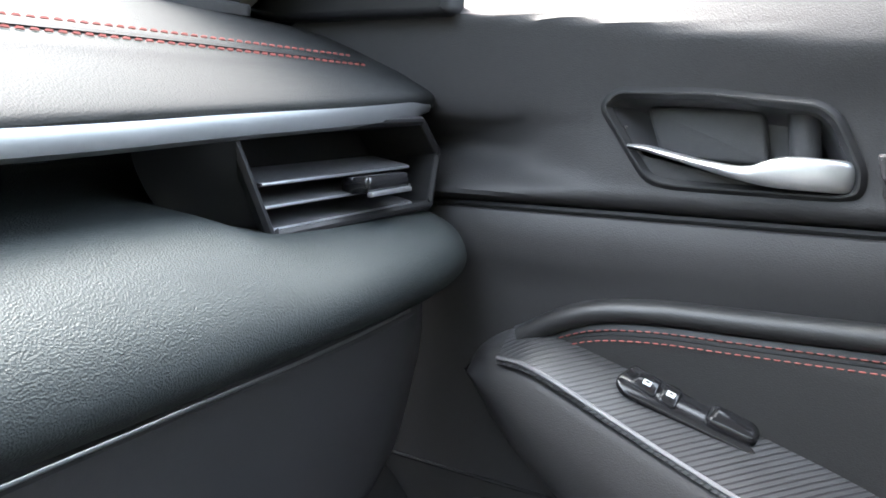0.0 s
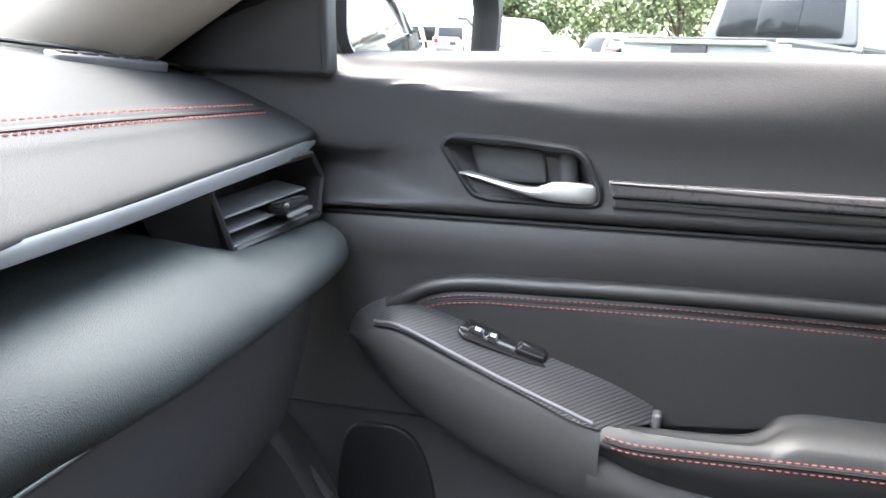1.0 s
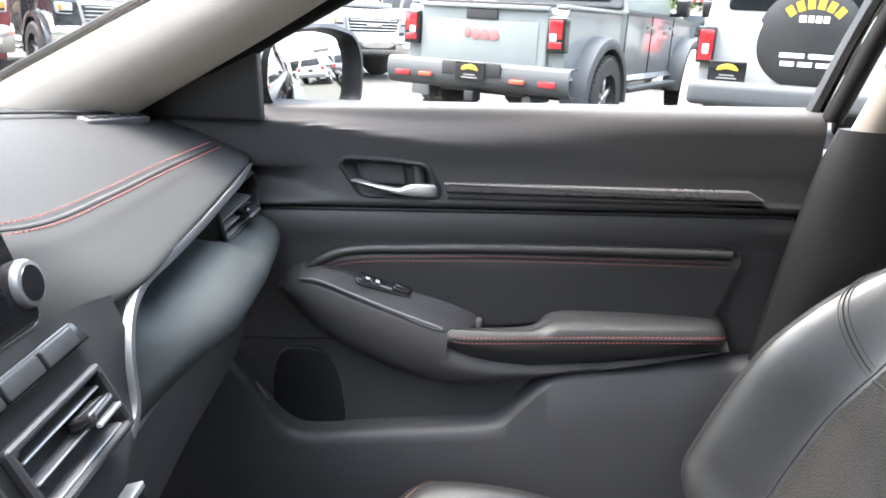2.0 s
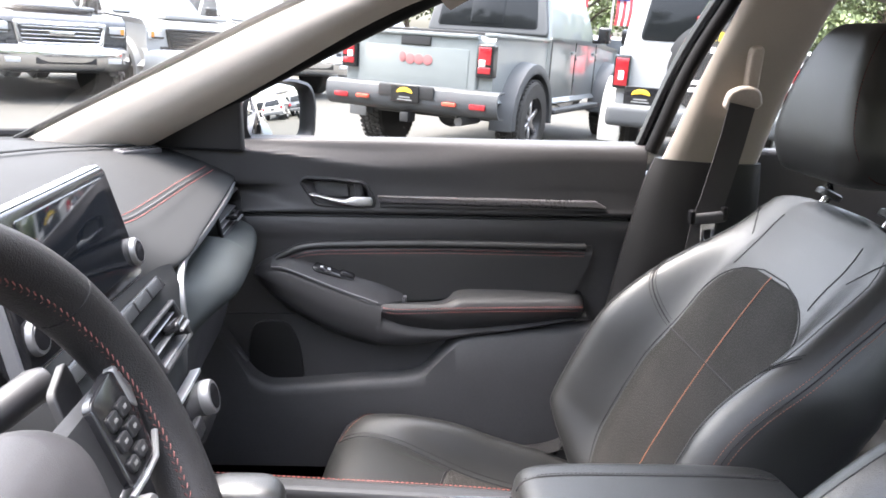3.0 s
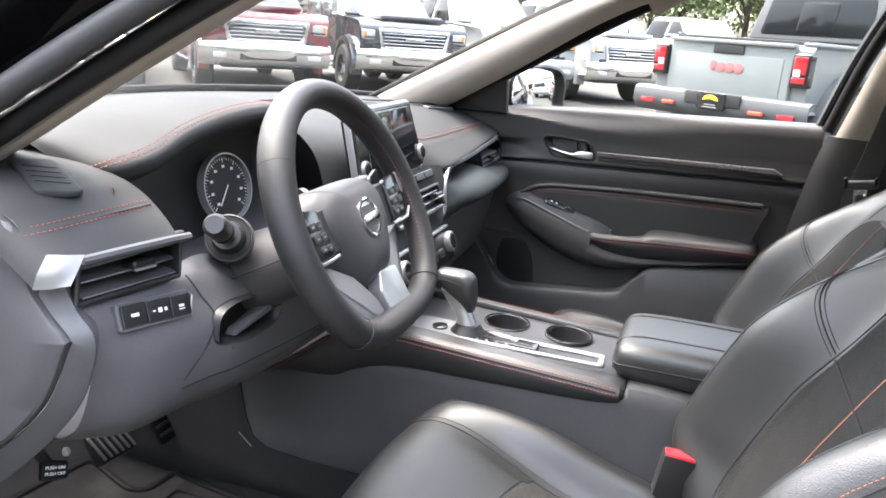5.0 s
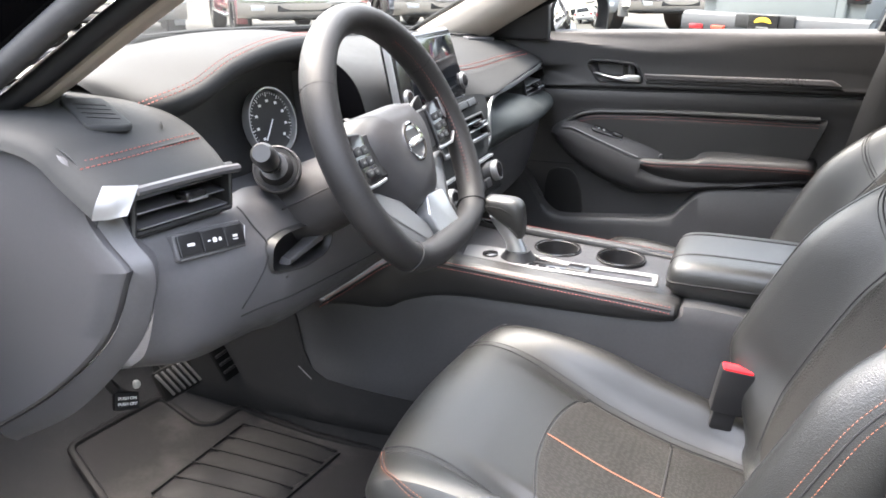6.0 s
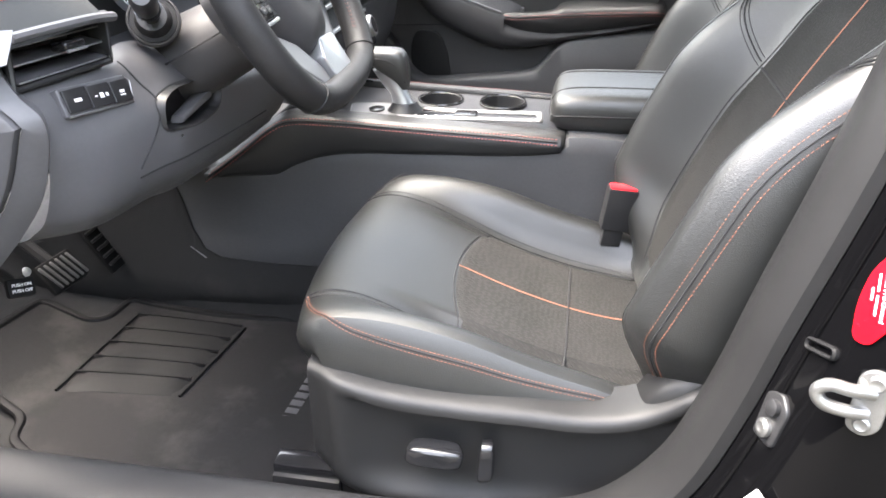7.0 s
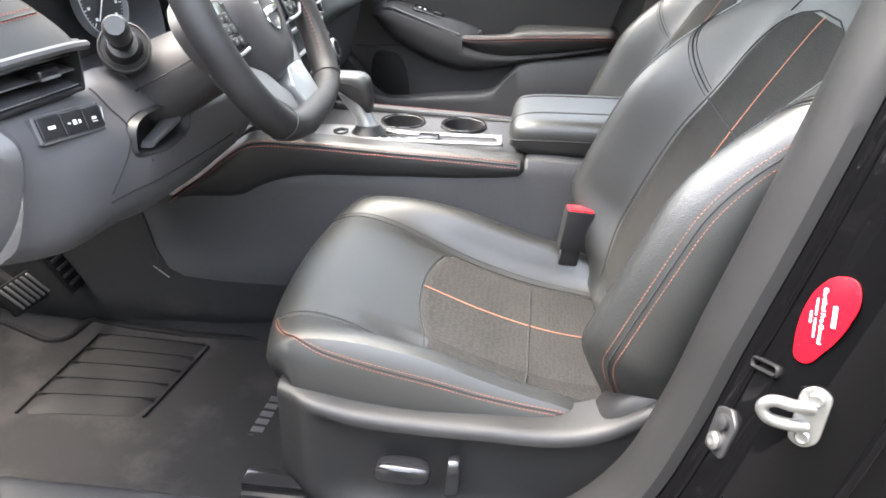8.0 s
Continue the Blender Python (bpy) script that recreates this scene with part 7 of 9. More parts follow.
        hr.append([hb + Vector((w * math.copysign(abs(math.cos(q)) ** 0.28, math.cos(q)), yo + (f if math.sin(q) > 0 else -b) * math.copysign(abs(math.sin(q)) ** 0.5, math.sin(q)), z)) for q in (2 * math.pi * i / n_ for i in range(n_))])
    head = part("headrest", loft(hr, 56, 30, True, True), LEATHER, st, "black leather headrest with red stitching")
    for s in (-1, 1):
        ring_ = []
        for q in (2 * math.pi * i / 48 for i in range(48)):
            zz = 0.146 + 0.101 * math.copysign(abs(math.sin(q)) ** 0.8, math.sin(q))
            k = max(i for i in range(len(HEAD) - 1) if HEAD[i][0] <= zz)
            w, f, b = [lerp(HEAD[k][j], HEAD[k + 1][j], (zz - HEAD[k][0]) / (HEAD[k + 1][0] - HEAD[k][0])) for j in (1, 2, 3)]
            off_y = (f + b) / 2 + (f - b) / 2 * 0.90 * math.copysign(abs(math.cos(q)) ** 0.7, math.cos(q))
            sn = min(0.98, abs(off_y / (f if off_y > 0 else b))) ** 2.0 if abs(off_y) > 1e-4 else 0.0
            ring_.append(hb + Vector((s * (w * (1 - sn * sn) ** 0.14 + 0.0022), -0.030 - 0.03 * zz + off_y, zz)))
        part("headrest_stitching", stitches(ring_ + [ring_[0]], (s, 0, 0), pitch=0.0050, run=0.0040, r=0.00048), RED_THREAD, head, "red stitching")
        part("headrest_seam", tube([p - Vector((s * 0.0006, 0, 0)) for p in ring_], 0.0009, 6, True, up=(1, 0, 0)), SEAM, head)
        foot = top_ + Vector((cx, 0, 0)) + off + Vector((s * 0.081, -0.052, -0.002))
        part("headrest_post", tube([foot - ax * 0.05, foot, Vector((foot.x, hb.y - 0.055, hb.z + 0.09))], 0.0075, 14), CHROME, st, "chrome headrest post")
        part("post_guide", turned([(0.021, -0.006), (0.021, 0.002), (0.017, 0.005), (0.008, 0.005)], 24, Matrix.Translation(foot) @ Matrix.Rotation(radians(22), 4, "X")), BLACK, st)

    # Plastic base with the shield, and rails.
    part("seat_frame", box(Vector((cx, -0.27, 0.44)) + off, (0.40, 0.46, 0.09), 0.02), BLACK, st)
    for s in (-1, 1):
        part("rail", box(Vector((cx + s * 0.19, -0.25, 0.345)) + off, (0.035, 0.56, 0.04), 0.004), GLOSS, st, "black metal seat rail")
        part("rail_foot", box(Vector((cx + s * 0.19, -0.02, 0.335)) + off, (0.05, 0.10, 0.03), 0.004), BLACK, st)
        part("leg", box(Vector((cx + s * 0.19, -0.1, 0.39)) + off, (0.02, 0.08, 0.08), 0.004), BLACK, st)
    s = outer
    ys = [-0.056, -0.075, -0.1, -0.16, -0.24, -0.32, -0.40, -0.46, -0.52, -0.56]
    rows_ = []
    for y in ys:
        zt = lerp(0.578, 0.559, smooth(-0.05, -0.22, y)) + 0.058 * smooth(-0.42, -0.54, y)
        zb = 0.42 - 0.045 * smooth(-0.04, -0.14, y)
        w0 = 0.235 + 0.028 * smooth(-0.04, -0.12, y)
        dip = 0.020 * smooth(-0.115, -0.150, y) * smooth(-0.50, -0.44, y)
        rows_.append([Vector((cx + s * (w0 - 0.05), y, zt + 0.004)) + off, Vector((cx + s * (w0 - 0.006), y, zt)) + off, Vector((cx + s * (w0 + 0.006), y, zt - 0.006)) + off, Vector((cx + s * (w0 + 0.008), y, zt - 0.018)) + off,
                      Vector((cx + s * (w0 + 0.008 - dip), y, zt - 0.030)) + off, Vector((cx + s * (w0 + 0.010 - dip), y, lerp(zt, zb, 0.65))) + off, Vector((cx + s * (w0 + 0.010), y, zb + 0.025)) + off, Vector((cx + s * (w0 - 0.004), y, zb + 0.004)) + off, Vector((cx + s * (w0 - 0.05), y, zb)) + off])
    part("side_shield", loft(rows_, 50, 50), SHIELD, st, "hard black plastic seat side shield")
    part("side_shield_back", box(Vector((cx + s * 0.20, -0.30, 0.47)) + off, (0.05, 0.46, 0.12), 0.02), SHIELD, st)
    other = [[Vector((cx - s * 0.20, y, 0.52)) + off, Vector((cx - s * 0.23, y, 0.50)) + off, Vector((cx - s * 0.235, y, 0.46)) + off, Vector((cx - s * 0.22, y, 0.40)) + off] for y in (-0.04, -0.2, -0.4, -0.55)]
    part("inner_shield", loft(other, 20, 20), HARD_LOW, st)
    part("front_skirt", box(Vector((cx, -0.085, 0.47)) + off, (0.40, 0.03, 0.10), 0.012), SHIELD, st)
    rec = Vector((cx + s * 0.235, -0.52, 0.56)) + off
    part("recliner_cover", loft([[rec + Vector((s * w, dy * k, dz * k)) for dy, dz in ((0.07, -0.04), (0.05, 0.03), (0.0, 0.06), (-0.06, 0.05), (-0.08, -0.04), (0.0, -0.07))] for w, k in ((-0.02, 1.1), (0.012, 1.0), (0.024, 0.75))], 30, 10, True, True), SHIELD, st)
    if outer < 0:
        b1 = [[Vector((cx - 0.262 - w, y * k + -0.222, z * k + 0.487)) + off for y, z in ((0.034, -0.012), (0.036, 0.0), (0.03, 0.012), (0.0, 0.014), (-0.032, 0.010), (-0.034, -0.006), (-0.028, -0.014), (0.0, -0.015))] for w, k in ((0, 0.85), (0.012, 1.0), (0.022, 0.95), (0.026, 0.7))]
        part("seat_switch", loft(b1, 32, 12, True, True), GLOSS, st, "black power seat slide switch")
        b2 = [[Vector((cx - 0.262 - w, y * k + -0.284, z * k + 0.483)) + off for y, z in ((0.010, -0.026), (0.006, 0.024), (0.0, 0.030), (-0.010, 0.026), (-0.010, -0.02), (0.0, -0.03))] for w, k in ((0, 0.85), (0.012, 1.0), (0.020, 0.9), (0.023, 0.7))]
        part("recline_switch", loft(b2, 32, 12, True, True), GLOSS, st, "black power seat recline switch")
    return st


seat("driver_seat", (0, 0, 0), "black leather driver's seat with grey fabric insert and orange stitching", -1, (0, 0.075, -0.060))
seat("passenger_seat", (0.745, -0.06, -0.075), "black leather passenger seat with fabric insert and orange stitching", 1, (0, 0.018, 0))

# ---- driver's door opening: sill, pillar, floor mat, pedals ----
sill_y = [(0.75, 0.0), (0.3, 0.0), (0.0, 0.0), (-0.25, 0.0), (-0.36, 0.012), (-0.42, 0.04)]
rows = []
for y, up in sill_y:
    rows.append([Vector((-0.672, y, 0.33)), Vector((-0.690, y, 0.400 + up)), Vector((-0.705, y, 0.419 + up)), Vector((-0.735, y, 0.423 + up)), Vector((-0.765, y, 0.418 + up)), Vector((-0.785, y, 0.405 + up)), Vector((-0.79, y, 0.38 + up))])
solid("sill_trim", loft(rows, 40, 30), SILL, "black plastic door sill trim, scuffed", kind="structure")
solid("sill_joint", tube([(-0.688, -0.343, 0.40), (-0.707, -0.343, 0.4205), (-0.736, -0.343, 0.4245), (-0.766, -0.343, 0.4195), (-0.786, -0.343, 0.407)], 0.0014, 6), SEAM, "thin joint in the sill trim", kind="structure")
rows = []
for y in (0.8, 0.3, -0.1, -0.5, -0.8):
    rows.append([Vector((-0.775, y, 0.40)), Vector((-0.80, y, 0.388)), Vector((-0.83, y, 0.38)), Vector((-0.855, y, 0.35)), Vector((-0.86, y, 0.24))])
solid("sill_outer", loft(rows, 24, 20), PAINT, "gloss black painted outer sill", kind="structure")
solid("sill_seal", tube([(-0.782, y, 0.402) for y in (0.8, 0.3, 0.0, -0.35)], 0.009, 8), RUBBER, "black rubber sill seal", kind="structure")

SEAL = [(-0.742, -0.30, 0.425), (-0.742, -0.37, 0.442), (-0.744, -0.43, 0.478), (-0.746, -0.485, 0.555), (-0.746, -0.520, 0.66), (-0.744, -0.545, 0.762), (-0.740, -0.572, 0.86), (-0.735, -0.598, 0.96), (-0.725, -0.625, 1.06), (-0.70, -0.665, 1.18), (-0.66, -0.71, 1.29), (-0.61, -0.75, 1.385)]
seal_line = spline(SEAL, 80)
rows = []
for p, t, s, u in frames_along(seal_line, (-1, 0, 0)):
    fwd = Vector((0, -t.z, t.y)).normalized()
    rows.append([p + Vector((0.05, 0, 0)) - fwd * 0.0, p + Vector((0.035, 0, 0)) + Vector((0, 0.004, 0)), p + Vector((0.012, 0, 0)) + u * 0.0 + Vector((0, 0.006, 0)), p + Vector((-0.010, 0.001, 0)), p + Vector((-0.022, -0.010, 0)), p + Vector((-0.024, -0.022, 0)), p + Vector((-0.012, -0.032, 0))])
solid("pillar_seal_driver", grid(rows), SHIELD, "dark grey rubber seal and trim along the driver's middle pillar", kind="structure")


def jamb(k, i):
    """A point on the painted jamb; k: from the seal outwards, i: along the seal."""
    p = seal_line[max(0, min(79, int(i)))]
    pts = [(-0.006, -0.030), (-0.020, -0.022), (-0.045, -0.030), (-0.078, -0.040), (-0.104, -0.062), (-0.118, -0.10), (-0.122, -0.15), (-0.122, -0.30)]
    j = k * (len(pts) - 1)
    a = min(len(pts) - 2, int(j))
    q = Vector(pts[a]).lerp(Vector(pts[a + 1]), j - a)
    return p + Vector((q.x, q.y, -0.25 * abs(q.y) * (1 - smooth(5, 30, i))))


rows = [spline([jamb(k / 7, i) for k in range(8)], 30) for i in range(0, 80, 2)]
solid("pillar_outer_middle", grid(rows), PAINT, "gloss black painted door pillar", kind="structure")
for name, k, r in (("pillar_crease", 0.27, 0.0035), ("pillar_shoulder", 0.76, 0.006)):
    solid(name, tube(fair([jamb(k, i) for i in range(8, 76, 4)], 4), r, 10), PAINT, "pressed crease in the black painted pillar", kind="structure")


def jamb_frame(k, i, turn=0.0):
    o = jamb(k, i)
    du = jamb(min(1, k + 0.04), i) - jamb(max(0, k - 0.04), i)
    dv = jamb(k, i + 2) - jamb(k, i - 2)
    w = du.cross(dv).normalized()
    if w.x > 0:
        w = -w
    m = basis(o, dv.cross(w), dv, w)
    return m @ Matrix.Rotation(radians(turn), 4, "Z")


def at_height(z):
    return min(range(80), key=lambda n: abs(seal_line[n].z - z))


striker = thing("door_striker", jamb(0.55, at_height(0.77)), "bright steel door striker bolted to the black pillar", "latch")
m = jamb_frame(0.575, at_height(0.752), 8) @ Matrix.Scale(0.72, 4)
part("plate", plate(rounded([(-0.016, -0.038), (-0.020, 0.03), (-0.004, 0.042), (0.016, 0.036), (0.018, -0.028), (0.004, -0.042)], 0.010), m, 0.006, 0.002), ZINC, striker)
for y in (-0.026, 0.026):
    part("bolt", turned([(0.0095, 0.005), (0.0095, 0.009), (0.007, 0.011), (0.003, 0.0095)], 20, m @ Matrix.Translation((0, y, 0))), ZINC, striker)
loop = [m @ Vector(p) for p in ((0.0, -0.013, 0.004), (-0.018, -0.013, 0.018), (-0.040, -0.012, 0.026), (-0.050, 0.0, 0.028), (-0.040, 0.012, 0.026), (-0.018, 0.013, 0.018), (0.0, 0.013, 0.004))]
part("loop", tube(spline(loop, 40), 0.0055, 12, up=m.col[0].xyz), ZINC, striker, "bright steel loop")
m = jamb_frame(0.44, at_height(0.838), -4) @ Matrix.Translation((0, 0, 0.0015))
tag = solid("red_sticker", plate(rounded([(-0.003, -0.047), (-0.017, -0.020), (-0.022, 0.010), (-0.014, 0.034), (0.005, 0.044), (0.019, 0.028), (0.021, -0.006), (0.012, -0.043)], 0.013, 6), m, 0.0012, 0.0005), RED_FILM, "glossy red leaf-shaped sticker with white print", "sticker")
part("print", bars(m @ Matrix.Translation((0.007, 0.006, 0.0013)) @ Matrix.Rotation(radians(-62), 4, "Z"), [(0.018,)], 0.0036, 0.0030), WHITE_INK, tag, "white maker's mark")
part("words", letters("Certified Pre-Owned", 0.0056, m @ Matrix.Translation((-0.002, 0.0, 0.0014)) @ Matrix.Rotation(radians(-62), 4, "Z"), 0.0002), WHITE_INK, tag, "white words")
part("small_print", bars(m @ Matrix.Translation((-0.008, -0.006, 0.0013)) @ Matrix.Rotation(radians(-62), 4, "Z"), [(0.014, 0.016), (0.010,)], 0.0015, 0.0030), WHITE_INK, tag, "unreadable white print")
m = jamb_frame(0.335, 32, 35)
solid("pillar_slot", ring(rounded([(-0.006, -0.019), (-0.006, 0.019), (0.006, 0.019), (0.006, -0.019)], 0.006), rounded([(-0.0025, -0.015), (-0.0025, 0.015), (0.0025, 0.015), (0.0025, -0.015)], 0.0025), m @ Matrix.Rotation(radians(75), 4, "Z"), 0.006, 0.002), RUBBER, "black rubber slot bumper on the pillar", "bumper")
m = jamb_frame(0.30, at_height(0.69), 10)
hinge = thing("pillar_bracket", m.translation, "small dark bracket with a bolt on the pillar", "bracket")
part("plate", plate(rounded([(-0.016, -0.024), (-0.016, 0.02), (0.004, 0.028), (0.018, 0.016), (0.014, -0.024)], 0.006), m, 0.005, 0.002), BLACK, hinge)
part("bolt", turned([(0.009, 0.004), (0.009, 0.009), (0.005, 0.011), (0.002, 0.010)], 20, m @ Matrix.Translation((0, -0.010, 0))), ZINC, hinge, "bright bolt")
part("cap", turned([(0.008, 0.004), (0.008, 0.010), (0.003, 0.012)], 20, m @ Matrix.Translation((0.002, 0.012, 0))), BLACK, hinge)
m = jamb_frame(0.56, at_height(0.60), 0)
i0, i1 = at_height(0.47), at_height(0.648)
a, b = jamb(0.45, i0), jamb(0.535, i1)
vdir = (b - a)
w_ = jamb_frame(0.5, (i0 + i1) // 2).col[2].xyz
LM = basis((a + b) / 2 + w_ * 0.006, vdir.cross(w_), vdir, w_)
sticker = solid("info_label", plate(rounded([(-0.020, -0.085), (-0.020, 0.085), (0.020, 0.085), (0.020, -0.085)], 0.002), LM, 0.001, 0.0003), PAPER, "white and yellow information label on the pillar", "label")
for dx, dy, w, h in ((0.004, 0.072, 0.024, 0.016), (-0.013, 0.0, 0.010, 0.045), (-0.013, -0.058, 0.010, 0.045)):
    part("yellow_block", box((0, 0, 0), (w, h, 0.0006), 0, LM @ Matrix.Translation((dx, dy, 0.0012))), YELLOW, sticker)
part("print", bars(LM @ Matrix.Translation((0, -0.01, 0.0012)) @ Matrix.Rotation(radians(90), 4, "Z"), [(0.05, 0.03), (0.09,), (0.06, 0.02), (0.08,), (0.07, 0.015)], 0.0014, 0.0034), GREY_INK, sticker)
for dx, dy, rows_, hh in ((0.004, 0.072, [(0.011,), (0.012,), (0.010,), (0.011,)], 0.0022), (-0.013, 0.0, [(0.034,), (0.03,)], 0.002), (-0.013, -0.058, [(0.036,), (0.028,)], 0.002)):
    part("dark_print", bars(LM @ Matrix.Translation((dx, dy, 0.0017)) @ Matrix.Rotation(radians(90), 4, "Z"), rows_, hh, 0.003), BLACK_INK, sticker)

# Floor mat.
mat_t = thing("floor_mat", (-0.42, 0.25, 0.30), "black carpet floor mat with a ribbed heel pad and dusty marks", "floor mat")


def mat_z(x, y):
    return 0.288 + 0.022 * smooth(0.1, 0.5, y) + 0.05 * smooth(0.45, 0.75, y) + 0.006 * math.sin(9 * x)


MAT = rounded([(-0.66, 0.0), (-0.672, 0.12), (-0.655, 0.36), (-0.600, 0.475), (-0.552, 0.488), (-0.524, 0.56), (-0.478, 0.673), (-0.378, 0.668), (-0.258, 0.657), (-0.278, 0.545), (-0.255, 0.520), (-0.178, 0.515), (-0.186, 0.42), (-0.186, 0.32), (-0.174, 0.234), (-0.160, 0.16), (-0.157, 0.0)], 0.020)
bm = bmesh.new()
n = 90
vs = {}
for i in range(n + 1):
    for j in range(n + 1):
        x, y = lerp(-0.68, -0.15, i / n), lerp(-0.01, 0.69, j / n)
        vs[i, j] = bm.verts.new((x, y, mat_z(x, y) + 0.010))
ml = [(p[0], p[1]) for p in MAT]
for i in range(n):
    for j in range(n):
        x, y = lerp(-0.68, -0.15, (i + 0.5) / n), lerp(-0.01, 0.69, (j + 0.5) / n)
        if inside((x, y), ml):
            bm.faces.new((vs[i, j], vs[i + 1, j], vs[i + 1, j + 1], vs[i, j + 1]))
bmesh.ops.delete(bm, geom=[v for v in bm.verts if not v.link_faces], context="VERTS")
part("carpet", bm, MAT_CLOTH, mat_t)
part("binding", tube([(p[0], p[1], mat_z(*p) + 0.010) for p in ml], 0.0080, 8, True, flat=0.8), RUBBER, mat_t, "black bound edge")
c0, c1, c2, c3 = Vector((-0.482, 0.478)), Vector((-0.446, 0.272)), Vector((-0.218, 0.252)), Vector((-0.232, 0.474))
rows = []
for k in range(5):
    for f, h in ((0.0, -0.001), (0.05, 0.0015), (0.55, 0.0045), (0.86, 0.0085), (0.97, 0.0085), (1.0, 0.0)):
        a, b = c0.lerp(c3, (k + f) / 5), c1.lerp(c2, (k + f) / 5)
        rows.append([Vector((p.x, p.y, mat_z(p.x, p.y) + 0.010 + (h if 0 < j < 8 else -0.003))) for j, p in ((j, a.lerp(b, j / 8)) for j in range(9))])
heel = part("heel_pad", grid(rows), MAT_RUBBER, mat_t, "ribbed black rubber heel pad")
for k in range(1, 6):
    a, b = c0.lerp(c3, k / 5), c1.lerp(c2, k / 5)
    part("pad_rib", tube([(q.x, q.y, mat_z(q.x, q.y) + 0.0175) for q in (a.lerp(b, 0.02), a.lerp(b, 0.5), a.lerp(b, 0.98))], 0.0032, 6), RUBBER, heel)
for q0, q1 in ((c0, c3), (c1, c2)):
    part("pad_edge", tube([(q.x, q.y, mat_z(q.x, q.y) + 0.0125) for q in (q0, q0.lerp(q1, 0.5), q1)], 0.003, 6), RUBBER, heel)
AM = basis((-0.407, 0.072, mat_z(-0.407, 0.072) + 0.0095), (1.0, -0.065, 0.0), (0.065, 1.0, 0.0))
for i in range(6):
    part("badge_mark", box((0, 0, 0), (0.0135, 0.022, 0.0014), 0.0004, AM @ Matrix.Translation((-0.051 + 0.0205 * i, 0, 0.0016))), HARD, mat_t)

# Pedals.
pedals = thing("brake_pedal", (-0.33, 0.54, 0.42), "ribbed black rubber brake pedal", "pedal")
PM = basis((-0.375, 0.492, 0.500), (1, 0, -0.1), (0.0, 0.55, 0.83))
part("pad", box((0, 0, 0), (0.088, 0.058, 0.012), 0.006, PM), RUBBER, pedals)
for i in range(6):
    part("rib", box((0, 0, 0), (0.0042, 0.050, 0.006), 0.002, PM @ Matrix.Translation((-0.035 + 0.014 * i, 0, 0.007)) @ Matrix.Rotation(radians(18), 4, "Z")), SATIN_DARK, pedals)
part("arm", tube([PM @ Vector((0, 0.02, -0.005)), (-0.375, 0.60, 0.60), (-0.375, 0.66, 0.72)], 0.010, 8), BLACK, pedals)
gas = thing("accelerator_pedal", (-0.18, 0.56, 0.40), "black rubber accelerator pedal", "pedal")
GP = basis((-0.205, 0.535, 0.455), (1, 0, 0), (0.0, 0.5, 0.86))
part("pad", box((0, 0, 0), (0.045, 0.11, 0.010), 0.005, GP), RUBBER, gas)
for i in range(5):
    part("rib", box((0, 0, 0), (0.036, 0.006, 0.006), 0.002, GP @ Matrix.Translation((0, -0.036 + 0.018 * i, 0.006))), BLACK, gas)
part("arm", tube([GP @ Vector((0, 0.04, -0.004)), (-0.205, 0.63, 0.56), (-0.205, 0.68, 0.7)], 0.008, 8), BLACK, gas)
solid("wiring_cap", turned([(0.0065, 0.0), (0.0065, 0.004), (0.004, 0.007), (0.001, 0.0075)], 20, basis((-0.572, 0.38, 0.623), (1, 0.35, 0), (0, 0.2, 1))), PAPER, "small white plastic cap under the dashboard", "cap")
park = thing("parking_brake_pedal", (-0.61, 0.36, 0.60), "small black parking brake pedal with white lettering", "pedal")
KM = basis((-0.618, 0.352, 0.628), (0.86, -0.42, -0.28), (0.3, 0.35, 0.88))
part("pad", box((0, 0, 0), (0.036, 0.026, 0.012), 0.005, KM), RUBBER, park)
for word, dy in (("PUSH ON", 0.003), ("PUSH OFF", -0.005)):
    part("lettering", letters(word, 0.0060, KM @ Matrix.Translation((0, dy, 0.0066))), WHITE_INK, park, "white words on the pedal")
part("arm", tube([KM @ Vector((0, 0, -0.004)), (-0.60, 0.45, 0.68), (-0.6, 0.5, 0.8)], 0.008, 8), BLACK, park)

# The driver's door, standing wide open on its front hinges.
driver_door = thing("driver_door", (-0.80, 0.62, 0.40), "black driver's door standing wide open on its hinges", "car door")
DOOR = Matrix.Translation((-0.80, 0.62, 0.0)) @ Matrix.Rotation(radians(-68), 4, "Z") @ basis((0, 0, 0), (0, -1, 0), (0, 0, 1))
outline = rounded([(0.03, 0.36), (0.0, 0.62), (0.02, 1.02), (1.04, 1.06), (1.10, 0.80), (0.92, 0.40)], 0.06)
part("skin", plate(outline, DOOR @ Matrix.Translation((0, 0, -0.13)), 0.12, 0.02), PAINT, driver_door, "gloss black outer skin")
part("trim", plate(rounded([(0.07, 0.42), (0.05, 0.65), (0.06, 1.0), (0.98, 1.04), (1.02, 0.80), (0.87, 0.45)], 0.05), DOOR @ Matrix.Translation((0, 0, -0.008)), 0.04, 0.02), SOFT_DOOR, driver_door, "black inner trim")
part("armrest", plate(rounded([(0.25, 0.70), (0.28, 0.79), (0.88, 0.77), (0.90, 0.70)], 0.03), DOOR @ Matrix.Translation((0, 0, 0.03)), 0.05, 0.02), LEATHER, driver_door)
part("window_frame", tube([DOOR @ Vector(p) for p in fair([(0.03, 1.02, -0.06), (0.40, 1.25, -0.10), (0.72, 1.40, -0.14), (0.95, 1.40, -0.14), (1.06, 1.05, -0.07)], 8)], 0.022, 10), RUBBER, driver_door)
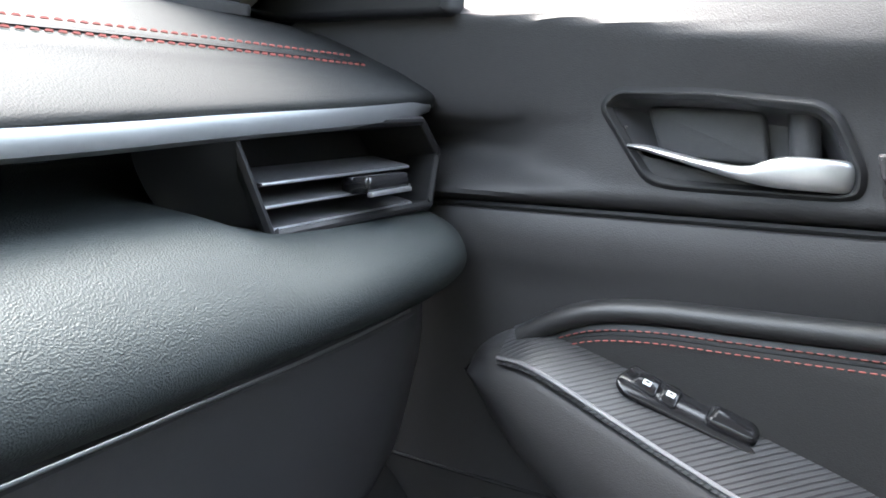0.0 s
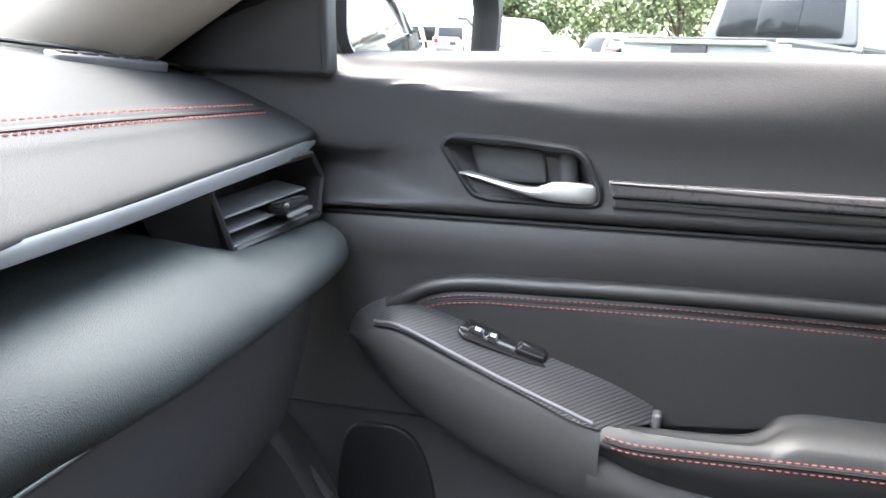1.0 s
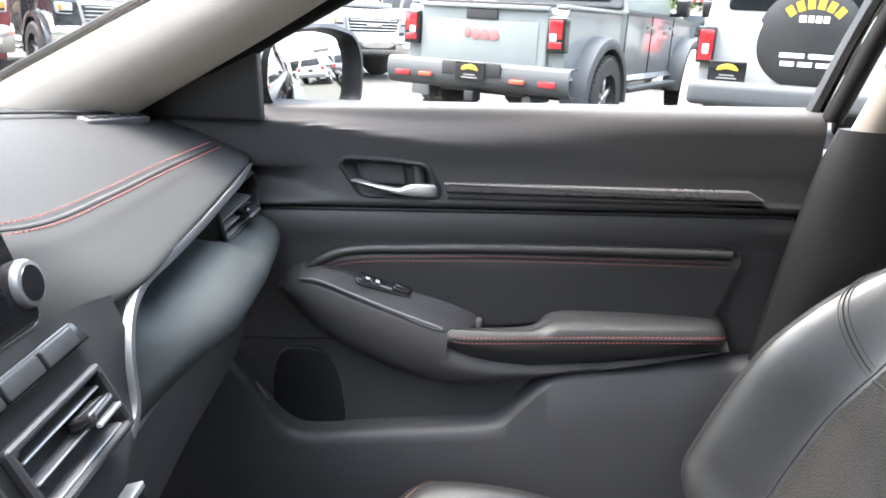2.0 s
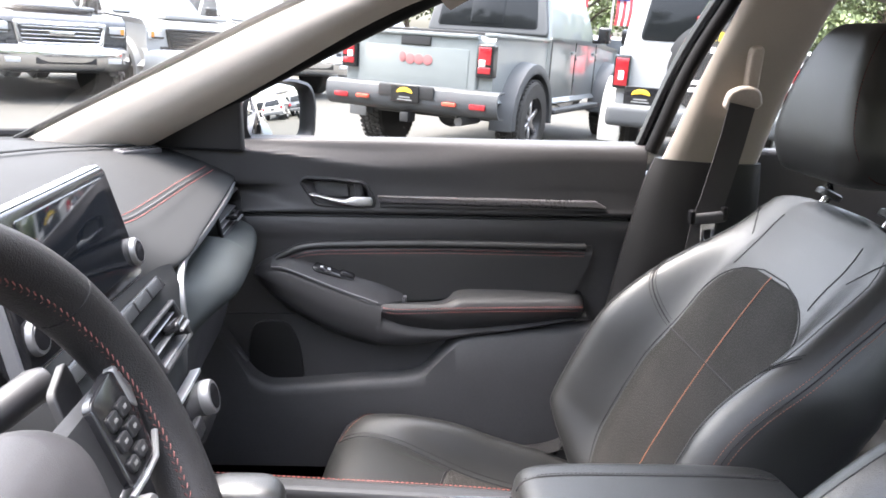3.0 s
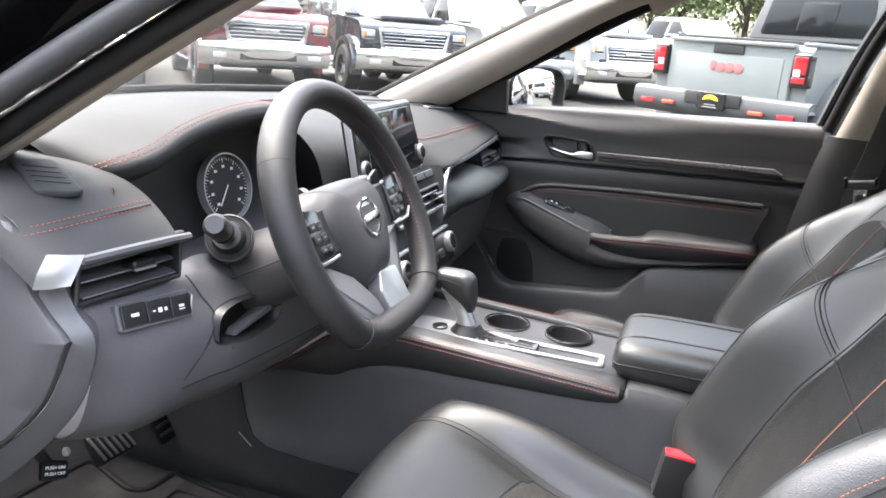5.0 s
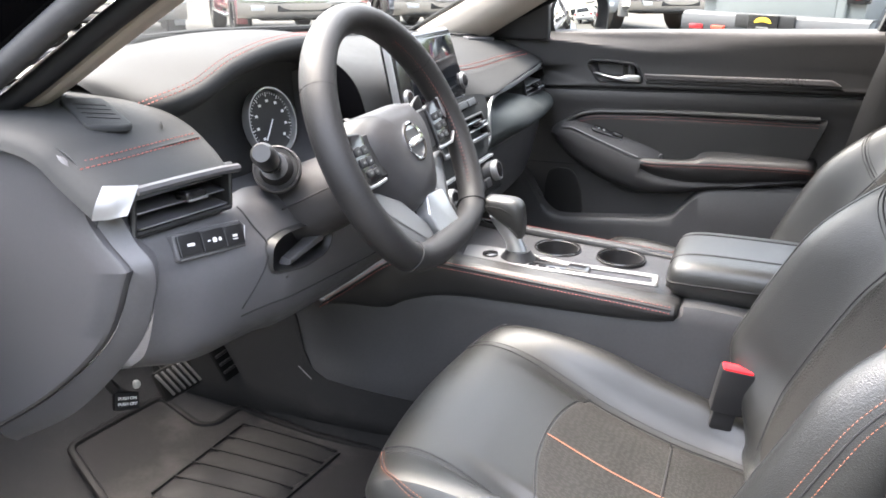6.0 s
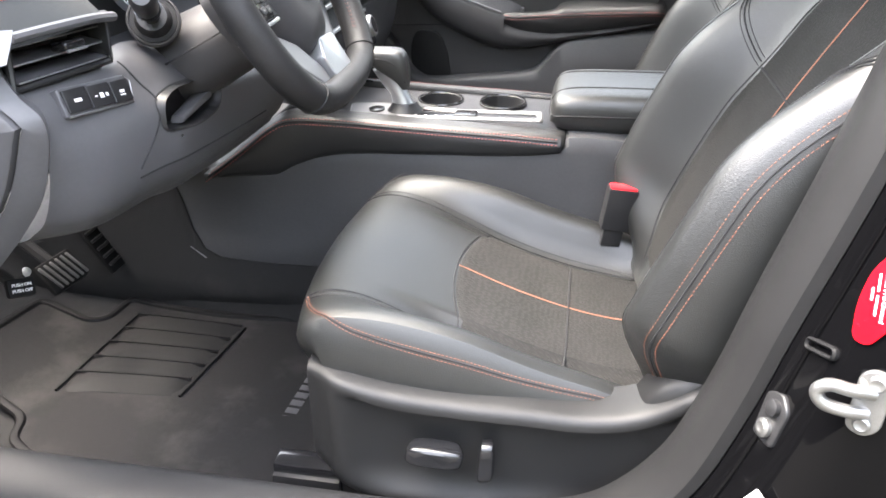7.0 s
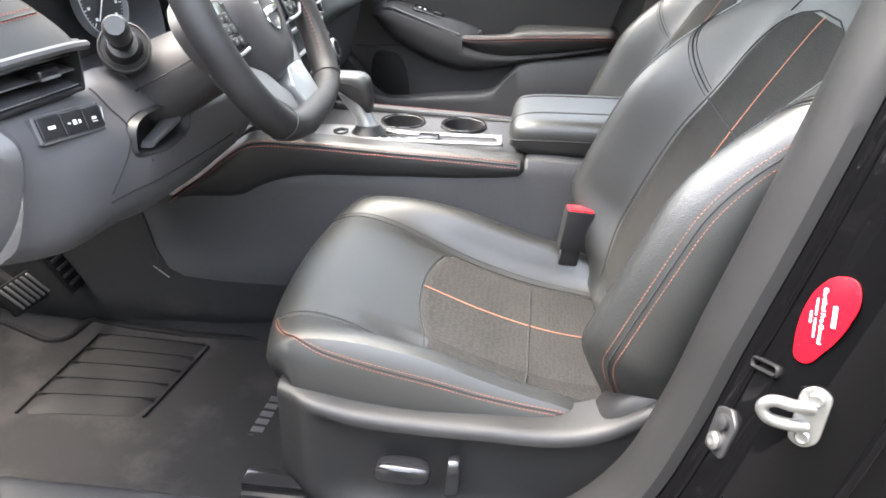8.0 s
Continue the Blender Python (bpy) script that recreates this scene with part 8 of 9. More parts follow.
door_pane = part("pane", plate([(0.05, 1.03), (0.40, 1.24), (0.72, 1.39), (0.94, 1.39), (1.04, 1.05)], DOOR @ Matrix.Translation((0, 0, -0.10)), 0.004, 0.001), GLASS, driver_door)
door_pane.visible_shadow = False

# ---- the lot outside ----
GZ = 0.0
bm = bmesh.new()
bmesh.ops.create_grid(bm, x_segments=60, y_segments=60, size=400)
bmesh.ops.translate(bm, vec=(60, 0, GZ), verts=bm.verts)
solid("ground", bm, LOT, "pale worn asphalt of the car lot", kind="structure")
solid("grass_verge", box((75, 0, GZ + 0.03), (60, 260, 0.10), 0.02), GRASS, "grass verge behind the car lot", kind="structure")


def put(bm_, m):
    bmesh.ops.transform(bm_, matrix=m, verts=bm_.verts)
    return bm_


def side_slab(outline, half, m, bevel):
    """A side outline (along, up) carried across a vehicle from side to side, edges rounded."""
    loop_ = [Vector(p) for p in outline]
    rows_ = []
    for k in range(5):
        a = math.pi / 2 * k / 4
        rows_.append([m @ Vector((-half + bevel * (1 - math.sin(a)), p.x, p.y)) for p in inset(loop_, bevel * (1 - math.sin(a)) * 0.7)])
    rows_ = [[m @ Vector((-half + bevel * (1 - math.sin(math.pi / 2 * k / 4)), p.x, p.y)) for p in inset(loop_, bevel * (1 - math.cos(math.pi / 2 * (1 - k / 4))))] for k in range(5)]
    rows_ += [[m @ Vector((half - bevel * (1 - math.sin(math.pi / 2 * k / 4)), p.x, p.y)) for p in inset(loop_, bevel * (1 - math.cos(math.pi / 2 * (1 - k / 4))))] for k in range(4, -1, -1)]
    return grid(rows_, True, True)


def cabin_shell(base, top, half0, half1, z0, z1, m, bevel=0.06):
    """A tapered cabin between a base and a roof rectangle (along from, to)."""
    rows_ = []
    for z, (a, b), h in ((z0, base, half0), (lerp(z0, z1, 0.5), (lerp(base[0], top[0], 0.5), lerp(base[1], top[1], 0.5)), lerp(half0, half1, 0.45)), (z1 - 0.05, (lerp(base[0], top[0], 0.93), lerp(base[1], top[1], 0.93)), half1), (z1, (top[0] + 0.05, top[1] - 0.05), half1 - 0.06)):
        rows_.append([m @ Vector((p[0], p[1], z)) for p in rounded([(-h, a), (-h, b), (h, b), (h, a)], bevel)])
    return grid(rows_, True, True)


def wheel_at(parent, x, y, r, w, m, rim_mat, tread=False):
    """A wheel: tyre, and under it the rim with spokes."""
    s = 1 if x > 0 else -1
    wm = m @ Matrix.Translation((x, y, r)) @ Matrix.Rotation(math.pi / 2 * s, 4, "Y")
    tyre = part("tyre", turned([(r * 0.60, -w / 2), (r * 0.93, -w / 2), (r, -w / 2 + 0.03), (r, w / 2 - 0.03), (r * 0.93, w / 2), (r * 0.60, w / 2), (r * 0.58, 0)], 40, wm), TYRE, parent)
    if tread:
        blocks = []
        for i in range(44):
            for j, off_ in ((-0.36, 0), (-0.12, 0.5), (0.12, 0), (0.36, 0.5)):
                a = 2 * math.pi * (i + off_) / 44
                b_ = box((0, 0, 0), (0.018, r * 0.095, w * 0.2), 0.004, seg=1)
                blocks.append(put(b_, wm @ Matrix.Rotation(a, 4, "Z") @ Matrix.Translation((r + 0.003, 0, j * w)) @ Matrix.Rotation(0.25 * (1 if j > 0 else -1), 4, "X")))
        tagged(part("tread", joined(*blocks), TYRE, tyre), kind="stuff")
    part("rim", turned([(r * 0.60, w * 0.40), (r * 0.57, w * 0.43), (r * 0.54, w * 0.30), (r * 0.52, w * 0.12), (r * 0.05, w * 0.12)], 36, wm, "end"), BLACK, tyre)
    for i in range(6):
        sp2 = box((0, 0, 0), (r * 0.46, r * 0.13, 0.03), 0.008, seg=1)
        part("spoke", put(sp2, wm @ Matrix.Rotation(2 * math.pi * i / 6, 4, "Z") @ Matrix.Translation((r * 0.31, 0, w * 0.30))), rim_mat, tyre)
    part("hub_cap", turned([(r * 0.14, w * 0.26), (r * 0.12, w * 0.38), (r * 0.05, w * 0.40)], 20, wm), rim_mat, tyre)
    return tyre


def place(x, y, hx, hy):
    return Matrix.Translation((x, y, GZ)) @ Matrix.Rotation(math.atan2(-hx, hy), 4, "Z")


def arch(parent, x, y, r, m, mat, w=0.16):
    """A wheel-arch flare, in local metres."""
    s = 1 if x > 0 else -1
    rows_ = []
    for i in range(15):
        a = lerp(-0.12, math.pi + 0.12, i / 14)
        k = 1 + 0.10 * abs(math.cos(a)) ** 3
        rows_.append([m @ Vector((x - s * w * 0.5, y + r * k * math.cos(a), r * 0.92 + r * k * math.sin(a))), m @ Vector((x + s * w * 0.45, y + r * k * math.cos(a), r * 0.92 + r * k * math.sin(a))), m @ Vector((x + s * w * 0.5, y + r * 1.08 * k * math.cos(a), r * 0.92 + r * 1.08 * k * math.sin(a))),
                      m @ Vector((x + s * w * 0.42, y + r * 1.2 * k * math.cos(a), r * 0.92 + r * 1.2 * k * math.sin(a))), m @ Vector((x - s * w * 0.5, y + r * 1.26 * k * math.cos(a), r * 0.92 + r * 1.26 * k * math.sin(a)))])
    return part("wheel_arch", grid(rows_), mat, parent)


def rear_plate(parent, o, m, wide=0.30):
    """A dealer's plate: dark with a yellow shape and bars."""
    pm = m @ basis(o, (1, 0, 0), (0, 0, 1))
    pl = part("number_plate", plate(rounded([(-wide / 2, -0.08), (-wide / 2, 0.08), (wide / 2, 0.08), (wide / 2, -0.08)], 0.01), pm, 0.02, 0.004), GLOSS, parent, "black dealer plate with a yellow emblem")
    arc = [(0.085 * math.cos(a), 0.055 * math.sin(a)) for a in (math.pi * i / 16 for i in range(17))] + [(-0.05, 0.005), (0, 0.014), (0.05, 0.005)]
    part("emblem", plate(arc, pm @ Matrix.Translation((0, 0.005, 0.02)), 0.003, 0.001), YELLOW, pl)
    part("plate_print", bars(pm @ Matrix.Translation((0, -0.045, 0.021)), [(0.12,), (0.16,)], 0.012, 0.012), GREY_INK, pl)


# The pale grey pickup seen from behind.
def grey_pickup(m):
    t = thing("pickup_truck", m.translation, "pale grey pickup truck with black hardtop and dark wheel arches", "truck")
    bed = side_slab(rounded([(0.0, 0.62), (-0.01, 1.20), (0.05, 1.235), (1.62, 1.25), (1.62, 0.62)], 0.03), 0.80, m, 0.03)
    part("bed", bed, PAINT_GREY, t)
    # A solid near-black block paints the shade of the open bed.
    part("bed_shade_block", put(box((0, 0.82, 1.15), (1.40, 1.45, 0.24), 0.02), m), SEAM, t)
    part("bed_rail", put(box((0.74, 0.82, 1.245), (0.13, 1.60, 0.03), 0.012), m), PAINT_GREY, t)
    part("bed_rail", put(box((-0.74, 0.82, 1.245), (0.13, 1.60, 0.03), 0.012), m), PAINT_GREY, t)
    gate = part("tailgate", put(box((0, 0.0, 0.93), (1.30, 0.09, 0.60), 0.025, seg=3), m), PAINT_GREY, t)
    part("gate_panel", put(box((0, -0.044, 0.90), (1.12, 0.015, 0.40), 0.006), m), PAINT_GREY, gate)
    part("gate_top", put(box((0, -0.03, 1.222), (1.30, 0.10, 0.035), 0.012), m), PAINT_GREY, gate)
    part("gate_handle", put(box((0, -0.053, 1.155), (0.32, 0.02, 0.085), 0.02, seg=3), m), BLACK, gate)
    marks = [plate([(0.05 * math.cos(a) * (1 if k else 0.7), 0.05 * math.sin(a)) for a in (2 * math.pi * i / 16 for i in range(16))], m @ basis((x, -0.052, 0.98 + (0.0 if k else 0.015)), (1, 0, 0), (0, 0, 1)), 0.006, 0.002) for k, x in ((0, -0.14), (1, -0.055), (1, 0.04), (1, 0.135))]
    for b_ in marks:
        part("badge", b_, BADGE_RED, gate, "dull red badge shape")
    part("badge_small", put(box((-0.52, -0.05, 0.72), (0.08, 0.008, 0.03), 0.003), m), SATIN, gate)
    for s in (-1, 1):
        lamp = part("tail_lamp", put(box((s * 0.735, -0.02, 1.01), (0.165, 0.12, 0.30), 0.02, seg=3), m), GLOSS, t, "dark-framed red tail lamp")
        part("lens", put(box((s * 0.735, -0.08, 1.055), (0.125, 0.02, 0.16), 0.01), m), LAMP_RED, lamp)
        part("lens", put(box((s * 0.735, -0.08, 0.925), (0.125, 0.02, 0.06), 0.01), m), LAMP_RED, lamp)
        part("white_lens", put(box((s * 0.735 - s * 0.02, -0.086, 0.99), (0.06, 0.016, 0.06), 0.006), m), FLAG_WHITE, lamp)
    bump = [[m @ Vector((x, y - 0.05 * abs(x) ** 2 * -0.6, z)) for x in (-0.93, -0.80, -0.45, -0.2, 0.2, 0.45, 0.80, 0.93)] for y, z in ((-0.02, 0.74), (-0.16, 0.735), (-0.20, 0.69), (-0.20, 0.58), (-0.14, 0.50), (-0.02, 0.48))]
    bmp = part("rear_bumper", thick(loft(bump, 40, 16), 0.02), CLADDING, t, "dark grey rear bumper with orange-red hooks")
    part("bumper_cut", put(box((0, -0.205, 0.68), (0.60, 0.03, 0.12), 0.02), m), BLACK, bmp)
    for s in (-1, 1):
        part("tow_hook", put(box((s * 0.47, -0.225, 0.60), (0.14, 0.04, 0.035), 0.012), m), ORANGE_HOOK, bmp)
        part("reflector", put(box((s * 0.74, -0.185, 0.595), (0.16, 0.03, 0.05), 0.01), m), LAMP_RED, bmp)
    rear_plate(t, (0, -0.215, 0.66), m)
    part("hitch", put(box((0, -0.15, 0.44), (0.09, 0.16, 0.09), 0.01), m), BLACK, t)
    part("axle", put(tube([(-0.7, 0.85, 0.42), (0.7, 0.85, 0.42)], 0.05, 12), m), BLACK, t)
    part("differential", put(turned([(0.02, -0.14), (0.13, -0.08), (0.15, 0), (0.13, 0.08), (0.02, 0.14)], 20, Matrix.Translation((0, 0.85, 0.42)) @ Matrix.Rotation(math.pi / 2, 4, "X")), m), BLACK, t)
    part("chassis", put(box((0, 2.2, 0.52), (0.9, 4.4, 0.14), 0.03), m), BLACK, t)
    part("exhaust", put(tube([(0.45, 0.05, 0.42), (0.45, 0.5, 0.42)], 0.045, 12), m), RIM_DARK, t)
    cab = side_slab(rounded([(1.68, 0.55), (1.66, 1.28), (3.62, 1.27), (4.75, 1.20), (4.80, 0.80), (4.3, 0.55)], 0.05), 0.78, m, 0.05)
    part("cab_body", cab, PAINT_GREY, t)
    top = part("hardtop", cabin_shell((1.66, 3.55), (1.78, 3.15), 0.77, 0.66, 1.26, 1.86, m), PAINT_GREY, t)
    part("roof_panel", put(box((0, 2.45, 1.865), (1.18, 1.3, 0.05), 0.02), m), CLADDING, top, "dark grey hardtop roof")
    back = m @ basis((0, 1.655, 1.30), (1, 0, 0), (0, 0.20, 1.0))
    part("rear_frame", plate(rounded([(-0.75, -0.02), (-0.64, 0.53), (0.64, 0.53), (0.75, -0.02)], 0.05), back, 0.05, 0.02), CLADDING, top, "dark grey rear of the hardtop")
    part("rear_window", plate(rounded([(-0.62, 0.04), (-0.56, 0.46), (0.56, 0.46), (0.62, 0.04)], 0.05), back @ Matrix.Translation((0, 0, 0.046)), 0.01, 0.003), GLASS_CAR, top)
    part("rear_slider", plate(rounded([(-0.2, 0.08), (-0.2, 0.40), (0.2, 0.40), (0.2, 0.08)], 0.03), back @ Matrix.Translation((0, 0, 0.056)), 0.008, 0.003), GLASS_CAR, top)
    for s in (-1, 1):
        sd = m @ basis((s * 0.735, 0, 1.29), (0, s * 1.0, 0), (-s * 0.19, 0, 0.98))
        for a, b, c, d in ((1.92, 2.55, 2.0, 2.55), (2.68, 3.42, 2.68, 3.17)):
            ol = [(s * a, 0.03), (s * c, 0.45), (s * d, 0.45), (s * b, 0.03)]
            part("side_window", plate(rounded(ol, 0.03), sd, 0.012, 0.003), GLASS_CAR, top)
        for y in (2.62, 3.55):
            part("door_gap", put(box((s * 0.785, y, 0.93), (0.012, 0.012, 0.62), 0.002), m), SEAM, t)
            part("hinge", put(box((s * 0.79, y + 0.04, 1.05), (0.03, 0.07, 0.04), 0.008), m), PAINT_GREY, t)
            part("hinge", put(box((s * 0.79, y + 0.04, 0.80), (0.03, 0.07, 0.04), 0.008), m), PAINT_GREY, t)
            part("door_handle", put(box((s * 0.80, y - 0.13, 1.12), (0.04, 0.15, 0.035), 0.012), m), PAINT_GREY, t)
        part("bed_gap", put(box((s * 0.792, 1.65, 0.92), (0.02, 0.04, 0.66), 0.004), m), SEAM, t)
        mir = part("side_mirror", put(box((s * 0.93, 3.35, 1.36), (0.16, 0.10, 0.20), 0.03, seg=3), m), GLOSS, t)
        part("mirror_arm", put(box((s * 0.83, 3.38, 1.28), (0.12, 0.05, 0.05), 0.015), m), GLOSS, mir)
        part("running_board", put(box((s * 0.84, 2.6, 0.47), (0.14, 1.9, 0.06), 0.025), m), CLADDING, t)
        for y in (0.87, 4.36):
            arch(t, s * 0.82, y, 0.47, m, CLADDING, 0.24)
            wheel_at(t, s * 0.80, y, 0.415, 0.27, m, RIM, s > 0 or y < 1)
    part("bonnet", put(box((0, 4.1, 1.24), (1.3, 1.1, 0.08), 0.04), m), PAINT_GREY, t)
    return t


HX, HY = math.cos(radians(-30.4)), math.sin(radians(-30.4))
grey_pickup(place(7.246, -0.485, HX, HY) @ Matrix.Scale(1.067, 4))


def off_roader(m):
    t = thing("off_road_car", m.translation, "white boxy off-road car seen from behind, with a covered spare wheel", "car")
    part("tub", side_slab(rounded([(0.02, 0.58), (0.0, 1.22), (3.6, 1.24), (3.9, 1.1), (3.9, 0.6)], 0.04), 0.76, m, 0.05), PAINT_WHITE, t)
    top = part("hardtop", cabin_shell((0.03, 2.75), (0.12, 2.35), 0.745, 0.66, 1.22, 1.85, m, 0.08), PAINT_WHITE, t)
    back = m @ basis((0, 0.055, 1.26), (1, 0, 0), (0, 0.14, 1.0))
    part("rear_window", plate(rounded([(-0.60, 0.03), (-0.53, 0.50), (0.53, 0.50), (0.60, 0.03)], 0.06), back, 0.035, 0.01), GLASS_CAR, top)
    part("brake_lamp", put(box((0, -0.12, 1.50), (0.26, 0.06, 0.04), 0.01), m), LAMP_RED, top)
    for s in (-1, 1):
        sd = m @ basis((s * 0.722, 0, 1.26), (0, s * 1.0, 0), (-s * 0.14, 0, 0.99))
        for a, b in ((0.18, 0.85), (0.98, 1.70), (1.80, 2.50)):
            part("side_window", plate(rounded([(s * a, 0.03), (s * (a + 0.04), 0.46), (s * (b - 0.05), 0.46), (s * b, 0.03)], 0.04), sd, 0.012, 0.003), GLASS_CAR, top)
        lamp = part("tail_lamp", put(box((s * 0.72, -0.03, 1.00), (0.15, 0.10, 0.30), 0.02), m), GLOSS, t)
        part("lens", put(box((s * 0.72, -0.08, 1.0), (0.12, 0.02, 0.25), 0.012), m), LAMP_RED, lamp)
        part("white_lens", put(box((s * 0.72, -0.093, 0.97), (0.05, 0.01, 0.08), 0.006), m), FLAG_WHITE, lamp)
        for y in (0.78, 3.2):
            arch(t, s * 0.80, y, 0.44, m, PAINT_WHITE if s else CLADDING, 0.22)
            wheel_at(t, s * 0.78, y, 0.40, 0.25, m, RIM_DARK)
        part("side_mirror", put(box((s * 0.9, 2.45, 1.35), (0.15, 0.10, 0.18), 0.03), m), GLOSS, t)
    sp = part("spare_wheel", turned([(0.10, -0.26), (0.36, -0.255), (0.405, -0.22), (0.405, -0.03), (0.3, 0.0)], 48, m @ Matrix.Translation((0.06, -0.02, 1.09)) @ Matrix.Rotation(-math.pi / 2, 4, "X") @ Matrix.Scale(-1, 4, (0, 0, 1))), BLACK, t, "spare wheel in a dark cover with yellow and white print")
    cm = m @ basis((0.06, -0.285, 1.09), (1, 0, 0), (0, 0, 1))
    for i in range(6):
        a = radians(128 - 15.2 * i)
        bx = box((0, 0, 0), (0.052, 0.078, 0.004), 0)
        part("cover_mark", put(bx, cm @ Matrix.Translation((0.285 * math.cos(a), 0.285 * math.sin(a) - 0.02, 0)) @ Matrix.Rotation(a - math.pi / 2, 4, "Z")), YELLOW, sp)
    part("cover_print", joined(bars(cm @ Matrix.Translation((0.0, 0.15, 0)), [(0.05, 0.04, 0.04, 0.04)], 0.05, 0.014), bars(cm @ Matrix.Translation((0.0, -0.16, 0)), [(0.18, 0.20), (0.10, 0.10, 0.12)], 0.035, 0.03)), FLAG_WHITE, sp, "plain white bars of print")
    part("rear_bumper", put(box((0, -0.14, 0.62), (1.62, 0.24, 0.20), 0.06, seg=3), m), CLADDING, t)
    rear_plate(t, (-0.52, -0.10, 0.80), m, 0.30)
    part("chassis", put(box((0, 2, 0.5), (0.9, 3.6, 0.16), 0.03), m), BLACK, t)
    return t


off_roader(place(6.45, -3.20, math.cos(radians(-22)), math.sin(radians(-22))) @ Matrix.Scale(1.067, 4))


def big_pickup(m, paint, label, chrome=True):
    """A large pickup facing the viewer: grille, lamps, bumper; local y runs out of its front."""
    t = thing("pickup_truck", m.translation, label, "truck", "parked trucks")
    part("nose", side_slab(rounded([(-0.05, 0.55), (0.0, 0.80), (0.0, 1.15), (-0.12, 1.26), (-1.45, 1.33), (-1.45, 0.50), (-1.0, 0.50)], 0.05), 0.97, m, 0.09), paint, t)
    part("cab_body", side_slab(rounded([(-1.40, 0.50), (-1.40, 1.32), (-3.55, 1.30), (-3.55, 0.50)], 0.04), 0.97, m, 0.07), paint, t)
    part("bed", side_slab(rounded([(-3.60, 0.55), (-3.60, 1.36), (-5.7, 1.36), (-5.7, 0.55)], 0.04), 0.95, m, 0.06), paint, t)
    part("bonnet_bulge", put(box((0, -0.75, 1.325), (1.15, 1.2, 0.09), 0.045, seg=3), m), paint, t)
    top = part("cabin", cabin_shell((-3.50, -1.35), (-3.25, -2.05), 0.92, 0.72, 1.28, 1.93, m, 0.10), paint, t)
    wsb = m @ basis((0, -1.375, 1.32), (1, 0, 0), (0, -0.68, 0.62))
    if (wsb.to_3x3() @ Vector((0, 0, 1))).dot(m.to_3x3() @ Vector((0, 1, 0))) < 0:
        wsb = m @ basis((0, -1.375, 1.32), (-1, 0, 0), (0, -0.68, 0.62))
    part("windscreen", plate(rounded([(-0.82, 0.03), (-0.70, 0.80), (0.70, 0.80), (0.82, 0.03)], 0.06), wsb @ Matrix.Translation((0, 0, 0.0)), 0.03, 0.005), GLASS_SHIELD, top)
    bright = CHROME if chrome else GLOSS
    gm = m @ basis((0, -0.01, 0.98), (-1, 0, 0), (0, 0, 1))
    gr = part("grille", ring(rounded([(-0.60, -0.18), (-0.66, 0.16), (0.66, 0.16), (0.60, -0.18)], 0.05), rounded([(-0.54, -0.13), (-0.60, 0.11), (0.60, 0.11), (0.54, -0.13)], 0.04), gm, 0.05, 0.015), bright, t, "bright grille with dark bars")
    part("grille_mesh", plate(rounded([(-0.55, -0.14), (-0.61, 0.12), (0.61, 0.12), (0.55, -0.14)], 0.04), gm, 0.02, 0.003), BLACK, gr)
    for z in (-0.085, -0.03, 0.025, 0.08):
        part("grille_bar", put(box((0, 0, 0), (1.10, 0.018, 0.02), 0.005), gm @ Matrix.Translation((0, z, 0.026))), bright, gr)
    part("grille_badge", put(box((0, 0, 0), (0.36, 0.075, 0.03), 0.012), gm @ Matrix.Translation((0, -0.005, 0.036))), bright, gr)
    for s in (-1, 1):
        lm = m @ basis((s * 0.80, -0.06, 1.02), (-1, -0.25 * s, 0), (0, 0, 1))
        lp = part("headlamp", plate(rounded([(-0.15, -0.06), (-0.16, 0.09), (0.16, 0.09), (0.15, -0.07)], 0.03), lm, 0.08, 0.02), LAMP_CLEAR, t)
        part("lamp_edge", put(box((0, 0, 0), (0.26, 0.03, 0.02), 0.006), lm @ Matrix.Translation((0, -0.03, 0.078))), GLOSS, lp)
        part("turn_lamp", put(box((0, 0, 0), (0.05, 0.09, 0.02), 0.006), lm @ Matrix.Translation((-s * 0.11, 0.02, 0.078))), AMBER, lp)
        part("fog_lamp", put(box((s * 0.72, 0.115, 0.60), (0.20, 0.03, 0.07), 0.015), m), LAMP_CLEAR, t)
        part("side_mirror", put(box((s * 1.12, -1.55, 1.42), (0.20, 0.12, 0.26), 0.04, seg=3), m), GLOSS if not chrome else bright, t)
        sd = m @ basis((s * 0.905, 0, 1.33), (0, s * 1.0, 0), (-s * 0.30, 0, 0.95))
        for a, b, c, d in ((-2.42, -1.62, -2.42, -2.12), (-3.35, -2.52, -3.22, -2.52)):
            part("side_window", plate(rounded([(s * a, 0.03), (s * c, 0.52), (s * d, 0.52), (s * b, 0.03)], 0.04), sd, 0.012, 0.003), GLASS_CAR, top)
        for y in (-0.95, -4.65):
            arch(t, s * 0.91, y, 0.46, m, paint, 0.16)
            wheel_at(t, s * 0.86, y, 0.41, 0.27, m, RIM)
        part("door_gap", put(box((s * 0.972, -2.46, 0.92), (0.012, 0.012, 0.7), 0.002), m), SEAM, t)
        part("running_board", put(box((s * 0.98, -2.6, 0.42), (0.16, 2.2, 0.05), 0.02), m), bright, t)
    bp = [[m @ Vector((x, y - 0.18 * (abs(x) / 1.0) ** 3, z)) for x in (-1.0, -0.8, -0.4, 0, 0.4, 0.8, 1.0)] for y, z in ((0.02, 0.80), (0.12, 0.78), (0.15, 0.70), (0.14, 0.58), (0.08, 0.48), (0.0, 0.46))]
    bmp = part("front_bumper", thick(loft(bp, 40, 16), 0.02), bright if chrome else paint, t)
    part("bumper_slot", put(box((0, 0.145, 0.60), (0.86, 0.03, 0.10), 0.03), m), BLACK, bmp)
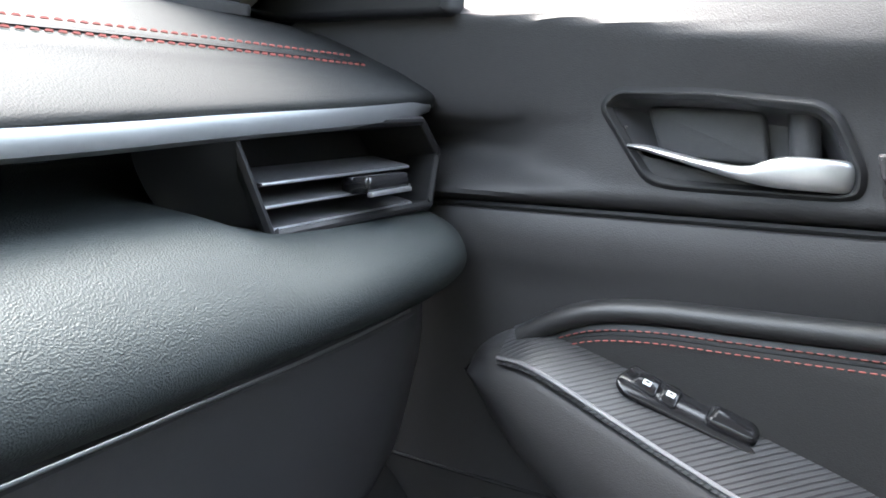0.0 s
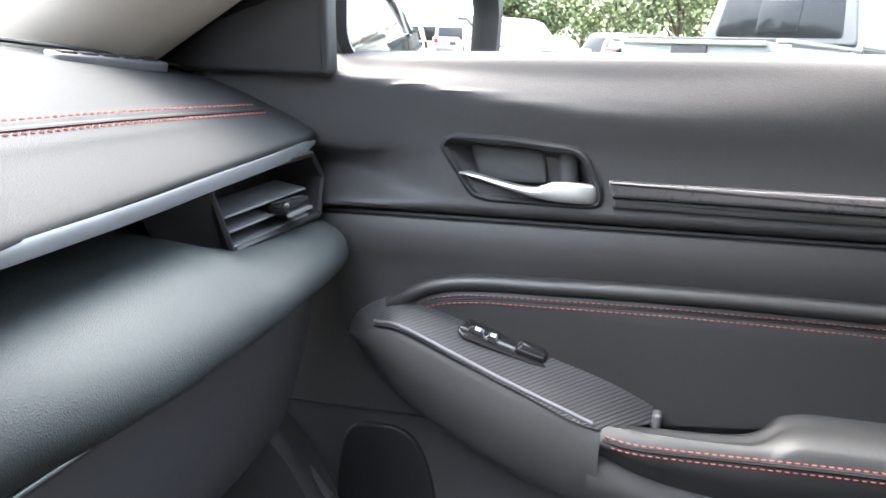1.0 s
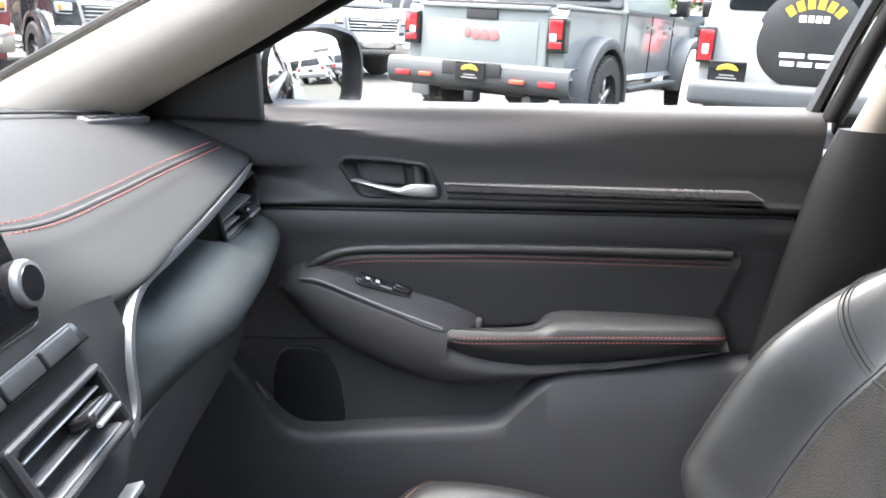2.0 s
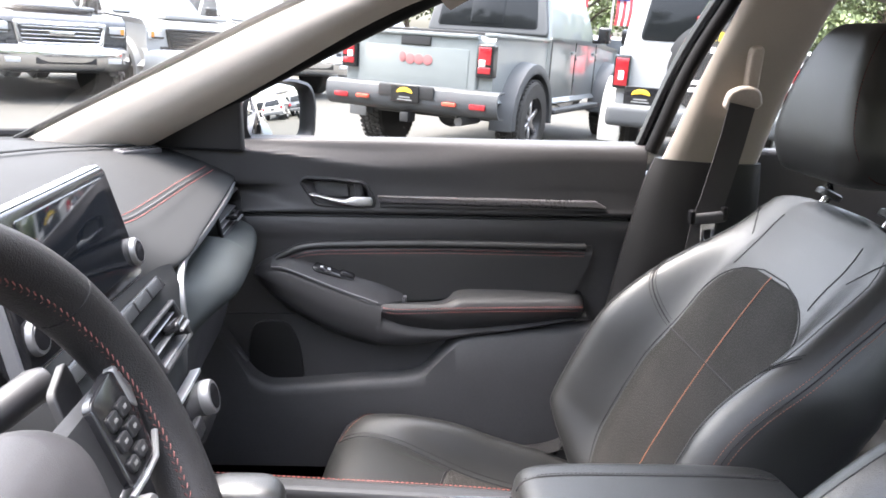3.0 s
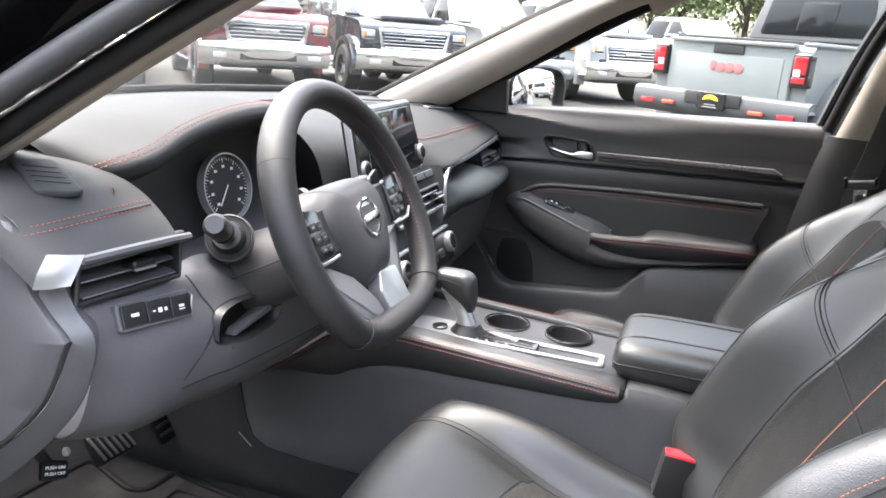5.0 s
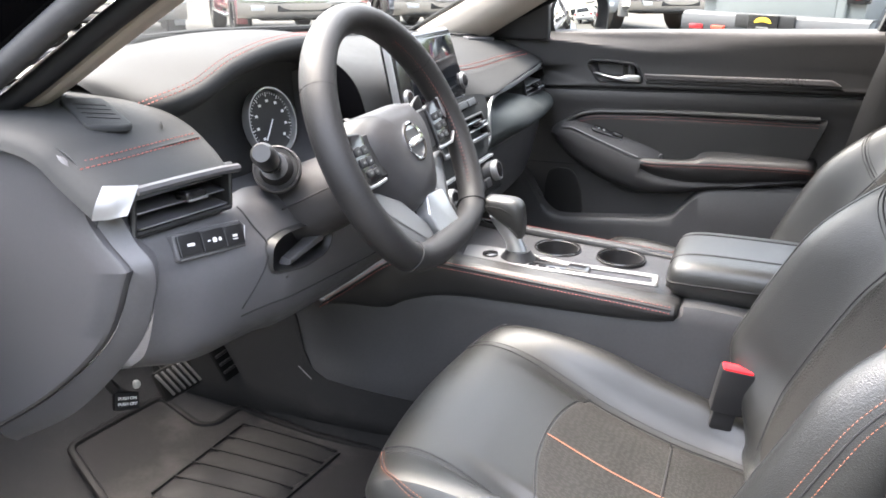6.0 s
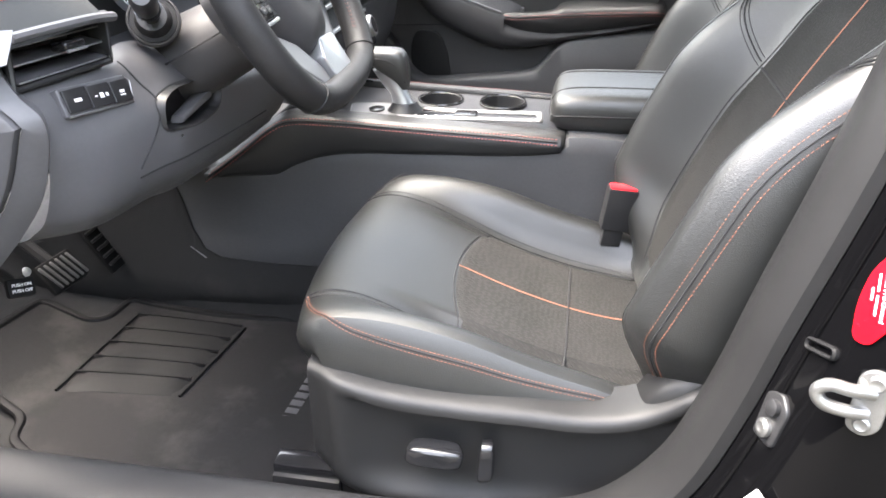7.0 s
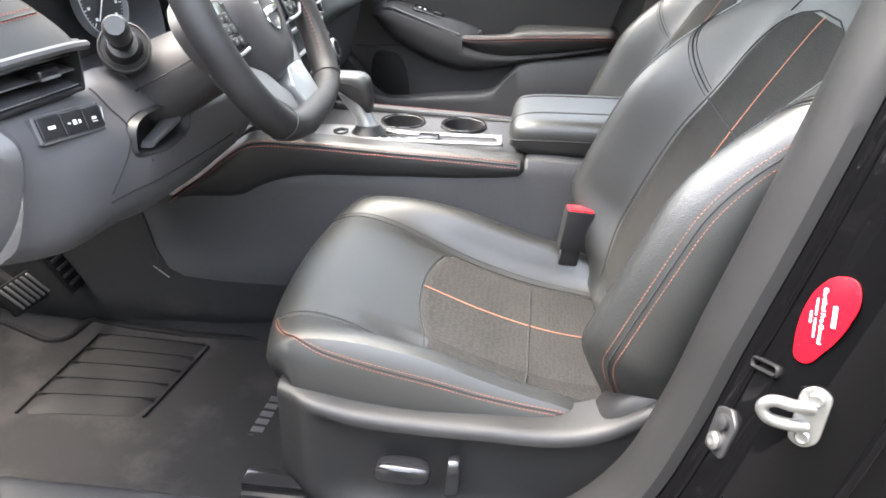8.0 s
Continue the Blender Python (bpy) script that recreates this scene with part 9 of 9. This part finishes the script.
    part("lower_grille", put(box((0, -0.02, 0.83), (1.5, 0.06, 0.06), 0.01), m), BLACK, t)
    part("chassis", put(box((0, -2.8, 0.48), (1.3, 5.2, 0.16), 0.03), m), BLACK, t)
    return t


# A row of trucks facing the car; each at the middle of its front.
ROW = ((9.05, 6.20, PAINT_RED, "dark red pickup truck with a bright grille, facing the car"), (11.0, 4.55, PAINT_BLACK, "black pickup truck with a chrome grille and bumper"),
       (12.35, 2.85, PAINT_WHITE, "white pickup truck with a dark grille"), (14.15, 1.25, PAINT_WHITE, "white pickup truck with a chrome grille, facing the car"))
for i, (x, y, paint, label) in enumerate(ROW):
    big_pickup(place(x, y, -0.72, -0.69), paint, label, i != 2)
big_pickup(place(7.2, 8.2, -0.72, -0.69), PAINT_WHITE, "white pickup truck with a chrome grille and bumper")
big_pickup(place(19.5, -1.2, -0.72, -0.69), PAINT_BLACK, "dark pickup truck standing farther back", False)
big_pickup(place(22.5, 1.5, -0.72, -0.69), PAINT_BLACK, "dark pickup truck standing farther back", False)


def far_car(m, paint, label, tall=1.66, name="car"):
    """A compact car or wagon seen from behind."""
    t = thing(name, m.translation, label, "car")
    part("body", side_slab(rounded([(0.0, 0.42), (-0.03, 0.75), (0.05, 1.05), (3.0, 1.02), (4.1, 0.90), (4.2, 0.45)], 0.08), 0.89, m, 0.10), paint, t)
    top = part("cabin", cabin_shell((0.04, 3.1), (0.25, 2.3), 0.84, 0.66, 1.0, tall, m, 0.12), paint, t)
    back = m @ basis((0, 0.045, 1.06), (1, 0, 0), (0, 0.30, 0.95))
    part("rear_window", plate(rounded([(-0.64, 0.02), (-0.54, 0.44), (0.54, 0.44), (0.64, 0.02)], 0.06), back, 0.03, 0.008), GLASS_CAR, top)
    for s in (-1, 1):
        part("tail_lamp", put(box((s * 0.74, -0.015, 0.90), (0.20, 0.08, 0.20), 0.03), m), LAMP_RED, t)
        part("reflector", put(box((s * 0.66, -0.035, 0.52), (0.16, 0.04, 0.05), 0.01), m), LAMP_RED, t)
        sd = m @ basis((s * 0.815, 0, 1.04), (0, s * 1.0, 0), (-s * 0.28, 0, 0.96))
        for a, b, c, d in ((0.35, 1.25, 0.5, 1.25), (1.35, 2.45, 1.35, 2.1)):
            part("side_window", plate(rounded([(s * a, 0.03), (s * c, 0.46), (s * d, 0.46), (s * b, 0.03)], 0.05), sd, 0.012, 0.003), GLASS_CAR, top)
        part("side_mirror", put(box((s * 0.98, 2.45, 1.08), (0.18, 0.10, 0.14), 0.03), m), GLOSS, t)
        for y in (0.75, 3.35):
            wheel_at(t, s * 0.80, y, 0.34, 0.21, m, RIM)
    part("rear_bumper", put(box((0, -0.03, 0.52), (1.62, 0.14, 0.22), 0.05, seg=3), m), CLADDING, t)
    part("number_plate", put(box((0, -0.04, 0.82), (0.32, 0.03, 0.15), 0.006), m), BLACK, t)
    return t


far_car(place(9.55, -8.5, HX, HY), PAINT_WHITE, "white compact off-road car with square red tail lamps", 1.68)
far_car(place(16.0, -10.2, 0.45, -0.89), PAINT_BRIGHT, "bright red car parked behind the others", 1.75)
for k, (x, y, p) in enumerate(((17.0, -11.0, PAINT_BLACK), (19.0, -12.5, PAINT_GREY), (23.0, -15.0, PAINT_WHITE), (21, -13.6, PAINT_RED), (15.5, -5.2, PAINT_WHITE), (26.0, -12.0, PAINT_WHITE), (30.0, -9.0, PAINT_GREY), (28.0, -3.0, PAINT_BLACK))):
    far_car(place(x, y, -0.72 if k % 2 else 0.72, -0.69 if k % 2 else 0.6), p, "parked car farther back in the lot", 1.55)
far_car(place(1.85, -8.6, 0.45, -0.89), PAINT_WHITE, "white wagon seen in the door mirror", 1.62, "wagon")

far_car(place(4.3, -9.4, 0.45, -0.89), PAINT_BLACK, "black car parked beside the white wagon", 1.7)

# Trees along the lot's far side.
def tree(name, h, spread, seed):
    rnd = random.Random(seed)
    t = thing(name, (0, 0, 0), "leafy green tree behind the car lot", "tree", "trees behind the lot")
    trunk = spline([(0, 0, 0), (rnd.uniform(-0.2, 0.2), 0.1, h * 0.3), (rnd.uniform(-0.4, 0.4), 0, h * 0.75)], 12)
    tr = part("trunk", tube(trunk, [lerp(0.24, 0.06, i / 11) for i in range(12)], 10), BARK, t)
    bm_ = bmesh.new()
    for i in range(10):
        a, z = rnd.uniform(0, 6.28), rnd.uniform(0.3, 0.7) * h
        e = Vector((math.cos(a) * spread * 0.7, math.sin(a) * spread * 0.7, z + h * 0.2))
        part("limb", tube([(0, 0, z), Vector((0, 0, z)).lerp(e, 0.5) + Vector((0, 0, 0.2)), e], [0.09, 0.06, 0.02], 6), BARK, tr)
    for c in range(64):
        a, rr = rnd.uniform(0, 6.28), spread * math.sqrt(rnd.random())
        z = h * lerp(0.35, 1.0, rnd.random() ** 0.8)
        rr *= 1.0 - 0.55 * max(0, (z / h - 0.6) / 0.4)
        cen_ = Vector((math.cos(a) * rr, math.sin(a) * rr, z))
        cr = rnd.uniform(0.4, 0.95) * spread * 0.32
        for k in range(84):
            d = Vector((rnd.gauss(0, 1), rnd.gauss(0, 1), rnd.gauss(0, 0.8)))
            p = cen_ + d.normalized() * cr * rnd.random() ** 0.4
            n_ = Vector((rnd.gauss(0, 1), rnd.gauss(0, 1), rnd.gauss(0, 1) + 0.6)).normalized()
            s_ = n_.orthogonal().normalized() * rnd.uniform(0.08, 0.17)
            q = n_.cross(s_) * 0.7
            bm_.faces.new([bm_.verts.new(p + v) for v in (s_, q, -s_, -q)])
    tagged(part("crown", bm_, LEAF, t, "", 0), kind="stuff")
    return t


kinds = [tree("tree", 8.5, 3.4, 3), tree("tree", 10.5, 4.2, 7), tree("tree", 7.0, 3.8, 11)]
rnd = random.Random(5)
spots = []
for i in range(52):
    a = radians(lerp(48, -62, i / 51))
    d = rnd.uniform(42, 58)
    spots.append((d * math.cos(a), d * math.sin(a)))
for i, (x, y) in enumerate(spots):
    k = kinds[i % 3]
    mm = Matrix.Translation((x, y, GZ)) @ Matrix.Rotation(rnd.uniform(0, 6.28), 4, "Z")
    if i < 3:
        k.matrix_basis = mm
    else:
        copy_thing(k, mm)

# Unseen trees added on the car's other side, closing the lot against low light.
for i in range(26):
    a = radians(lerp(100, 262, i / 25))
    d = rnd.uniform(20, 26)
    copy_thing(kinds[i % 3], Matrix.Translation((d * math.cos(a), d * math.sin(a), GZ)) @ Matrix.Rotation(rnd.uniform(0, 6.28), 4, "Z"))

# Flags, a utility pole, and the dealer's building.
def flag(x, y, h):
    t = thing("flag", (x, y, GZ), "striped red and white flag hanging from a pole", "flag")
    part("pole", tube([(x, y, GZ), (x, y, GZ + h)], 0.05, 10), RIM, t)
    for i in range(7):
        rows_ = [[Vector((x - 0.1 - 0.08 * math.sin(k * 1.3), y - 0.08 - 0.13 * i + 0.03 * math.sin(k), GZ + h - 0.2 - 0.35 * k)), Vector((x - 0.1 - 0.08 * math.sin(k * 1.3 + 0.6), y - 0.08 - 0.13 * (i + 1) + 0.03 * math.sin(k + 1), GZ + h - 0.2 - 0.35 * k))] for k in range(8)]
        part("stripe", thick(grid(rows_), 0.01), FLAG_RED if i % 2 == 0 else FLAG_WHITE, t)
    part("canton", box((x - 0.16, y - 0.33, GZ + h - 0.95), (0.12, 0.5, 1.5), 0.01), FLAG_BLUE, t)


flag(30.0, -9.1, 4.9)
flag(30.5, -7.2, 5.5)
pole = thing("utility_pole", (32, -23.3, GZ), "weathered wooden utility pole behind the lot", "pole")
part("shaft", tube([(32, -23.3, GZ), (32, -23.3, 9.5)], 0.14, 10), WOOD_POLE, pole)
part("crossarm", box((32, -23.3, 8.8), (0.12, 2.2, 0.12), 0.01), WOOD_POLE, pole)
hall = thing("dealer_building", (6, -40, GZ), "low tan building with a dark glass front and flat roof", "building")
HM = Matrix.Translation((6, -40, GZ))
part("wall", put(box((0, 0, 2.6), (24, 8, 5.2), 0.05), HM), WALL_TAN, hall)
part("roof", put(box((0, 0, 5.35), (24.6, 8.6, 0.4), 0.05), HM), WALL_TAN, hall)
for i in range(4):
    w_ob = part("window", put(box((-8.5 + 5.6 * i, 4.02, 1.5), (4.9, 0.10, 2.4), 0.03), HM), GLASS_CAR, hall)
    part("window_frame", put(box((-8.5 + 5.6 * i, 4.06, 2.75), (5.1, 0.12, 0.10), 0.02), HM), RIM_DARK, w_ob)
part("sign_bar", put(box((3, 4.1, 4.3), (4.0, 0.12, 0.6), 0.05), HM), PAINT_BLACK, hall)

# Rear-view mirror.
rvm = thing("rear_view_mirror", (0, 0.05, 1.32), "black rear-view mirror under the windscreen's top", "mirror")
RM = basis((-0.015, 0.005, 1.325), (0.93, -0.36, 0.0), (0.05, 0.12, 1.0))
ro = rounded([(-0.115, -0.028), (-0.12, 0.02), (-0.10, 0.034), (0.10, 0.034), (0.12, 0.02), (0.115, -0.028)], 0.014)
if RM.col[2].y > 0:
    RM = basis((-0.015, 0.005, 1.325), (-0.93, 0.36, 0.0), (0.05, 0.12, 1.0))
part("housing", grid([[RM @ Vector((p.x * s, p.y * s, w)) for p in [Vector(q) for q in ro]] for s, w in ((0.93, 0.0), (1.0, 0.002), (1.02, -0.01), (0.95, -0.03), (0.6, -0.045))], True, True), BLACK, rvm)
part("mirror_glass", plate([(p[0] * 0.93, p[1] * 0.9) for p in ro], RM, 0.003, 0.001), MIRROR, rvm, "silvered glass")
part("stem", tube([(0.0, 0.04, 1.33), (0.0, 0.08, 1.355), (0, 0.10, 1.36)], 0.014, 10), BLACK, rvm)
